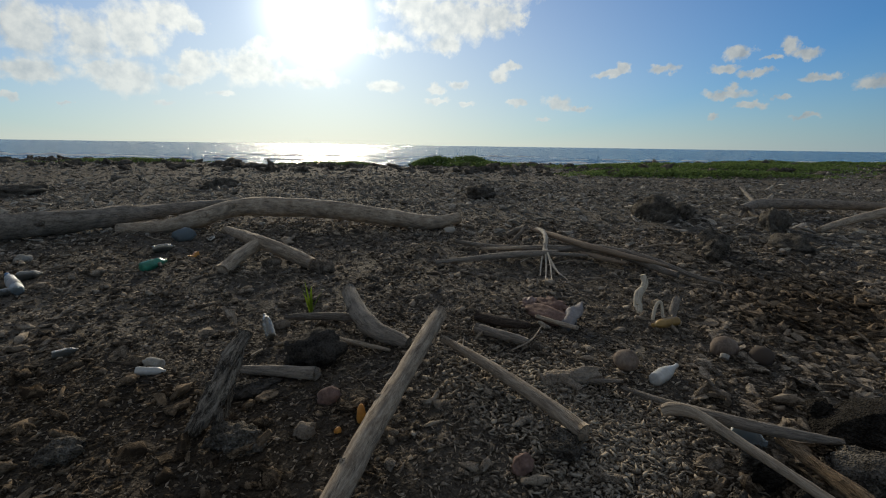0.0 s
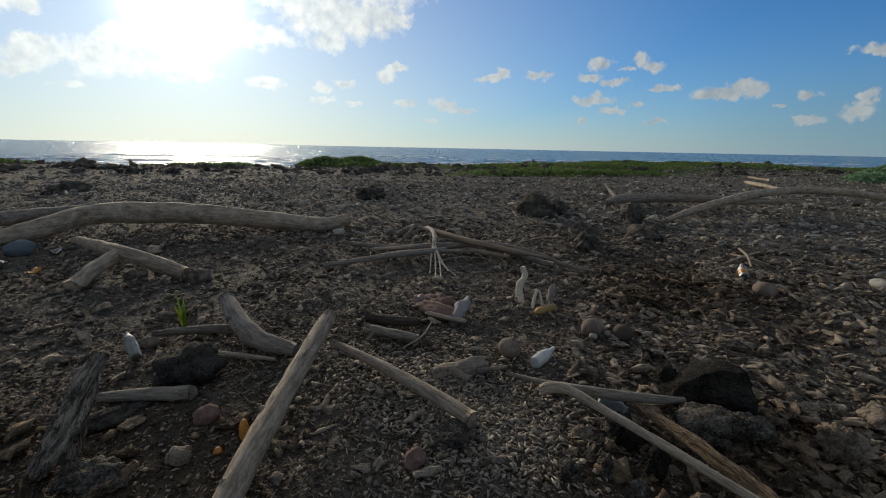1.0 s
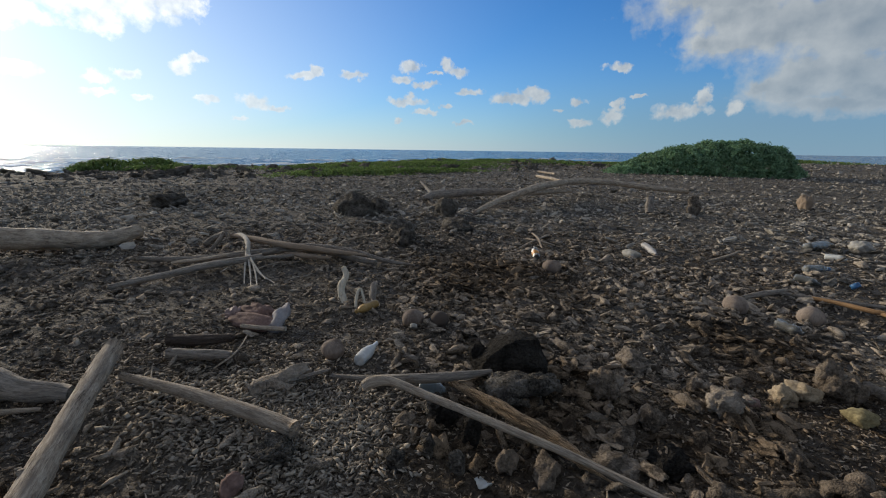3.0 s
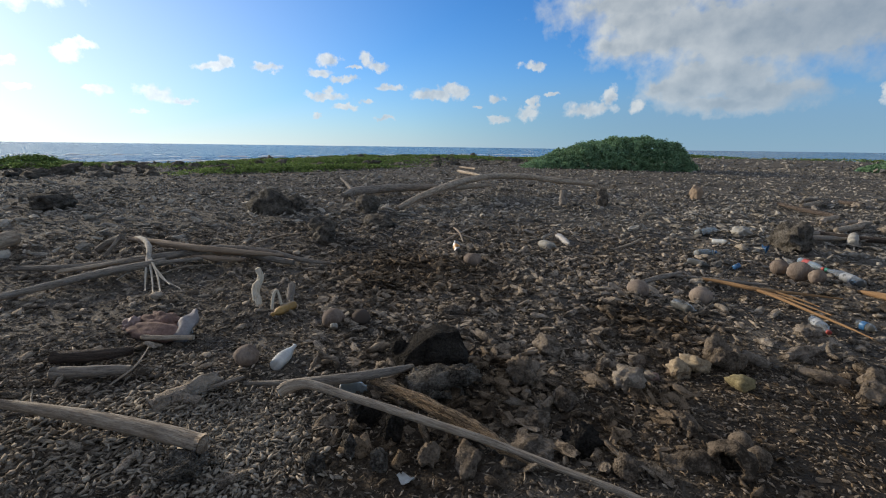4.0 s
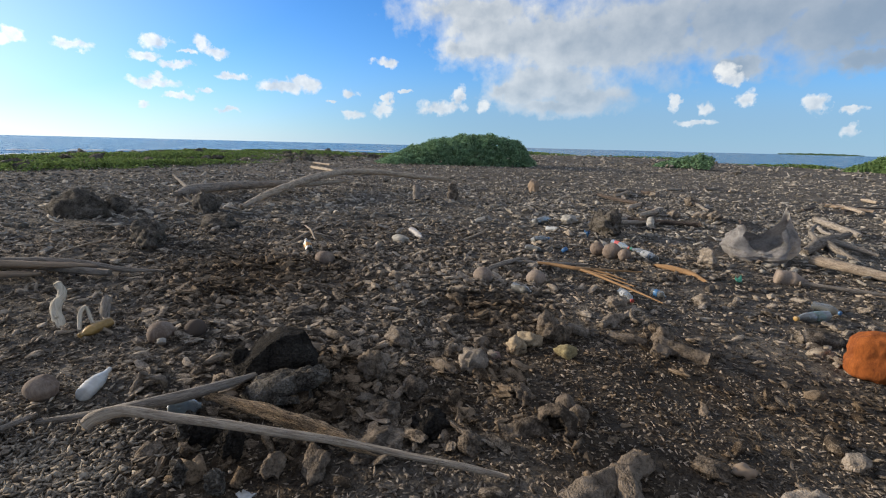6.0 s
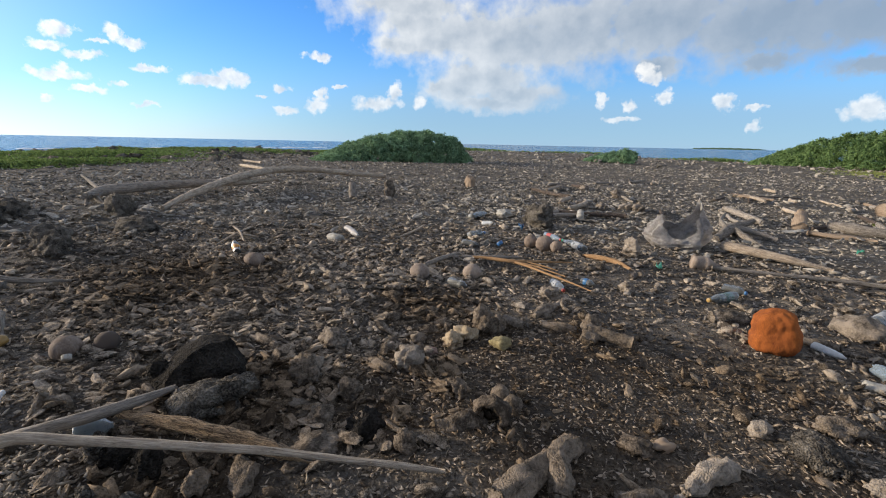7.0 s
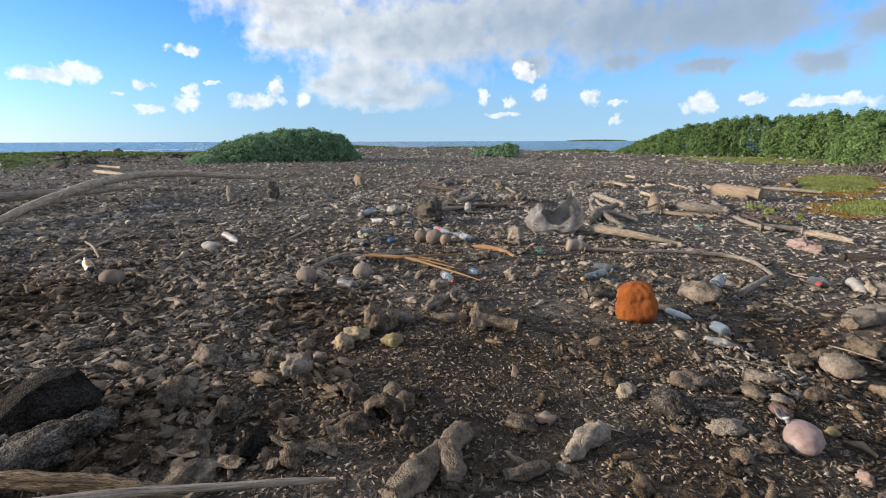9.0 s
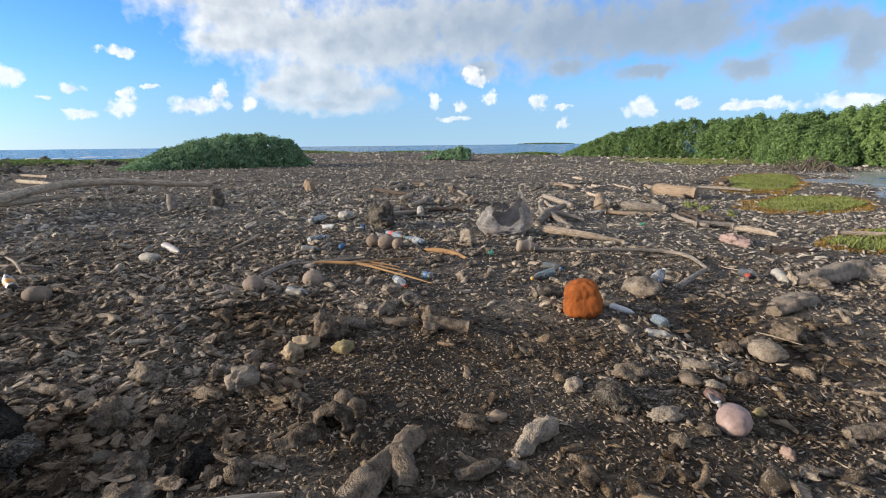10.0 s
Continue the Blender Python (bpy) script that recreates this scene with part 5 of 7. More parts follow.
# pale and grey coral stones
stone("smooth round beige coconut on the shingle", 4.996, -0.129, 0.232, 0.209, 0.186, M_COCO, "coconut", 20, 0.06, 1.0, 0.2, "coconut")
stone("smooth round pinkish beige coconut", 5.182, -0.699, 0.22, 0.197, 0.18, M_COCO, "coconut", 50, 0.06, 1.0, 0.2, "coconut")
stone("rounded grey-brown coconut half sunk in rubble", 5.22, 1.713, 0.23, 0.189, 0.162, M_COCO, "coconut", 80, 0.06, 1.0, 0.2, "coconut")
stone("oval brown coconut lying on the rubble", 2.971, 2.048, 0.213, 0.181, 0.15, M_COCO, "coconut", 15, 0.06, 1.0, 0.2, "coconut")
stone("dark oval coconut in the shade", 3.091, 1.869, 0.187, 0.143, 0.125, M_DARKWOOD, "coconut", 15, 0.06, 1.0, 0.2, "coconut")
stone("cream lobed sponge-like coral lump", 3.457, -0.443, 0.166, 0.142, 0.119, M_SPONGE, "coral_lump", 20, 0.24, 1.7, 0.15, "coral")
stone("second cream lobe of broken sponge coral", 3.559, -0.545, 0.193, 0.136, 0.12, M_SPONGE, "coral_lump", 70, 0.24, 1.7, 0.15, "coral")
stone("grey rough coral head", 2.859, 0.506, 0.177, 0.147, 0.162, M_STONE, "coral_boulder", 0, 0.3, 2.0, 0.2, "coral")
stone("angular grey-brown coral stone", 2.667, 0.194, 0.147, 0.114, 0.12, M_STONE, "stone", 30, 0.3, 1.5, 0.2)
coral_branch("thick grey coral finger with a broken end", [(3.583, -1.484, 0.062, 0.068), (3.538, -1.613, 0.057, 0.059), (3.441, -1.793, 0.03, 0.054)], branches=[[(3.67, -1.56, 0.08, 0.047), (3.556, -1.505, 0.05, 0.064), (3.485, -1.464, 0.021, 0.049)]])
coral_branch("pale forked coral slab with worn ridges", [(2.225, -1.008, 0.038, 0.049), (2.09, -0.866, 0.051, 0.054), (1.96, -0.732, 0.043, 0.062), (1.855, -0.58, 0.027, 0.061)], branches=[[(2.094, -0.881, 0.06, 0.054), (1.95, -0.871, 0.049, 0.056), (1.889, -0.855, 0.018, 0.037)]])
coral_branch("thick tapering grey coral finger", [(2.102, -1.7, 0.014, 0.056), (2.03, -1.586, 0.017, 0.056), (1.95, -1.427, 0.001, 0.024)], mat=M_PALE)
coral_branch("dark grey coral limb with a bent end", [(2.292, 1.008, 0.123, 0.071), (2.381, 0.882, 0.161, 0.073), (2.5, 0.802, 0.17, 0.053), (2.619, 0.721, 0.159, 0.028)], mat=M_GREYROCK, branches=[[(2.467, 0.861, 0.141, 0.044), (2.442, 0.765, 0.098, 0.034), (2.421, 0.725, 0.076, 0.018)]])
stone("broad flat grey coral slab", 2.123, 0.249, 0.304, 0.193, 0.094, M_STONE, "coral_slab", -20, 0.28, 1.2, 0.4, "coral")
stone("grey wedge-shaped coral stone", 1.949, 0.507, 0.224, 0.117, 0.08, M_STONE, "stone", 15, 0.25, 1.2, 0.3)
stone("grey pitted coral lump under the sticks", 1.895, 0.687, 0.118, 0.107, 0.107, M_STONE, "coral_lump", 0, 0.3, 2.0, 0.2, "coral")
stone("dark grey rock under the sticks", 1.977, 0.932, 0.143, 0.114, 0.16, M_DARK, "reef_rock", 0, 0.3, 1.6, 0.2, "rock")
stone("dark grey rock below the bleached stick", 2.029, 1.116, 0.132, 0.12, 0.138, M_DARK, "reef_rock", 0, 0.3, 1.6, 0.2, "rock")
stone("flat angular grey stone near the bleached stick", 1.878, 1.285, 0.144, 0.115, 0.075, M_STONE, "stone", 0, 0.3, 1.3, 0.3)
coral_branch("smooth forked grey coral near the bottle", [(1.905, 2.078, 0.135, 0.032), (1.82, 2.085, 0.14, 0.042), (1.734, 2.095, 0.14, 0.045), (1.629, 2.135, 0.13, 0.052), (1.543, 2.163, 0.115, 0.045)], mat=M_PALE, branches=[[(1.65, 2.12, 0.125, 0.045), (1.69, 2.05, 0.115, 0.036), (1.715, 1.995, 0.105, 0.026)]])
coral_branch("upright knobbly coral twig beside the branch", [(2.291, 1.701, 0.085, 0.025), (2.295, 1.672, 0.164, 0.023), (2.32, 1.647, 0.214, 0.024)], mat=M_PALE, branches=[[(2.313, 1.668, 0.194, 0.016), (2.343, 1.558, 0.181, 0.014), (2.368, 1.564, 0.112, 0.014)]])
stone("rounded pale grey coral boulder by the orange husk", 3.911, -3.938, 0.384, 0.294, 0.226, M_STONE, "coral_boulder", 10, 0.18, 1.3, 0.2, "coral")
coral_branch("brown coral finger behind the husk", [(4.102, -2.779, 0.007, 0.055), (4.083, -2.915, 0.002, 0.067), (4.094, -3.079, -0.003, 0.056)])
coral_branch("grey coral finger beside the husk", [(3.693, -3.258, -0.024, 0.042), (3.629, -3.388, -0.029, 0.046), (3.557, -3.479, -0.033, 0.036)])
def hollow_shell(label, x, y, size, turn):
    """A broken round shell, open on one side, with a thick wall."""
    SEED[0] += 1
    bm = lump((size / 2, size / 2, size / 2 * 0.85), SEED[0], 4, 0.16, 1.6)
    mouth = Vector((-0.88, 0.1, 0.12)).normalized()
    gone = [v for v in bm.verts if v.co.normalized().dot(mouth) > 0.74 + 0.08 * noise.noise(v.co * 30)]
    bmesh.ops.delete(bm, geom=gone, context="VERTS")
    bmesh.ops.solidify(bm, geom=bm.faces[:], thickness=size * 0.11)
    ob = part("hollow_shell", bm, M_STONE)
    ob.matrix_world = pose(x, y, gz(x, y) + size * 0.28, 0, 0, turn)
    return tagged(ob, label, "coral")


hollow_shell("broken hollow coral shell with a yellowish lip", 2.399, -0.61, 0.2, -12)
stone("round brown pebble stone", 2.557, -0.758, 0.122, 0.109, 0.102, M_STONE, "stone", 0, 0.12, 1.2, 0.2)
stone("round dark pebble stone", 2.688, -0.701, 0.147, 0.113, 0.093, M_STONE, "stone", 0, 0.12, 1.2, 0.2)
coral_branch("grey coral slab lying flat", [(2.349, -0.317, 0.042, 0.048), (2.358, -0.443, 0.048, 0.058), (2.407, -0.576, 0.045, 0.05)])
stone("low dark broken coral slab", 2.357, 0.044, 0.274, 0.181, 0.088, M_DARK, "coral_slab", 0, 0.4, 1.6, 0.3, "coral")
stone("angular brown coral stone", 2.65, 0.187, 0.152, 0.115, 0.115, M_STONE, "stone", 0, 0.28, 1.4, 0.2)
stone("rough grey coral head", 2.815, 0.471, 0.227, 0.183, 0.189, M_STONE, "coral_boulder", 0, 0.32, 2.0, 0.2, "coral")
stone("ridged dark coral stone", 2.733, -0.458, 0.232, 0.1, 0.073, M_STONE, "stone", 0, 0.3, 1.5, 0.25)
coral_branch("curved grey coral fragment", [(2.532, -3.743, -0.054, 0.056), (2.411, -3.756, -0.036, 0.075), (2.349, -3.848, -0.06, 0.041)], mat=M_PALE)
coral_branch("long pale coral log piece", [(3.752, -5.928, -0.083, 0.085), (3.686, -6.298, -0.084, 0.099), (3.777, -6.945, -0.09, 0.118), (3.6, -7.271, -0.12, 0.089)], mat=M_PALE)
coral_branch("knobbly coral piece on the rubble", [(3.04, -4.679, -0.066, 0.058), (3.081, -4.997, -0.065, 0.07), (3.154, -5.387, -0.085, 0.056)])
coral_branch("grey stubby coral chunk", [(1.573, -3.221, -0.061, 0.03), (1.541, -3.324, -0.054, 0.036), (1.519, -3.448, -0.058, 0.034)])
stone("pale square stone standing on the stony flat", 14.938, -1.3, 0.42, 0.315, 0.455, M_TANWOOD, "stone", 0, 0.2, 1.3, 0.15)
stone("pale stones among driftwood", 17.467, 2.939, 0.366, 0.293, 0.257, M_PALE, "stone", 0, 0.2, 1.3, 0.2)

# further coral stones that stand out from the rubble
tagged(coral_branch("grey-brown worn coral finger on the shingle", [(3.336, 1, 0.097, 0.032), (3.24, 0.869, 0.102, 0.039), (3.188, 0.759, 0.088, 0.024)], mat=M_STONE), group="coral stones")
tagged(stone("grey-brown worn coral stone on the shingle", 3.347, 0.431, 0.216, 0.164, 0.145, M_STONE, "stone", 47, 0.26, 1.6, 0.15), group="coral stones")
tagged(stone("pale bleached coral stone on the shingle", 2.654, 0.4, 0.048, 0.036, 0.053, M_PALE, "stone", 94, 0.26, 1.6, 0.15), group="coral stones")
tagged(stone("pale bleached coral stone on the shingle", 3.019, -0.146, 0.196, 0.147, 0.161, M_PALE, "stone", 141, 0.26, 1.6, 0.15), group="coral stones")
tagged(coral_branch("grey-brown worn coral finger on the shingle", [(3.019, 0.099, 0.065, 0.028), (2.952, 0.024, 0.071, 0.034), (2.924, -0.042, 0.059, 0.022)], mat=M_STONE), group="coral stones")
tagged(stone("pale bleached coral stone on the shingle", 3.337, -0.017, 0.093, 0.07, 0.07, M_PALE, "stone", 55, 0.26, 1.6, 0.15), group="coral stones")
tagged(stone("pinkish worn coral stone on the shingle", 3.273, -0.284, 0.085, 0.062, 0.062, M_PINKSTONE, "stone", 102, 0.26, 1.6, 0.15), group="coral stones")
tagged(stone("grey-brown worn coral stone on the shingle", 3.82, -0.698, 0.191, 0.146, 0.169, M_STONE, "stone", 149, 0.26, 1.6, 0.15), group="coral stones")
tagged(stone("grey-brown worn coral stone on the shingle", 3.695, -0.812, 0.152, 0.116, 0.143, M_STONE, "stone", 16, 0.26, 1.6, 0.15), group="coral stones")
tagged(stone("yellowish mottled coral stone on the shingle", 3.35, -0.793, 0.155, 0.114, 0.102, M_YELLOWSTONE, "stone", 63, 0.26, 1.6, 0.15), group="coral stones")
tagged(coral_branch("pale bleached coral finger on the shingle", [(3.892, -0.88, 0.045, 0.033), (3.804, -0.948, 0.052, 0.042), (3.768, -1.022, 0.039, 0.028)], mat=M_PALE), group="coral stones")
tagged(stone("grey-brown worn coral stone on the shingle", 4.504, -1.402, 0.222, 0.166, 0.128, M_STONE, "stone", 157, 0.26, 1.6, 0.15), group="coral stones")
tagged(stone("pale bleached coral stone on the shingle", 4.3, 0.551, 0.086, 0.067, 0.067, M_PALE, "stone", 24, 0.26, 1.6, 0.15), group="coral stones")
tagged(stone("pale bleached coral stone on the shingle", 4.515, 0.357, 0.082, 0.061, 0.046, M_PALE, "stone", 71, 0.26, 1.6, 0.15), group="coral stones")
tagged(stone("grey-brown worn coral stone on the shingle", 3.671, 1.346, 0.201, 0.15, 0.069, M_STONE, "stone", 118, 0.26, 1.6, 0.15), group="coral stones")
tagged(stone("grey-brown worn coral stone on the shingle", 2.383, 0.288, 0.166, 0.123, 0.105, M_STONE, "stone", 165, 0.26, 1.6, 0.15), group="coral stones")
tagged(stone("grey-brown worn coral stone on the shingle", 2.166, -0.178, 0.133, 0.1, 0.118, M_STONE, "stone", 32, 0.26, 1.6, 0.15), group="coral stones")
tagged(stone("grey-brown worn coral stone on the shingle", 2.47, -2.558, 0.222, 0.165, 0.114, M_STONE, "stone", 79, 0.26, 1.6, 0.15), group="coral stones")
tagged(coral_branch("pale bleached coral finger on the shingle", [(2.497, -3.027, -0.043, 0.036), (2.406, -3.088, -0.036, 0.044), (2.348, -3.184, -0.05, 0.029)], mat=M_PALE), group="coral stones")
tagged(stone("grey-brown worn coral stone on the shingle", 2.282, -2.869, 0.159, 0.118, 0.087, M_STONE, "stone", 173, 0.26, 1.6, 0.15), group="coral stones")
tagged(coral_branch("pale bleached coral finger on the shingle", [(2.223, -2.934, -0.043, 0.027), (2.17, -2.957, -0.035, 0.034), (2.145, -3.014, -0.047, 0.022)], mat=M_PALE), group="coral stones")
tagged(stone("pale bleached coral stone on the shingle", 1.969, -2.368, 0.172, 0.131, 0.074, M_PALE, "stone", 87, 0.26, 1.6, 0.15), group="coral stones")
tagged(stone("pale bleached coral stone on the shingle", 2.445, -2.098, 0.144, 0.109, 0.096, M_PALE, "stone", 134, 0.26, 1.6, 0.15), group="coral stones")
tagged(stone("dark grey pitted coral stone on the shingle", 2.201, -2.226, 0.292, 0.219, 0.146, M_GREYROCK, "stone", 1, 0.26, 1.6, 0.15), group="coral stones")
tagged(stone("grey-brown worn coral stone on the shingle", 2.234, -1.322, 0.154, 0.116, 0.083, M_STONE, "stone", 48, 0.26, 1.6, 0.15), group="coral stones")
tagged(stone("rusty brown flat stone on the shingle", 2.266, -1.48, 0.11, 0.083, 0.055, M_TANWOOD, "stone", 95, 0.26, 1.6, 0.15), group="coral stones")
tagged(coral_branch("grey-brown worn coral finger on the shingle", [(1.858, -1.67, -0.008, 0.015), (1.818, -1.707, 0, 0.018), (1.8, -1.761, -0.012, 0.012)], mat=M_STONE), group="coral stones")
tagged(coral_branch("grey-brown worn coral finger on the shingle", [(1.896, -1.112, 0.01, 0.027), (1.897, -1.21, 0.017, 0.033), (1.922, -1.323, 0.004, 0.022)], mat=M_STONE), group="coral stones")
tagged(stone("pale bleached coral stone on the shingle", 1.899, -1.393, 0.078, 0.058, 0.055, M_PALE, "stone", 56, 0.26, 1.6, 0.15), group="coral stones")
tagged(stone("grey-brown worn coral stone on the shingle", 2.572, -3.849, 0.242, 0.182, 0.137, M_STONE, "stone", 103, 0.26, 1.6, 0.15), group="coral stones")
tagged(stone("grey-brown worn coral stone on the shingle", 2.606, -4.226, 0.259, 0.192, 0.163, M_STONE, "stone", 150, 0.26, 1.6, 0.15), group="coral stones")
tagged(coral_branch("pale bleached coral finger on the shingle", [(3.144, -4.832, -0.089, 0.068), (3.191, -5.142, -0.087, 0.088), (3.283, -5.541, -0.108, 0.059)], mat=M_PALE), group="coral stones")
tagged(stone("grey-brown worn coral stone on the shingle", 2.598, -3.603, 0.161, 0.121, 0.101, M_STONE, "stone", 64, 0.26, 1.6, 0.15), group="coral stones")
tagged(stone("yellowish mottled coral stone on the shingle", 1.861, -2.952, 0.09, 0.066, 0.048, M_YELLOWSTONE, "stone", 111, 0.26, 1.6, 0.15), group="coral stones")
tagged(stone("pinkish worn coral stone on the shingle", 1.543, -2.725, 0.083, 0.062, 0.059, M_PINKSTONE, "stone", 158, 0.26, 1.6, 0.15), group="coral stones")
tagged(stone("grey-brown worn coral stone on the shingle", 1.767, -2.261, 0.092, 0.07, 0.068, M_STONE, "stone", 25, 0.26, 1.6, 0.15), group="coral stones")
tagged(stone("grey-brown worn coral stone on the shingle", 2.168, -3.236, 0.151, 0.113, 0.096, M_STONE, "stone", 72, 0.26, 1.6, 0.15), group="coral stones")
tagged(stone("pale bleached coral stone on the shingle", 3.332, 0.019, 0.088, 0.064, 0.072, M_PALE, "stone", 119, 0.26, 1.6, 0.15), group="coral stones")
tagged(stone("pale bleached coral stone on the shingle", 3.185, -0.114, 0.121, 0.091, 0.094, M_PALE, "stone", 166, 0.26, 1.6, 0.15), group="coral stones")
tagged(stone("pale bleached coral stone on the shingle", 3.278, -0.264, 0.092, 0.069, 0.069, M_PALE, "stone", 33, 0.26, 1.6, 0.15), group="coral stones")
tagged(stone("grey-brown worn coral stone on the shingle", 3.654, -0.714, 0.194, 0.145, 0.158, M_STONE, "stone", 80, 0.26, 1.6, 0.15), group="coral stones")
tagged(stone("pinkish worn coral stone on the shingle", 3.954, -0.705, 0.132, 0.097, 0.101, M_PINKSTONE, "stone", 127, 0.26, 1.6, 0.15), group="coral stones")
tagged(coral_branch("grey-brown worn coral finger on the shingle", [(3.84, -0.866, 0.045, 0.028), (3.793, -0.948, 0.052, 0.033), (3.796, -1.039, 0.039, 0.021)], mat=M_STONE), group="coral stones")
tagged(coral_branch("grey-brown worn coral finger on the shingle", [(3.991, -1.15, 0.038, 0.039), (4.143, -1.319, 0.045, 0.048), (4.361, -1.514, 0.031, 0.032)], mat=M_STONE), group="coral stones")
tagged(coral_branch("grey-brown worn coral finger on the shingle", [(3.787, -1.188, 0.034, 0.039), (3.729, -1.311, 0.039, 0.047), (3.721, -1.444, 0.025, 0.031)], mat=M_STONE), group="coral stones")
tagged(stone("grey-brown worn coral stone on the shingle", 3.724, -1.569, 0.182, 0.137, 0.156, M_STONE, "stone", 135, 0.26, 1.6, 0.15), group="coral stones")
tagged(stone("pale bleached coral stone on the shingle", 4.886, -2.322, 0.163, 0.124, 0.134, M_PALE, "stone", 2, 0.26, 1.6, 0.15), group="coral stones")
tagged(stone("grey-brown worn coral stone on the shingle", 3.855, 0.046, 0.119, 0.092, 0.073, M_STONE, "stone", 49, 0.26, 1.6, 0.15), group="coral stones")
tagged(stone("pale bleached coral stone on the shingle", 3.82, -1.208, 0.073, 0.057, 0.065, M_PALE, "stone", 96, 0.26, 1.6, 0.15), group="coral stones")
tagged(stone("grey-brown worn coral stone on the shingle", 4.002, -0.267, 0.12, 0.092, 0.074, M_STONE, "stone", 143, 0.26, 1.6, 0.15), group="coral stones")
tagged(coral_branch("pale bleached coral finger on the shingle", [(4.513, -1.357, 0.038, 0.034), (4.459, -1.434, 0.045, 0.042), (4.464, -1.525, 0.032, 0.028)], mat=M_PALE), group="coral stones")
tagged(stone("pale bleached coral stone on the shingle", 11.211, -4.189, 0.284, 0.218, 0.229, M_PALE, "stone", 57, 0.26, 1.6, 0.15), group="coral stones")
tagged(stone("pale bleached coral stone on the shingle", 11.354, -4.847, 0.349, 0.262, 0.175, M_PALE, "stone", 104, 0.26, 1.6, 0.15), group="coral stones")
tagged(stone("grey-brown worn coral stone on the shingle", 11.096, -5.025, 0.378, 0.283, 0.241, M_STONE, "stone", 151, 0.26, 1.6, 0.15), group="coral stones")
tagged(stone("grey-brown worn coral stone on the shingle", 13.736, -5.487, 0.367, 0.276, 0.276, M_STONE, "stone", 18, 0.26, 1.6, 0.15), group="coral stones")
tagged(stone("pale bleached coral stone on the shingle", 15.46, -5.039, 0.244, 0.183, 0.183, M_PALE, "stone", 65, 0.26, 1.6, 0.15), group="coral stones")
tagged(stone("pale bleached coral stone on the shingle", 4.303, 0.553, 0.086, 0.067, 0.067, M_PALE, "stone", 112, 0.26, 1.6, 0.15), group="coral stones")
tagged(stone("pale bleached coral stone on the shingle", 4.53, 0.359, 0.116, 0.087, 0.058, M_PALE, "stone", 159, 0.26, 1.6, 0.15), group="coral stones")
tagged(stone("pale bleached coral stone on the shingle", 3.214, -0.114, 0.143, 0.108, 0.098, M_PALE, "stone", 26, 0.26, 1.6, 0.15), group="coral stones")
tagged(stone("grey-brown worn coral stone on the shingle", 3.368, 0.006, 0.105, 0.077, 0.087, M_STONE, "stone", 73, 0.26, 1.6, 0.15), group="coral stones")
tagged(stone("grey-brown worn coral stone on the shingle", 2.689, 0.173, 0.119, 0.089, 0.089, M_STONE, "stone", 120, 0.26, 1.6, 0.15), group="coral stones")
tagged(stone("pale bleached coral stone on the shingle", 0.167, 2.181, 0.112, 0.084, 0.09, M_PALE, "stone", 167, 0.26, 1.6, 0.15), group="coral stones")
tagged(stone("reddish brown worn stone on the shingle", 1.064, 1.585, 0.118, 0.087, 0.082, M_RUST, "stone", 34, 0.26, 1.6, 0.15), group="coral stones")
tagged(stone("pale bleached coral stone on the shingle", 0.497, 1.798, 0.066, 0.051, 0.046, M_PALE, "stone", 81, 0.26, 1.6, 0.15), group="coral stones")
tagged(stone("grey-brown worn coral stone on the shingle", 3.495, -0.18, 0.128, 0.094, 0.089, M_STONE, "stone", 128, 0.26, 1.6, 0.15), group="coral stones")
tagged(stone("dark grey pitted coral stone on the shingle", 2.036, 1.19, 0.119, 0.09, 0.17, M_GREYROCK, "stone", 175, 0.26, 1.6, 0.15), group="coral stones")
tagged(stone("dark grey pitted coral stone on the shingle", 1.761, 1.049, 0.09, 0.069, 0.121, M_GREYROCK, "stone", 42, 0.26, 1.6, 0.15), group="coral stones")
tagged(stone("dark grey pitted coral stone on the shingle", 1.581, 1.112, 0.109, 0.081, 0.113, M_GREYROCK, "stone", 89, 0.26, 1.6, 0.15), group="coral stones")
tagged(stone("dark grey pitted coral stone on the shingle", 1.744, 0.87, 0.087, 0.066, 0.13, M_GREYROCK, "stone", 136, 0.26, 1.6, 0.15), group="coral stones")

# ---- litter ----
def revolve(bm, prof, sides=16, dent=0.0, seed=0):
    """A body turned about the x axis from (x, radius) pairs, slightly dented."""
    rings = []
    for i, (x, r) in enumerate(prof):
        ring = []
        for k in range(sides):
            a = 2 * math.pi * k / sides
            q = r * (1 + dent * noise.noise(Vector((x * 9 + seed, math.cos(a) * 1.4, math.sin(a) * 1.4))))
            ring.append(bm.verts.new((x, math.cos(a) * q, math.sin(a) * q)))
        rings.append(ring)
    for i in range(len(rings) - 1):
        for k in range(sides):
            j = (k + 1) % sides
            bm.faces.new([rings[i][k], rings[i + 1][k], rings[i + 1][j], rings[i][j]])
    bm.faces.new(rings[0]), bm.faces.new(rings[-1][::-1])


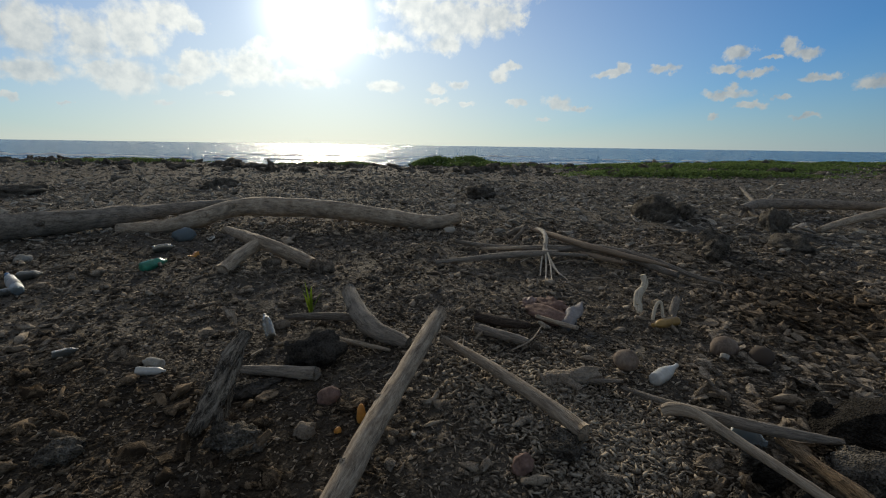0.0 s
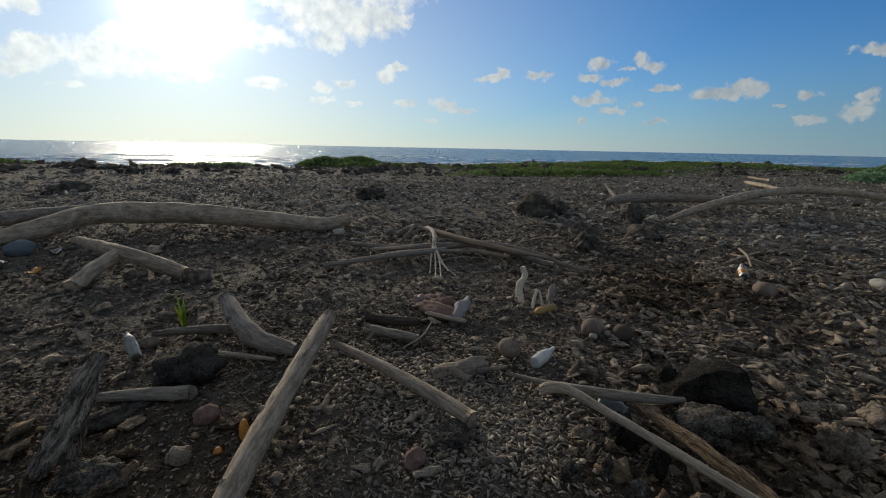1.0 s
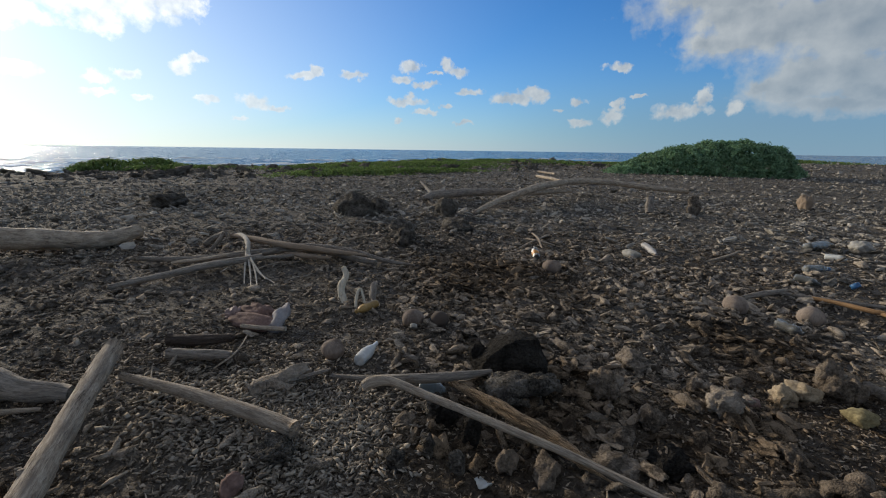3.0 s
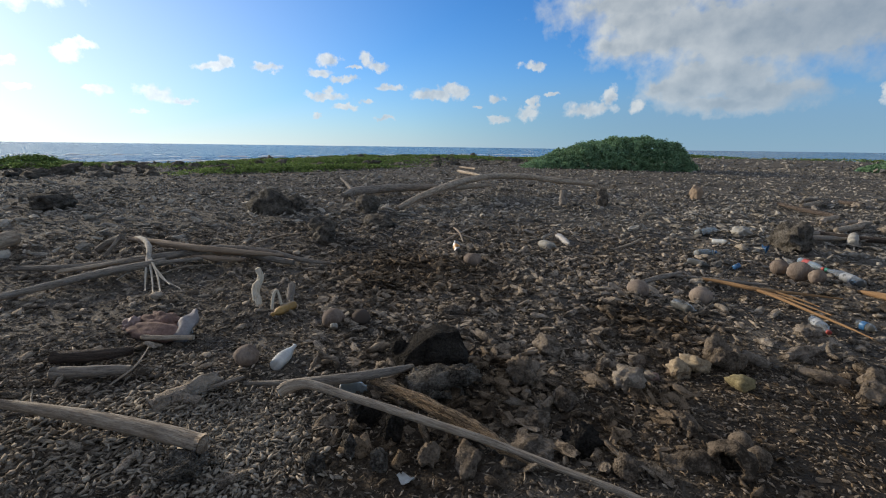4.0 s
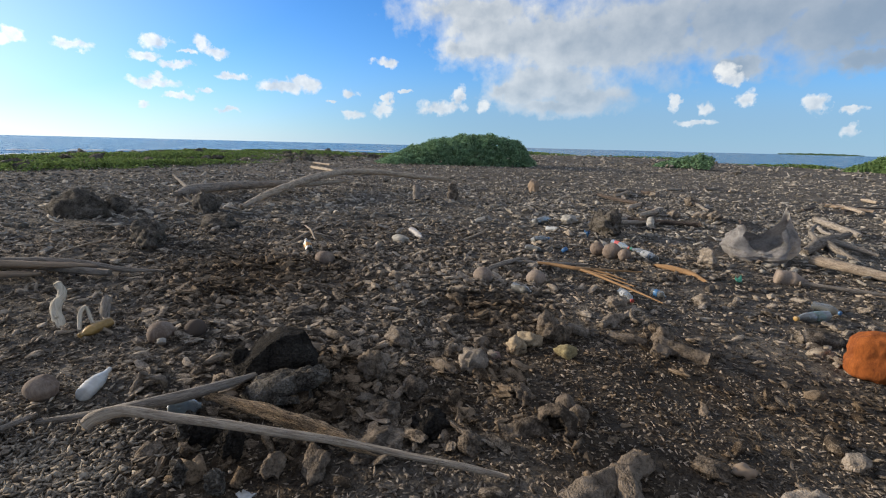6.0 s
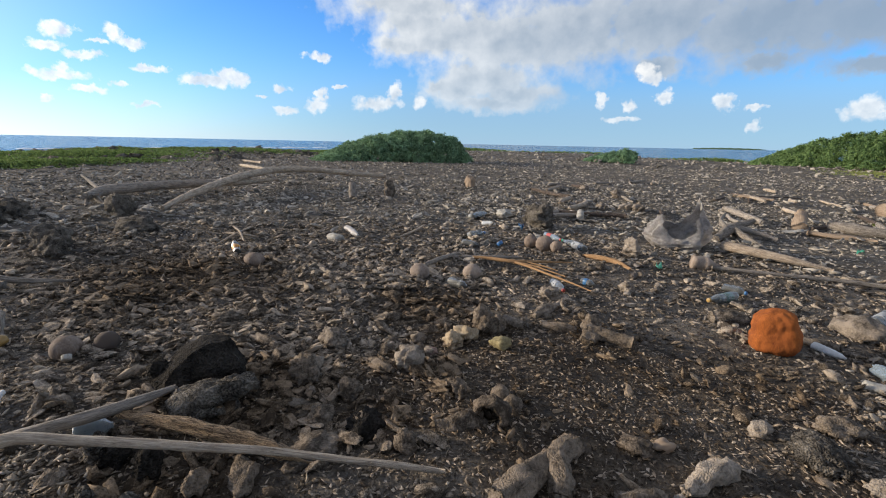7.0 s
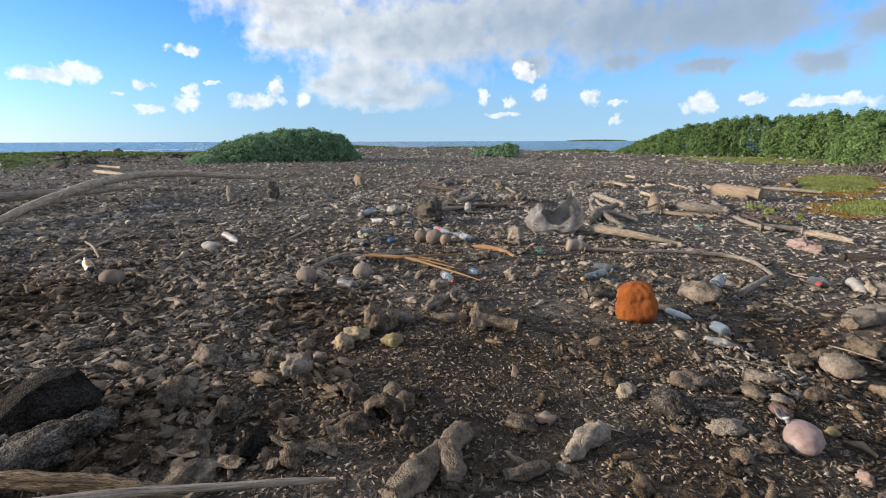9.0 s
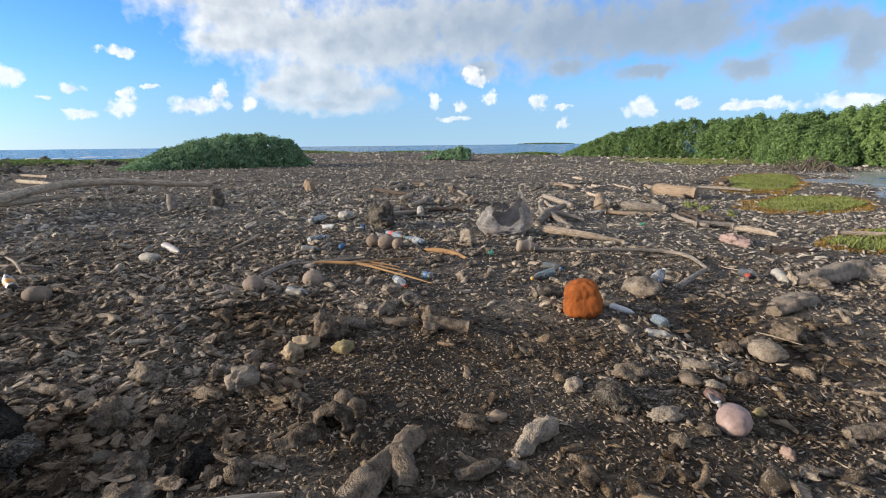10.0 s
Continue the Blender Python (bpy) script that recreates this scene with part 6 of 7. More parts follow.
def bottle(label, base, neck, wide, mat, cap=None, band=None, dent=0.25, name="bottle", slope=0.35):
    """A lying bottle from the middle of its base to its mouth, with ridges, cap and label."""
    SEED[0] += 1
    a, b = Vector(base), Vector(neck)
    if (b - a).length < 0.12:
        b = a + (b - a).normalized() * 0.12
    ln, r = (b - a).length, wide / 2
    a.z, b.z = gz(a.x, a.y) + r * 0.8, max(b.z, gz(b.x, b.y) + r * 0.55)
    d = (b - a).normalized()
    thing = empty(name, Matrix.Translation(a) @ d.to_track_quat("X", "Z").to_matrix().to_4x4())
    bm = bmesh.new()
    prof = [(0.0, r * 0.6), (ln * 0.02, r * 0.92)]
    for i in range(9):
        t = 0.06 + (1 - slope - 0.12) * i / 8
        prof.append((ln * t, r * (1.0 if i % 2 else 0.94)))
    for t, k in ((0.95 - slope, 0.98), (1 - slope * 0.8, 0.86), (1 - slope * 0.55, 0.62), (1 - slope * 0.38, 0.40), (1 - slope * 0.28, 0.33), (0.93, 0.32), (0.96, 0.32)):
        prof.append((ln * t, r * k))
    revolve(bm, prof, dent=dent, seed=SEED[0])
    part("body", bm, mat, thing)
    if cap:
        bm = bmesh.new()
        revolve(bm, [(ln * 0.925, r * 0.40), (ln * 0.93, r * 0.43), (ln * 0.995, r * 0.43), (ln, r * 0.38)], sides=18)
        part("cap", bm, cap, thing)
    if band:
        bm = bmesh.new()
        revolve(bm, [(ln * 0.22, r * 1.01), (ln * 0.23, r * 1.03), (ln * 0.47, r * 1.03), (ln * 0.48, r * 1.01)], sides=18, dent=dent * 0.9, seed=SEED[0])
        part("paper_label", bm, band, thing)
    return tagged(thing, label, "bottle")


def chip(label, x, y, w, d, h, mat, name="plastic_fragment", turn=0.0, category="litter", up=0.3):
    """A bent shard of plastic with real thickness."""
    SEED[0] += 1
    bm = bmesh.new()
    bmesh.ops.create_grid(bm, x_segments=6, y_segments=4, size=0.5)
    for v in bm.verts:
        k = 1 - 0.5 * (v.co.x * 2) ** 2 * 0.5
        v.co = Vector((v.co.x * w, v.co.y * d * k, h * (noise.noise(Vector((v.co.x * 2.2, v.co.y * 2.2, SEED[0] * 1.7))) + 0.6 * (v.co.x ** 2) * 2)))
    bmesh.ops.solidify(bm, geom=bm.faces[:], thickness=0.006)
    ob = part(name, bm, mat)
    ob.matrix_world = pose(x, y, gz(x, y) + h * up + 0.02, 8, -6, turn)
    return tagged(ob, label, category)


def cap_thing(label, x, y, r, mat, turn=0.0):
    bm = bmesh.new()
    revolve(bm, [(0, r * 0.9), (0.004, r), (r * 1.1, r), (r * 1.2, r * 0.85)], sides=18)
    ob = part("lost_cap", bm, mat)
    ob.matrix_world = pose(x, y, gz(x, y) + r * 0.9, 0, -50, turn)
    return tagged(ob, label, "bottle cap")


def coconut(label, x, y, w, turn=0.0):
    """An old coconut with a dark eye hole and seams."""
    SEED[0] += 1
    bm = lump((w / 2, w / 2 * 0.92, w / 2 * 0.95), SEED[0], 4, 0.06, 1.0)
    for v in bm.verts:
        d = v.co.normalized()
        a = math.atan2(d.y, d.z)
        v.co *= 1 - 0.03 * abs(math.cos(1.5 * a)) ** 8
        e = (d - Vector((0.72, -0.55, 0.42)).normalized()).length
        if e < 0.34:
            v.co *= 0.80 + 0.2 * (e / 0.34) ** 2
    ob = part("coconut", bm, M_COCO)
    ob.matrix_world = pose(x, y, gz(x, y) + w * 0.40, 0, 0, turn)
    return tagged(ob, label, "coconut")


coconut("old round tan coconut with a hollow eye", 2.176, 2.136, 0.16, -78)
bottle("white opaque plastic bottle tapering to its neck", (2.193, 1.912, 0.13), (2.478, 2, 0.136), 0.089, M_WHITEP, dent=0.12, slope=0.6)
bottle("dirty yellow plastic bottle lying on rubble", (3.092, 2.544, 0.15), (2.84, 2.558, 0.147), 0.079, M_YELLOW, M_YELLOW, dent=0.15)
bottle("scuffed clear bottle with an orange label", (5.60, 2.06, 0.175), (5.80, 2.18, 0.26), 0.09, M_CLEAR, M_CLEAR, M_ORANGE)
stone("white foam block with worn corners", 6.55, 1.108, 0.262, 0.131, 0.123, M_FOAM, "foam_block", 60, 0.16, 1.2, 0.15, "foam block")
bottle("grey crumpled bottle beside the foam block", (7.186, 1.077, 0.168), (6.838, 0.837, 0.147), 0.096, M_SHEET)
bottle("clear bluish crumpled bottle under the branches", (2.144, 1.381, 0.123), (2.234, 1.247, 0.11), 0.105, M_CLEARBLUE, dent=0.5)
cap_thing("mint green plastic cap on the rubble", 2.851, 1.955, 0.028, M_FOAM, 30)
chip("pale plastic shard standing in the stones", 1.715, 0.715, 0.07, 0.06, 0.03, M_WHITEP, turn=80)
# the heap of faded wrappings
stone("long red-brown rotten bundle", 2.21, 3.06, 0.50, 0.17, 0.14, M_RUST, "wrapped_lump", -80, 0.16, 1.2, 0.2, "litter")
stone("pink crumpled plastic bundle", 2.33, 3.13, 0.36, 0.15, 0.17, M_RUST, "wrapped_lump", -82, 0.25, 1.8, 0.15, "litter")
stone("dull pink bag lying on the rubble", 2.22, 3.331, 0.162, 0.122, 0.105, M_PINK, "bag", 10, 0.25, 1.8, 0.2, "litter")
bottle("lilac crushed plastic bottle leaning on the heap", (2.208, 2.819, 0.167), (2.521, 3.014, 0.226), 0.107, M_PURPLE, dent=0.6)
chip("orange plastic scrap on the heap", 2.372, 3.242, 0.05, 0.04, 0.08, M_ORANGE, turn=10)
cap_thing("pale green round lid beside the heap", 2.324, 2.872, 0.035, M_CLEAR, 200)
driftwood("tan broken stick in front of the heap", [(2.088, 3.04, 0.152, 0.017), (2.161, 2.877, 0.148, 0.019), (2.251, 2.721, 0.145, 0.017)], M_WOOD)
driftwood("dark grey log on the shingle", [(1.623, 3.203, 0.161, 0.037), (1.755, 2.976, 0.166, 0.041), (1.917, 2.875, 0.155, 0.025)], M_DARKWOOD)
driftwood("grey cracked log on the shingle", [(1.511, 2.982, 0.153, 0.037), (1.632, 2.765, 0.158, 0.035), (1.749, 2.636, 0.146, 0.026)], M_GREYWOOD)
# palm fibre hanging from the root
fibre_at = Vector((3.449, 4.949, 0.186))
fibre = empty("palm_fibre", Matrix.Translation(fibre_at))
for pts in ([(3.603, 5.472, 0.379, 0.022), (3.553, 5.186, 0.413, 0.028), (3.419, 4.879, 0.384, 0.03), (3.259, 4.661, 0.307, 0.023), (3.082, 4.459, 0.211, 0.014)],
            [(3.286, 4.702, 0.339, 0.017), (3.02, 4.362, 0.238, 0.011), (2.773, 4.017, 0.166, 0.005)],
            [(3.243, 4.625, 0.326, 0.017), (2.988, 4.225, 0.234, 0.01), (2.765, 3.9, 0.163, 0.005)],
            [(3.22, 4.575, 0.325, 0.017), (3.024, 4.2, 0.244, 0.011), (2.804, 3.852, 0.162, 0.005)],
            [(3.162, 4.479, 0.302, 0.014), (2.995, 4.089, 0.22, 0.01), (2.963, 3.798, 0.163, 0.005)],
            [(3.148, 4.506, 0.303, 0.011), (3.073, 4.535, 0.272, 0.008), (2.829, 4.52, 0.19, 0.005)],
            [(3.199, 4.555, 0.314, 0.011), (3.074, 4.293, 0.287, 0.008), (2.954, 3.931, 0.186, 0.005)]):
    bm = bmesh.new()
    tube(bm, shifted(pts, fibre_at), sides=6, per=4, rough=0.15, seed=3)
    part("strand", bm, M_FIBRE, fibre)
tagged(fibre, "pale frayed dry palm fibre hanging over a root", "palm fibre")

# litter at the far left of the walk
bottle("green plastic bottle lying on dark shingle", (-1.121, 5.578, 0.204), (-0.913, 5.811, 0.212), 0.112, M_TEAL, dent=0.3)
stone("blue plastic container in front of the log", -0.892, 7.139, 0.294, 0.201, 0.201, M_CLEARBLUE, "container", 0, 0.15, 1.4, 0.15, "litter")
bottle("clear bottle beside the blue container", (-1.165, 6.516, 0.217), (-0.914, 6.554, 0.22), 0.094, M_CLEAR)
chip("orange plastic scrap on the shingle", -0.677, 6.053, 0.12, 0.07, 0.05, M_ORANGE, turn=20)
chip("white plastic chip near the forked branch", -0.541, 6.875, 0.10, 0.07, 0.05, M_WHITEP, turn=50)
bottle("clear scuffed bottle on its side", (-2.183, 5.659, 0.184), (-1.984, 5.707, 0.187), 0.098, M_CLEAR)
bottle("bluish clear bottle with a blue cap", (-2.002, 5.168, 0.182), (-2.242, 5.621, 0.222), 0.099, M_CLEARBLUE, M_BLUE, M_LABEL)
bottle("clear bottle lying low in the rubble", (-2.188, 5.168, 0.16), (-2.032, 5.175, 0.162), 0.072, M_CLEAR)
stone("white foam lump on the shingle", -2.386, 6.395, 0.175, 0.125, 0.113, M_FOAM, "foam_block", 0, 0.2, 1.4, 0.2, "foam block")
bottle("clear ribbed bottle lying on dark shingle", (-1.263, 3.53, 0.124), (-1.126, 3.58, 0.127), 0.053, M_CLEAR)
bottle("white plastic bottle flat on the stones", (-0.722, 3.095, 0.118), (-0.552, 3.074, 0.12), 0.056, M_WHITEP)
bottle("short tan bottle behind a white one", (-0.593, 3.15, 0.121), (-0.713, 3.253, 0.133), 0.069, M_FOAM)
bottle("yellowed clear bottle leaning upright against a rock", (0.063, 3.356, 0.146), (0.027, 3.58, 0.252), 0.074, M_CLEAR)
stone("smooth oval pale stone beside a bottle", 0.147, 3.636, 0.141, 0.106, 0.088, M_STONE, "stone", 0, 0.08, 1.2, 0.1)
stone("bright orange plastic float under the pole", 0.449, 2.166, 0.05, 0.05, 0.12, M_ORANGE, "float", 0, 0.12, 1.2, 0.1, "litter")
stone("small orange plastic scrap on dark stones", 0.322, 2.135, 0.035, 0.03, 0.04, M_ORANGE, "plastic_scrap", 0, 0.2, 1.2, 0.1, "litter")
stone("square pale foam piece behind the forked branch", 0.162, 5.352, 0.213, 0.138, 0.1, M_STONE, "foam_block", 0, 0.15, 1.2, 0.2, "foam block")
stone("grey stone at the tip of the forked branch", 0.663, 4.991, 0.244, 0.183, 0.183, M_STONE, "stone", 0, 0.25, 1.4, 0.2)
driftwood("short upright pale twig", [(-0.186, 3.771, 0.115, 0.013), (-0.186, 3.797, 0.176, 0.011), (-0.191, 3.814, 0.226, 0.009)], M_WOOD)

# the litter round the palm stalk
cap_thing("bright blue bottle cap", 6.614, -1.207, 0.045, M_BLUE, 60)
chip("blue plastic piece on the stones", 7.962, -1.714, 0.10, 0.06, 0.12, M_BLUE, turn=30)
coconut("brown coconut in a group by the palm stalk", 6.895, -1.68, 0.205, 40)
coconut("reddish brown coconut in a group by the palm stalk", 6.69, -1.839, 0.253, 90)
coconut("small grey-brown coconut in a group", 6.546, -1.974, 0.184, 150)
bottle("clear greenish bottle with worn label", (6.567, -2.395, 0.053), (7.163, -2.216, 0.077), 0.108, M_CLEAR, M_TEAL, M_LABEL)
bottle("bottle with a faded red and blue wrapper", (7.66, -2.069, 0.089), (7.155, -2.201, 0.078), 0.103, M_CLEARBLUE, M_RED, M_RED)
stone("white foam lump in a heap of bottles", 9.474, -1.63, 0.347, 0.265, 0.184, M_FOAM, "foam_block", 0, 0.2, 1.4, 0.15, "foam block")
bottle("clear bottle in a heap of litter", (8.823, -0.921, 0.13), (9.461, -1.287, 0.137), 0.133, M_CLEAR)
bottle("pale bottle in a heap of litter", (8.294, -1.087, 0.118), (8.187, -1.32, 0.119), 0.093, M_WHITEP)
bottle("dull clear bottle near a dark stump", (7.186, -0.795, 0.112), (7.436, -1.052, 0.118), 0.107, M_CLEAR, M_BLUE)
bottle("clear bottle pointing at the palm stalk", (6.652, -0.657, 0.11), (6.561, -0.901, 0.101), 0.091, M_CLEAR)
stone("dark rotten stump end", 8.365, -2.135, 0.562, 0.439, 0.474, M_GREYROCK, "stump", 0, 0.3, 1.9, 0.2, "stump")
bottle("white bottle standing in the stones", (9.404, -3.152, 0.028), (9.775, -3.254, 0.19), 0.149, M_FOAM)
bottle("clear dented bottle under the palm stalk", (4.831, -0.437, 0.092), (4.699, -0.632, 0.074), 0.094, M_CLEAR, dent=0.5)
bottle("clear bottle with a red cap", (5.045, -1.575, 0.059), (4.713, -1.606, 0.043), 0.089, M_CLEAR, M_RED, M_LABEL)
bottle("clear bottle with a blue label", (5.093, -1.903, 0.049), (4.957, -2, 0.034), 0.079, M_CLEAR, None, M_BLUE)
stone("pale flared root stump", 6.554, -3.027, 0.296, 0.231, 0.257, M_PALE, "stump", 0, 0.35, 1.3, 0.15, "stump")
# a coconut-like ball on a stick, with a bottle shape standing in for it
bottle("faded beige round ball, built as a round-shouldered bottle", (6.038, -3.606, 0.027), (5.951, -3.937, -0.005), 0.196, M_COCO, slope=0.5)
chip("teal plastic fragment on the shingle", 5.812, -3.09, 0.16, 0.08, 0.07, M_TEAL, turn=-20)
chip("small teal plastic fragment", 7.428, -7.098, 0.10, 0.05, 0.08, M_TEAL, turn=10)

# the crumpled bag, gaping upwards
bm = bmesh.new()
turns, levels = 64, 22
rows = []
for i in range(levels):
    v = i / (levels - 1)
    ring = []
    for k in range(turns):
        a = 2 * math.pi * k / turns
        c, s = math.cos(a), math.sin(a)
        # the rim is low in front, high at one side
        rim = 0.34 + 0.34 * max(0.0, math.cos(a - 0.35)) ** 3 + 0.15 * max(0.0, math.cos(a - 2.9)) ** 4 - 0.17 * max(0.0, -s) ** 2 + 0.14 * max(0.0, math.cos(a - 0.7)) ** 30
        q = Vector((c * 1.6, s * 1.6, v * 1.3))
        out = 0.80 + 0.45 * math.sin(math.pi * min(1.0, v * 0.62 + 0.12)) - 0.35 * v * v
        out *= 1 + 0.28 * noise.noise(q * 1.2) - 0.26 * abs(noise.noise(q * 2.6)) - 0.10 * abs(noise.noise(q * 5.5)) + 0.05 * noise.noise(q * 9)
        z = rim * v * (1 + 0.22 * noise.noise(Vector((c * 2.2, s * 2.2, 5.0)))) + 0.015 * noise.noise(q * 5)
        ring.append(bm.verts.new((c * 0.40 * out + 0.02 * v, s * 0.25 * out, max(0.0, z))))
    rows.append(ring)
for i in range(levels - 1):
    for k in range(turns):
        j = (k + 1) % turns
        bm.faces.new([rows[i][k], rows[i][j], rows[i + 1][j], rows[i + 1][k]])
bm.faces.new(rows[0][::-1])
bmesh.ops.solidify(bm, geom=bm.faces[:], thickness=0.004)
sheet = part("plastic_sack", bm, M_SHEET)
sheet.matrix_world = pose(7.266, -4.022, gz(7.266, -4.022) + 0.01, 0, 0, -112)
tagged(sheet, "crumpled grey-white plastic sack gaping on the shingle", "plastic sack")

# the orange husk and the bottles round it
SEED[0] += 1
bm = lump((0.160, 0.14, 0.178), 5, 5, 0.05, 1.2)
for v in bm.verts:
    d = v.co.normalized()
    square = 1 / max(0.2, (abs(d.x) ** 4 + abs(d.y) ** 4 + abs(d.z) ** 4) ** (1 / 4))
    v.co *= 0.38 + 0.62 * square
    taper = 1.04 - 0.16 * d.z
    v.co.x *= taper
    v.co.y *= taper
    waist = math.exp(-((d.z - 0.15 * d.x - 0.25) / 0.16) ** 2)
    v.co.x *= 1 - 0.07 * waist
    v.co.y *= 1 - 0.07 * waist
    v.co *= 1 + 0.035 * noise.noise(d * 4.0) - 0.02 * abs(noise.noise(d * 10)) + 0.008 * noise.noise(d * 30)
husk = part("orange_husk", bm, M_HUSK)
husk.matrix_world = pose(3.531, -2.921, gz(3.531, -2.921), 0, -8, -118)
husk.location.z += 0.15
tagged(husk, "large bright orange-brown fibrous husk lump on dark gravel", "husk")
bottle("crushed clear bottle with a yellow cap and green label", (4.813, -3.436, -0.004), (4.63, -3.043, -0.004), 0.104, M_CLEAR, M_YELLOW, M_CLEARGREEN)
bottle("clear bottle with a blue cap behind the husk", (5.103, -3.48, -0.002), (4.887, -3.602, -0.009), 0.097, M_CLEAR, M_BLUE)
bottle("clear bottle with white label on a boulder", (4.133, -4.293, 0), (4.294, -4.601, 0.033), 0.117, M_CLEAR, M_WHITEP, M_LABEL)
bottle("small dark-tinted clear bottle", (3.061, -3.422, -0.037), (3.266, -3.471, -0.036), 0.094, M_CLEARBLUE, dent=0.5)
bottle("grey frosted bottle lying flat", (2.961, -3.127, -0.03), (2.866, -3.325, -0.037), 0.07, M_FOAM)
bottle("white plastic tube beside the husk", (3.613, -3.304, -0.026), (3.38, -3.391, -0.032), 0.061, M_WHITEP, slope=0.25)
# the deflated pink ball
fx, fy = 1.787, -2.653
ball = empty("deflated_ball", pose(fx, fy, gz(fx, fy), 0, 0, -50))
part("skin", lump((0.115, 0.085, 0.072), 91, 4, 0.06, 1.2), M_PINK, ball).location.z = 0.05
bm = bmesh.new()
revolve(bm, [(0, 0.010), (0.02, 0.010), (0.022, 0.016), (0.03, 0.016)], sides=12)
part("valve", bm, M_WHITEP, ball).matrix_basis = pose(0.02, 0.072, 0.095, 0, -60, 60)
tagged(ball, "pale pink deflated rubber ball lying in gravel", "ball")
chip("bluish white plastic strip beside the deflated ball", 2, -2.761, 0.11, 0.05, 0.03, M_PURPLE, turn=-20)
stone("red-brown rotten lump behind the deflated ball", 2.056, -2.816, 0.128, 0.083, 0.071, M_RUST, "lump", 0, 0.2, 1.3, 0.2, "litter")
cap_thing("small red plastic bottle cap", 3.997, -5.566, 0.03, M_RED, 100)
bottle("clear bottle with a faded label near the red cap", (4.154, -5.617, -0.079), (3.941, -5.65, -0.083), 0.115, M_CLEAR)
bottle("grey plastic bottle lying towards the lagoon", (4.078, -6.127, -0.094), (3.712, -5.827, -0.1), 0.114, M_FOAM)
chip("long white board on the wrack", 9.159, -7.158, 0.55, 0.16, 0.05, M_FOAM, "board", -120, "board")
chip("red plastic piece on the wrack", 8.411, -6.266, 0.10, 0.07, 0.08, M_RED, turn=0)
stone("pink and white foam chunk on the rubble", 5.793, -7.492, 0.387, 0.264, 0.194, M_PINK, "foam_block", 0, 0.3, 1.5, 0.2, "foam block")
stone("pale pink foam chunk behind another", 5.539, -7.42, 0.255, 0.204, 0.136, M_PINK, "foam_block", 0, 0.3, 1.5, 0.2, "foam block")
stone("pale rounded coral boulder half buried", 3.633, -6.136, 0.324, 0.259, 0.194, M_STONE, "boulder", 0, 0.25, 1.4, 0.25, "coral")

# ---- the wrack of old timber towards the lagoon ----
rnd = random.Random(31)
for i in range(46):
    ang, dist = radians(rnd.uniform(104, 141)), rnd.uniform(8.5, 24)
    x, y = dist * math.sin(ang), dist * math.cos(ang)
    if float(pool(x, y)) > 0.05:
        continue
    ln, r, turn = rnd.uniform(0.5, 1.9), rnd.uniform(0.02, 0.075), radians(rnd.gauss(-35, 28))
    dx, dy = math.cos(turn) * ln / 2, math.sin(turn) * ln / 2
    pts = []
    for k in range(4):
        t = k / 3 * 2 - 1
        px, py = x + dx * t + rnd.uniform(-0.06, 0.06), y + dy * t + rnd.uniform(-0.06, 0.06)
        pts.append((px, py, gz(px, py) + r * 0.8 + 0.03, r * (1.0 - 0.3 * abs(t)) * rnd.uniform(0.8, 1.1)))
    tone = rnd.choice((M_GREYWOOD, M_GREYWOOD, M_WOOD, M_TANWOOD, M_DARKWOOD))
    word = {M_GREYWOOD: "grey weathered", M_WOOD: "bleached pale", M_TANWOOD: "dry brown", M_DARKWOOD: "dark rotten"}[tone]
    tagged(driftwood(word + " piece of timber washed up on the flat", pts, tone, sides=9), group="wrack timber")
# dark jagged rocks along the waterline
for i in range(90):
    u, w = -52 + i * 1.25 + rnd.uniform(-0.6, 0.6), rnd.uniform(-6.5, -2.5)
    x, y = 0.940 * u + 0.342 * (35 + w), -0.342 * u + 0.940 * (35 + w)
    if float(shore(x, y)) > 0.6:
        continue
    s = rnd.uniform(0.6, 1.5)
    tagged(stone("dark jagged limestone rock at the waterline", x, y, s, s * 0.8, rnd.uniform(0.12, 0.24), M_GREYROCK, "shore_rock", rnd.uniform(0, 180), 0.36, 2.0, 0.25, "rock", 2), group="shore rocks")
# a loose cluster of twigs by the capped bottle
for pts in ([(5.966, 2.474, 0.182, 0.012), (6.434, 2.448, 0.216, 0.017), (7.142, 2.485, 0.205, 0.014)],
            [(6.611, 2.672, 0.204, 0.013), (6.476, 2.374, 0.215, 0.017), (6.491, 2.147, 0.179, 0.013)],
            [(7.146, 2.776, 0.202, 0.014), (6.578, 2.434, 0.227, 0.017), (6.188, 2.223, 0.177, 0.012)],
            [(6.932, 0.267, 0.121, 0.012), (7.35, 0.039, 0.15, 0.018), (7.868, -0.094, 0.152, 0.014)],
            [(3.038, 4.311, 0.187, 0.006), (3.413, 4.345, 0.201, 0.01), (3.69, 4.182, 0.19, 0.007)],
            [(1.594, 2.596, 0.123, 0.006), (1.775, 2.632, 0.156, 0.006), (2.033, 2.872, 0.146, 0.004)],
            [(4.614, 4.615, 0.21, 0.007), (5.194, 4.602, 0.235, 0.012), (5.606, 4.41, 0.215, 0.008)]):
    driftwood("thin pale twig lying across the rubble", pts, M_WOOD, name="twig", category="twig", sides=6)
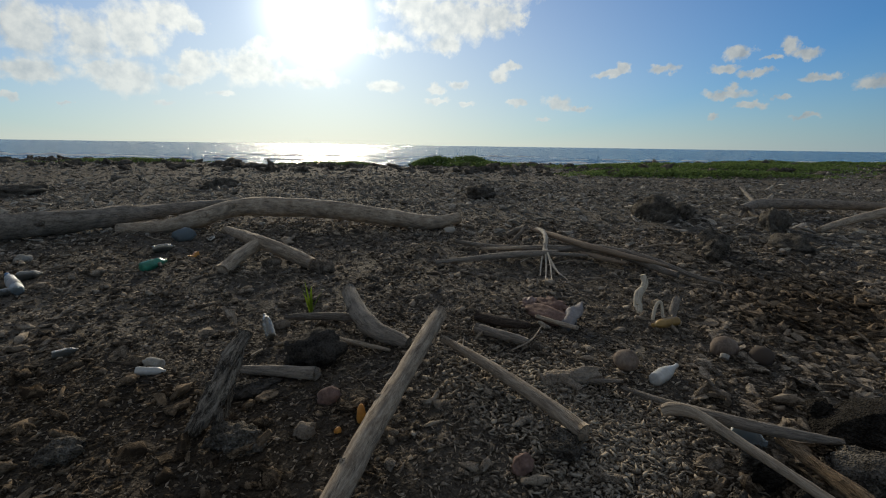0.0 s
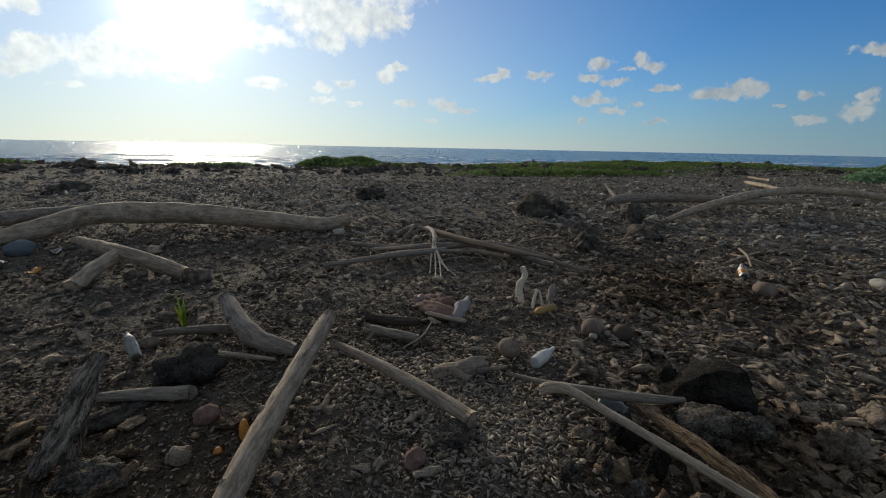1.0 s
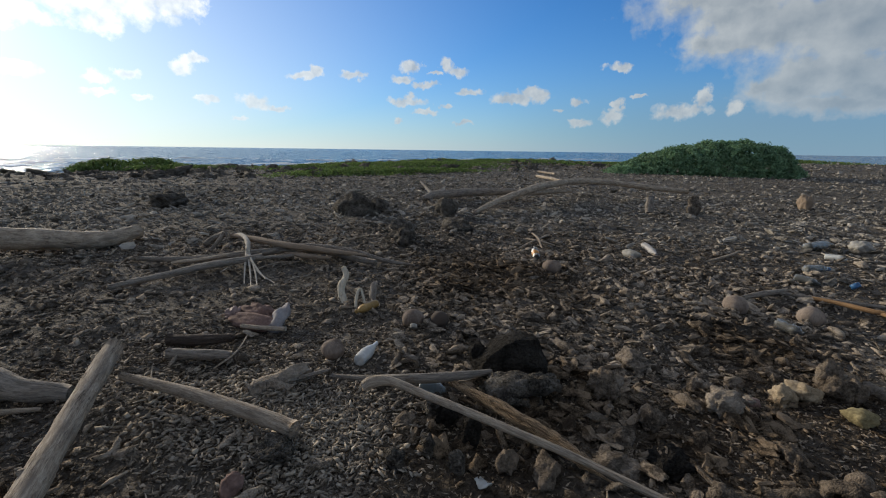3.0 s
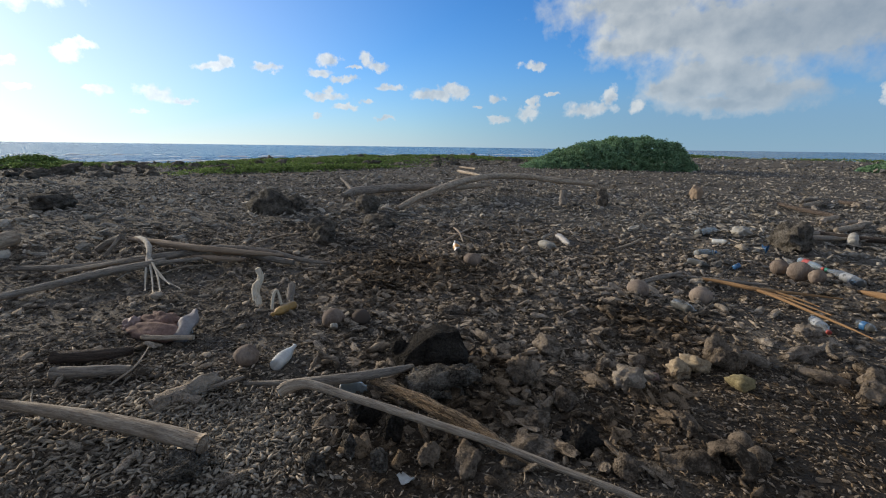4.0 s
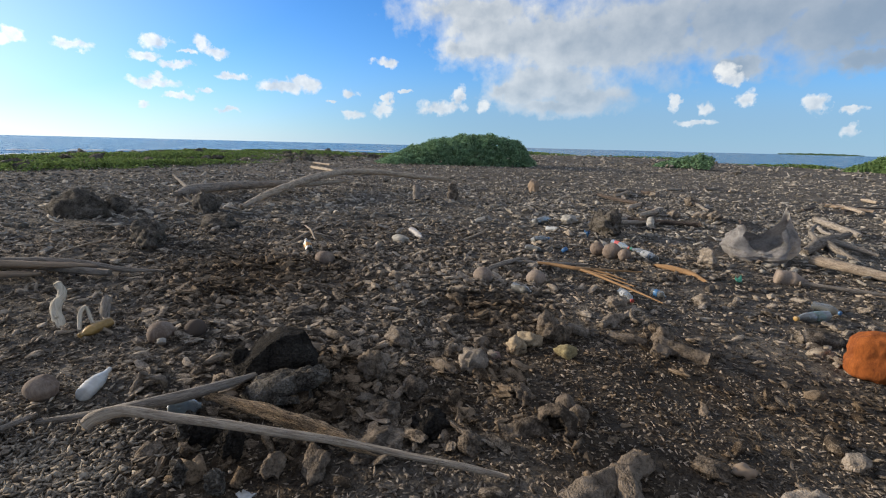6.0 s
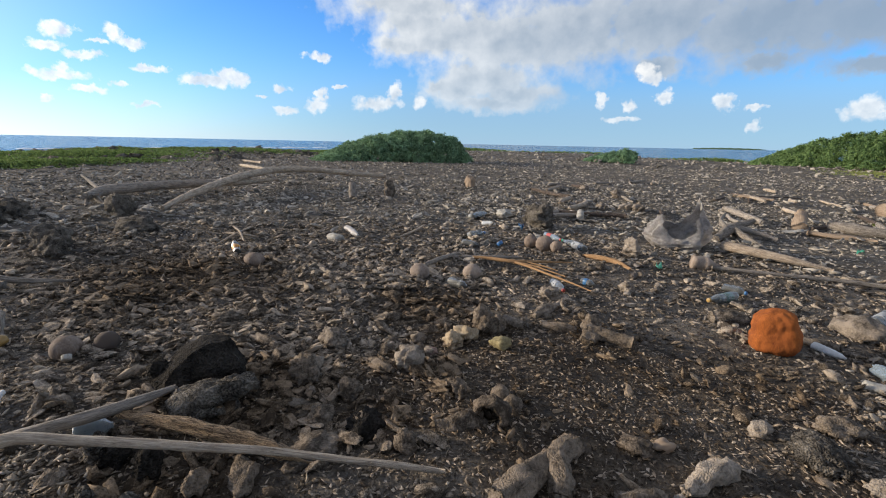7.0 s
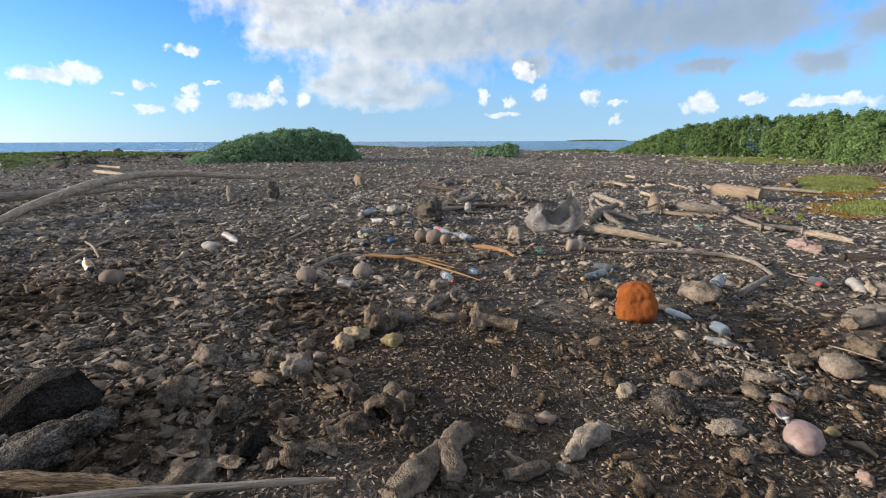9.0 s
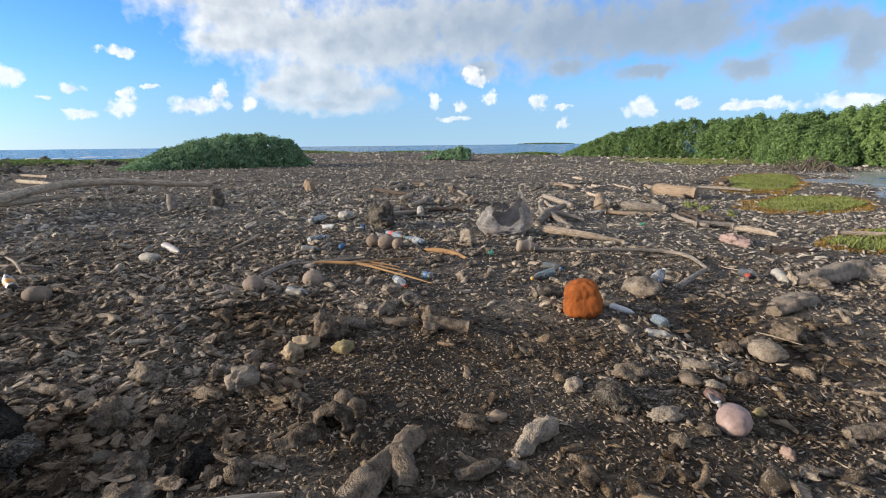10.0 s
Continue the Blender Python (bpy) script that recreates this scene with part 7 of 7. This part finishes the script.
# twigs lying over the shingle
for i in range(60):
    ang, dist = radians(rnd.uniform(-25, 150)), math.sqrt(rnd.uniform(2.2 ** 2, 9 ** 2))
    x, y, turn, ln = dist * math.sin(ang), dist * math.cos(ang), rnd.uniform(0, 6.28), rnd.uniform(0.12, 0.4)
    pts = []
    for k in range(4):
        t = k / 3 - 0.5
        px, py = x + math.cos(turn) * ln * t + rnd.uniform(-0.02, 0.02), y + math.sin(turn) * ln * t + rnd.uniform(-0.02, 0.02)
        pts.append((px, py, gz(px, py) + 0.035 + rnd.uniform(0, 0.02), 0.0065 - 0.004 * abs(t)))
    c = centre(pts)
    bm = bmesh.new()
    tube(bm, shifted(pts, c), sides=5, per=3, seed=i)
    ob = part("twig", bm, rnd.choice((M_WOOD, M_GREYWOOD)))
    ob.matrix_world = Matrix.Translation(c)
    tagged(ob, "thin dry twig lying on the coral rubble", "twig", "loose twigs")
# brown root tangle at the foot of the mangroves
rx, ry = 20.477, -30.998
tangle = empty("root_tangle", pose(rx, ry, gz(rx, ry), 0, 0, -150))
for i in range(44):
    a, b = rnd.uniform(-1.9, 1.9), rnd.uniform(-0.7, 0.7)
    h, l = rnd.uniform(0.4, 1.1) * (1 - abs(a) / 2.6), rnd.uniform(-0.7, 0.7)
    bm = bmesh.new()
    tube(bm, [(a - l, b - 0.2, -0.05, 0.035), (a - l * 0.4, b, h * 0.75, 0.03), (a + l * 0.2, b + 0.1, h, 0.028), (a + l, b + 0.2, -0.05, 0.03)], sides=6, per=4, seed=i)
    part("root", bm, M_BARK, tangle)
tagged(tangle, "brown arching mangrove roots tangled at the waterside", "roots")
stone("dark brown clump on the grass", 14.816, -17.822, 0.529, 0.352, 0.352, M_DARKWOOD, "clump", 0, 0.3, 1.4, 0.2, "clump")

# ---- coral rubble over the whole beach ----
def icosa():
    bm = bmesh.new()
    bmesh.ops.create_icosphere(bm, subdivisions=1, radius=1.0)
    v = np.array([x.co[:] for x in bm.verts])
    fc = np.array([[x.index for x in p.verts] for p in bm.faces])
    bm.free()
    return v, fc


def finger(rng, sides=4, rings=3):
    """A short bent coral finger, one unit long on each side."""
    v = []
    bend = rng.uniform(-0.35, 0.35, 2)
    for i in range(rings):
        t = i / (rings - 1) * 2 - 1
        r = 0.26 * (1 - 0.35 * t * t) * rng.uniform(0.75, 1.2)
        for k in range(sides):
            a = 2 * math.pi * (k + 0.3 * i) / sides
            q = r * rng.uniform(0.8, 1.2)
            v.append((t, math.cos(a) * q + bend[0] * (t * t - 0.4), math.sin(a) * q + bend[1] * (t * t - 0.4) * 0.5))
    fc = []
    for i in range(rings - 1):
        for k in range(sides):
            j = (k + 1) % sides
            a, b, c, d = i * sides + k, i * sides + j, (i + 1) * sides + j, (i + 1) * sides + k
            fc += [(a, b, c), (a, c, d)]
    for base, order in ((0, -1), ((rings - 1) * sides, 1)):
        for k in range(1, sides - 1):
            tri = (base, base + k, base + k + 1)
            fc.append(tri[::order])
    return np.array(v), np.array(fc)


def octa():
    v = np.array([(1, 0, 0), (-1, 0, 0), (0, 1, 0), (0, -1, 0), (0, 0, 1), (0, 0, -1)], dtype=float)
    fc = np.array([(0, 2, 4), (2, 1, 4), (1, 3, 4), (3, 0, 4), (2, 0, 5), (1, 2, 5), (3, 1, 5), (0, 3, 5)])
    return v, fc


def templates(seed):
    """Shapes for grains, for pieces and for knobbly chunks."""
    rng = np.random.default_rng(seed)
    grains, pieces, chunks = [], [], []
    ov, of = octa()
    for i in range(10):
        shape = [1.0, rng.uniform(0.3, 0.6), rng.uniform(0.2, 0.45)] if i < 5 else [1.35, rng.uniform(0.18, 0.30), rng.uniform(0.16, 0.28)]
        grains.append(((ov + rng.uniform(-0.28, 0.28, ov.shape)) * shape, of))
    iv, fc = icosa()
    for i in range(8):
        shape = [rng.uniform(0.85, 1.1), rng.uniform(0.28, 0.6), rng.uniform(0.13, 0.30)]
        pieces.append((iv * shape * rng.uniform(0.5, 1.35, (len(iv), 1)), fc))
    for i in range(7):
        pieces.append(finger(rng))
    for i in range(9):
        bm = lump((1.0, rng.uniform(0.35, 0.7), rng.uniform(0.2, 0.42)), 500 + i, 2, 0.5, 1.6)
        chunks.append((np.array([x.co[:] for x in bm.verts]), np.array([[x.index for x in f.verts] for f in bm.faces])))
        bm.free()
    for i in range(4):
        chunks.append(finger(rng, 7, 6))
    slabs = []
    for i in range(14):
        # worn plates with angular outlines and a ragged top
        bm = lump((1.0, rng.uniform(0.26, 0.48), rng.uniform(0.10, 0.19)), 700 + i, 2, 0.5, 2.1)
        for v in bm.verts:
            for k in range(5):
                a = k * 1.257 + i
                n = Vector((math.cos(a), math.sin(a), 0.25 * math.sin(i + 2 * k)))
                over = v.co.dot(n) - (0.62 + 0.3 * math.sin(3 * i + 5 * k)) * (abs(n.x) + 0.45 * abs(n.y))
                if over > 0:
                    v.co -= n * over * 0.85
        slabs.append((np.array([x.co[:] for x in bm.verts]), np.array([[x.index for x in f.verts] for f in bm.faces])))
        bm.free()
    return grains, pieces, chunks, slabs


GRAINS, PIECES, CHUNKS, SLABS = templates(5)


def scatter(rng, x, y, size, shapes, lift):
    """Vertices and triangles of pieces at x, y of the given half-lengths, lying as they fell."""
    vs, fs, start = [], [], 0
    kind = rng.integers(0, len(shapes), len(x))
    z = ground_z(x, y)
    for i, (tv, tf) in enumerate(shapes):
        m = np.where(kind == i)[0]
        if not len(m):
            continue
        yaw, tip, roll = rng.uniform(0, 2 * np.pi, len(m)), rng.normal(0, 0.28, len(m)), rng.normal(0, 0.4, len(m))
        cy, sy, ct, st, cr, sr = np.cos(yaw), np.sin(yaw), np.cos(tip), np.sin(tip), np.cos(roll), np.sin(roll)
        p = tv[None] * (size[m][:, None, None] * np.stack([np.ones(len(m)), rng.uniform(0.75, 1.3, len(m)), rng.uniform(0.75, 1.4, len(m))], 1)[:, None])
        a = p[..., 0], p[..., 1] * cr[:, None] - p[..., 2] * sr[:, None], p[..., 1] * sr[:, None] + p[..., 2] * cr[:, None]
        b = a[0] * ct[:, None] + a[2] * st[:, None], a[1], -a[0] * st[:, None] + a[2] * ct[:, None]
        v = np.stack([b[0] * cy[:, None] - b[1] * sy[:, None] + x[m][:, None], b[0] * sy[:, None] + b[1] * cy[:, None] + y[m][:, None], b[2] + (z[m] + size[m] * lift * rng.uniform(-0.2, 2.0, len(m)))[:, None]], -1)
        n = tv.shape[0]
        fs.append((tf[None] + (np.arange(len(m)) * n)[:, None, None] + start).reshape(-1, 3))
        vs.append(v.reshape(-1, 3))
        start += len(m) * n
    return np.concatenate(vs), np.concatenate(fs)


SPOTS = np.array([ob.matrix_basis.translation[:2] for ob in bpy.data.objects if ob.parent is None and ob.type in ("MESH", "EMPTY") and 0.5 < ob.matrix_basis.translation.xy.length < 12 and ob.get("category") in ("bottle", "coconut", "litter", "ball", "husk", "bottle cap", "palm fibre", "seedling", "foam block")])


def rubble(count, r0, r1, small, large, seed, mat, shapes, power=1.6, name="coral_rubble", lift=0.3, fan=(-30, 162)):
    """Pieces over the fan of beach in front of the walk, sizes mostly small."""
    rng = np.random.default_rng(seed)
    r = np.sqrt(rng.uniform(r0 ** 2, r1 ** 2, count))
    a = np.radians(rng.uniform(*fan, count))
    x, y = 0.15 + r * np.sin(a), -0.1 + r * np.cos(a)
    # the stones lie in drifts
    dens = 0.78 + 0.22 * np.sin(1.7 * x + 0.6 * y) * np.sin(1.3 * y - 0.8 * x + 1)
    # a stretch of fine dark gravel carries few larger pieces
    bare = np.exp(-((x - 2.656) ** 2 + (y - (-1.233)) ** 2) / 0.85)
    if large > 0.02:
        dens = dens * (1 - 0.65 * bare)
    dens = dens * (1 - 0.9 * np.clip(grassy(x, y) * 3, 0, 1))
    if large > 0.06 and r1 < 20:
        # none on the heaps of finger coral, nor on single things
        dens = dens * (1 - np.exp(-((x - 1.55) ** 2 + (y - 1.9) ** 2) / 0.35))
        near = np.min((x[:, None] - SPOTS[None, :, 0]) ** 2 + (y[:, None] - SPOTS[None, :, 1]) ** 2, axis=1)
        dens = np.where(near < (0.06 + 0.5 * large) ** 2, 0.0, dens)
    ok = (shore(x, y) < -0.3) & (pool(x, y) < 0.25) & (rng.uniform(0, 1, count) < dens)
    x, y = x[ok], y[ok]
    size = small + (large - small) * rng.uniform(0, 1, len(x)) ** power
    v, fc = scatter(rng, x, y, size, shapes, lift)
    return tagged(from_arrays(name, v, fc, mat, shapes is PIECES or shapes is CHUNKS), "countless broken grey-brown coral pieces covering the beach", "rubble", kind="stuff")


rubble(54000, 0.9, 3.8, 0.006, 0.020, 1, M_GRAVEL, GRAINS, name="coral_gravel")
rubble(16000, 0.9, 4.2, 0.012, 0.034, 2, M_RUBBLE, PIECES, 1.8)
rubble(3000, 1.1, 8.0, 0.028, 0.085, 3, M_RUBBLE, CHUNKS, 2.0, "coral_rubble", 0.25)
rubble(36000, 3.6, 7.8, 0.010, 0.026, 4, M_GRAVEL, GRAINS, name="coral_gravel")
rubble(11500, 4.0, 8.2, 0.020, 0.055, 5, M_RUBBLE, PIECES, 1.8)
# from here outwards mostly the paler mix, haze included in its colour
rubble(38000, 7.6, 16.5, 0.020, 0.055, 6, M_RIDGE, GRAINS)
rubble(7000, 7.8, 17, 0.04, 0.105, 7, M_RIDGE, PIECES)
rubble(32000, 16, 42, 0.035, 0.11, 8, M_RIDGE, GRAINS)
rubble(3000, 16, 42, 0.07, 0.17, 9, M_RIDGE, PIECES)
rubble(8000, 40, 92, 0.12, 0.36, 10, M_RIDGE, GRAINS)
rubble(5000, 0.2, 9, 0.018, 0.05, 11, M_RUBBLE, GRAINS, fan=(150, 340))
rubble(3000, 0.3, 12, 0.03, 0.09, 12, M_RUBBLE, PIECES, fan=(150, 340))
rubble(4200, 2.0, 6.5, 0.035, 0.105, 14, M_RUBBLE, SLABS, 1.8, lift=0.22, fan=(50, 98))
rubble(2200, 2.2, 8.5, 0.03, 0.10, 15, M_RUBBLE, SLABS, 2.0, lift=0.2, fan=(-30, 160))
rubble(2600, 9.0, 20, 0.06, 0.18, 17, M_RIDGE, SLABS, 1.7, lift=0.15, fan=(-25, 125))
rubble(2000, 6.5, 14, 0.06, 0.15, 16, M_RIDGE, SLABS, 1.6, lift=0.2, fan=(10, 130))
rubble(3000, 0.05, 1.2, 0.010, 0.04, 13, M_RUBBLE, PIECES, fan=(-40, 320))


# the dark broken reef ledge between the shingle and the water
rng = np.random.default_rng(90)
along, out_w = rng.uniform(-60, 62, 2800), -2.5 - 13.0 * rng.uniform(0, 1, 2800) ** 1.3
lx, ly = 0.940 * along + 0.342 * (35 + out_w), -0.342 * along + 0.940 * (35 + out_w)
keep = (shore(lx, ly) < -0.8) & (rng.uniform(0, 1, 2800) < 0.75 + 0.25 * np.sin(0.5 * along) * np.sin(0.9 * out_w + 0.21 * along))
v, fc = scatter(rng, lx[keep], ly[keep], 0.14 + 0.34 * rng.uniform(0, 1, keep.sum()) ** 1.8, CHUNKS, 0.1)
tagged(from_arrays("reef_ledge", v, fc, M_GREYROCK, True), "dark broken reef rock along the edge of the sea", "rock", kind="stuff")


def heap(x, y, rx, ry, count, small, large, seed):
    """A pale heap of finger coral bits."""
    rng = np.random.default_rng(seed)
    px, py = x + rng.normal(0, rx, count), y + rng.normal(0, ry, count)
    v, fc = scatter(rng, px, py, rng.uniform(small, large, count), PIECES, 0.55)
    return tagged(from_arrays("coral_bits", v, fc, M_BITS, True), "pale heap of broken finger coral bits", "rubble", kind="stuff")


heap(1.509, 1.821, 0.20, 0.25, 2600, 0.010, 0.026, 61)
heap(1.564, 1.581, 0.25, 0.25, 2600, 0.010, 0.028, 62)
heap(1.47, 2.246, 0.25, 0.25, 1500, 0.012, 0.032, 63)
heap(2.587, -3.281, 0.22, 0.2, 260, 0.015, 0.045, 64)
# bigger worn pieces that can be told apart belong to the ground
rng = np.random.default_rng(77)
meshes = []
for i in range(10):
    bm = lump((1.0, rng.uniform(0.4, 0.75), rng.uniform(0.26, 0.5)), 300 + i, 2, 0.5, 1.7)
    me = bpy.data.meshes.new("stone")
    bm.to_mesh(me)
    bm.free()
    me.polygons.foreach_set("use_smooth", [True] * len(me.polygons))
    me.materials.append(M_STONE if i < 8 else M_PALE)
    meshes.append(me)
for i in range(300):
    r, a = math.sqrt(rng.uniform(1.3 ** 2, 7.0 ** 2)), radians(rng.uniform(-30, 160))
    x, y, s = r * math.sin(a), r * math.cos(a), rng.uniform(0.022, 0.06) * (0.6 + 0.12 * r)
    ob = new("stone", meshes[int(rng.integers(0, 10))])
    ob.parent = ground
    ob.matrix_basis = pose(x, y, gz(x, y) + s * 0.2, rng.uniform(-20, 20), rng.uniform(-20, 20), rng.uniform(0, 360)) @ Matrix.Scale(s, 4)
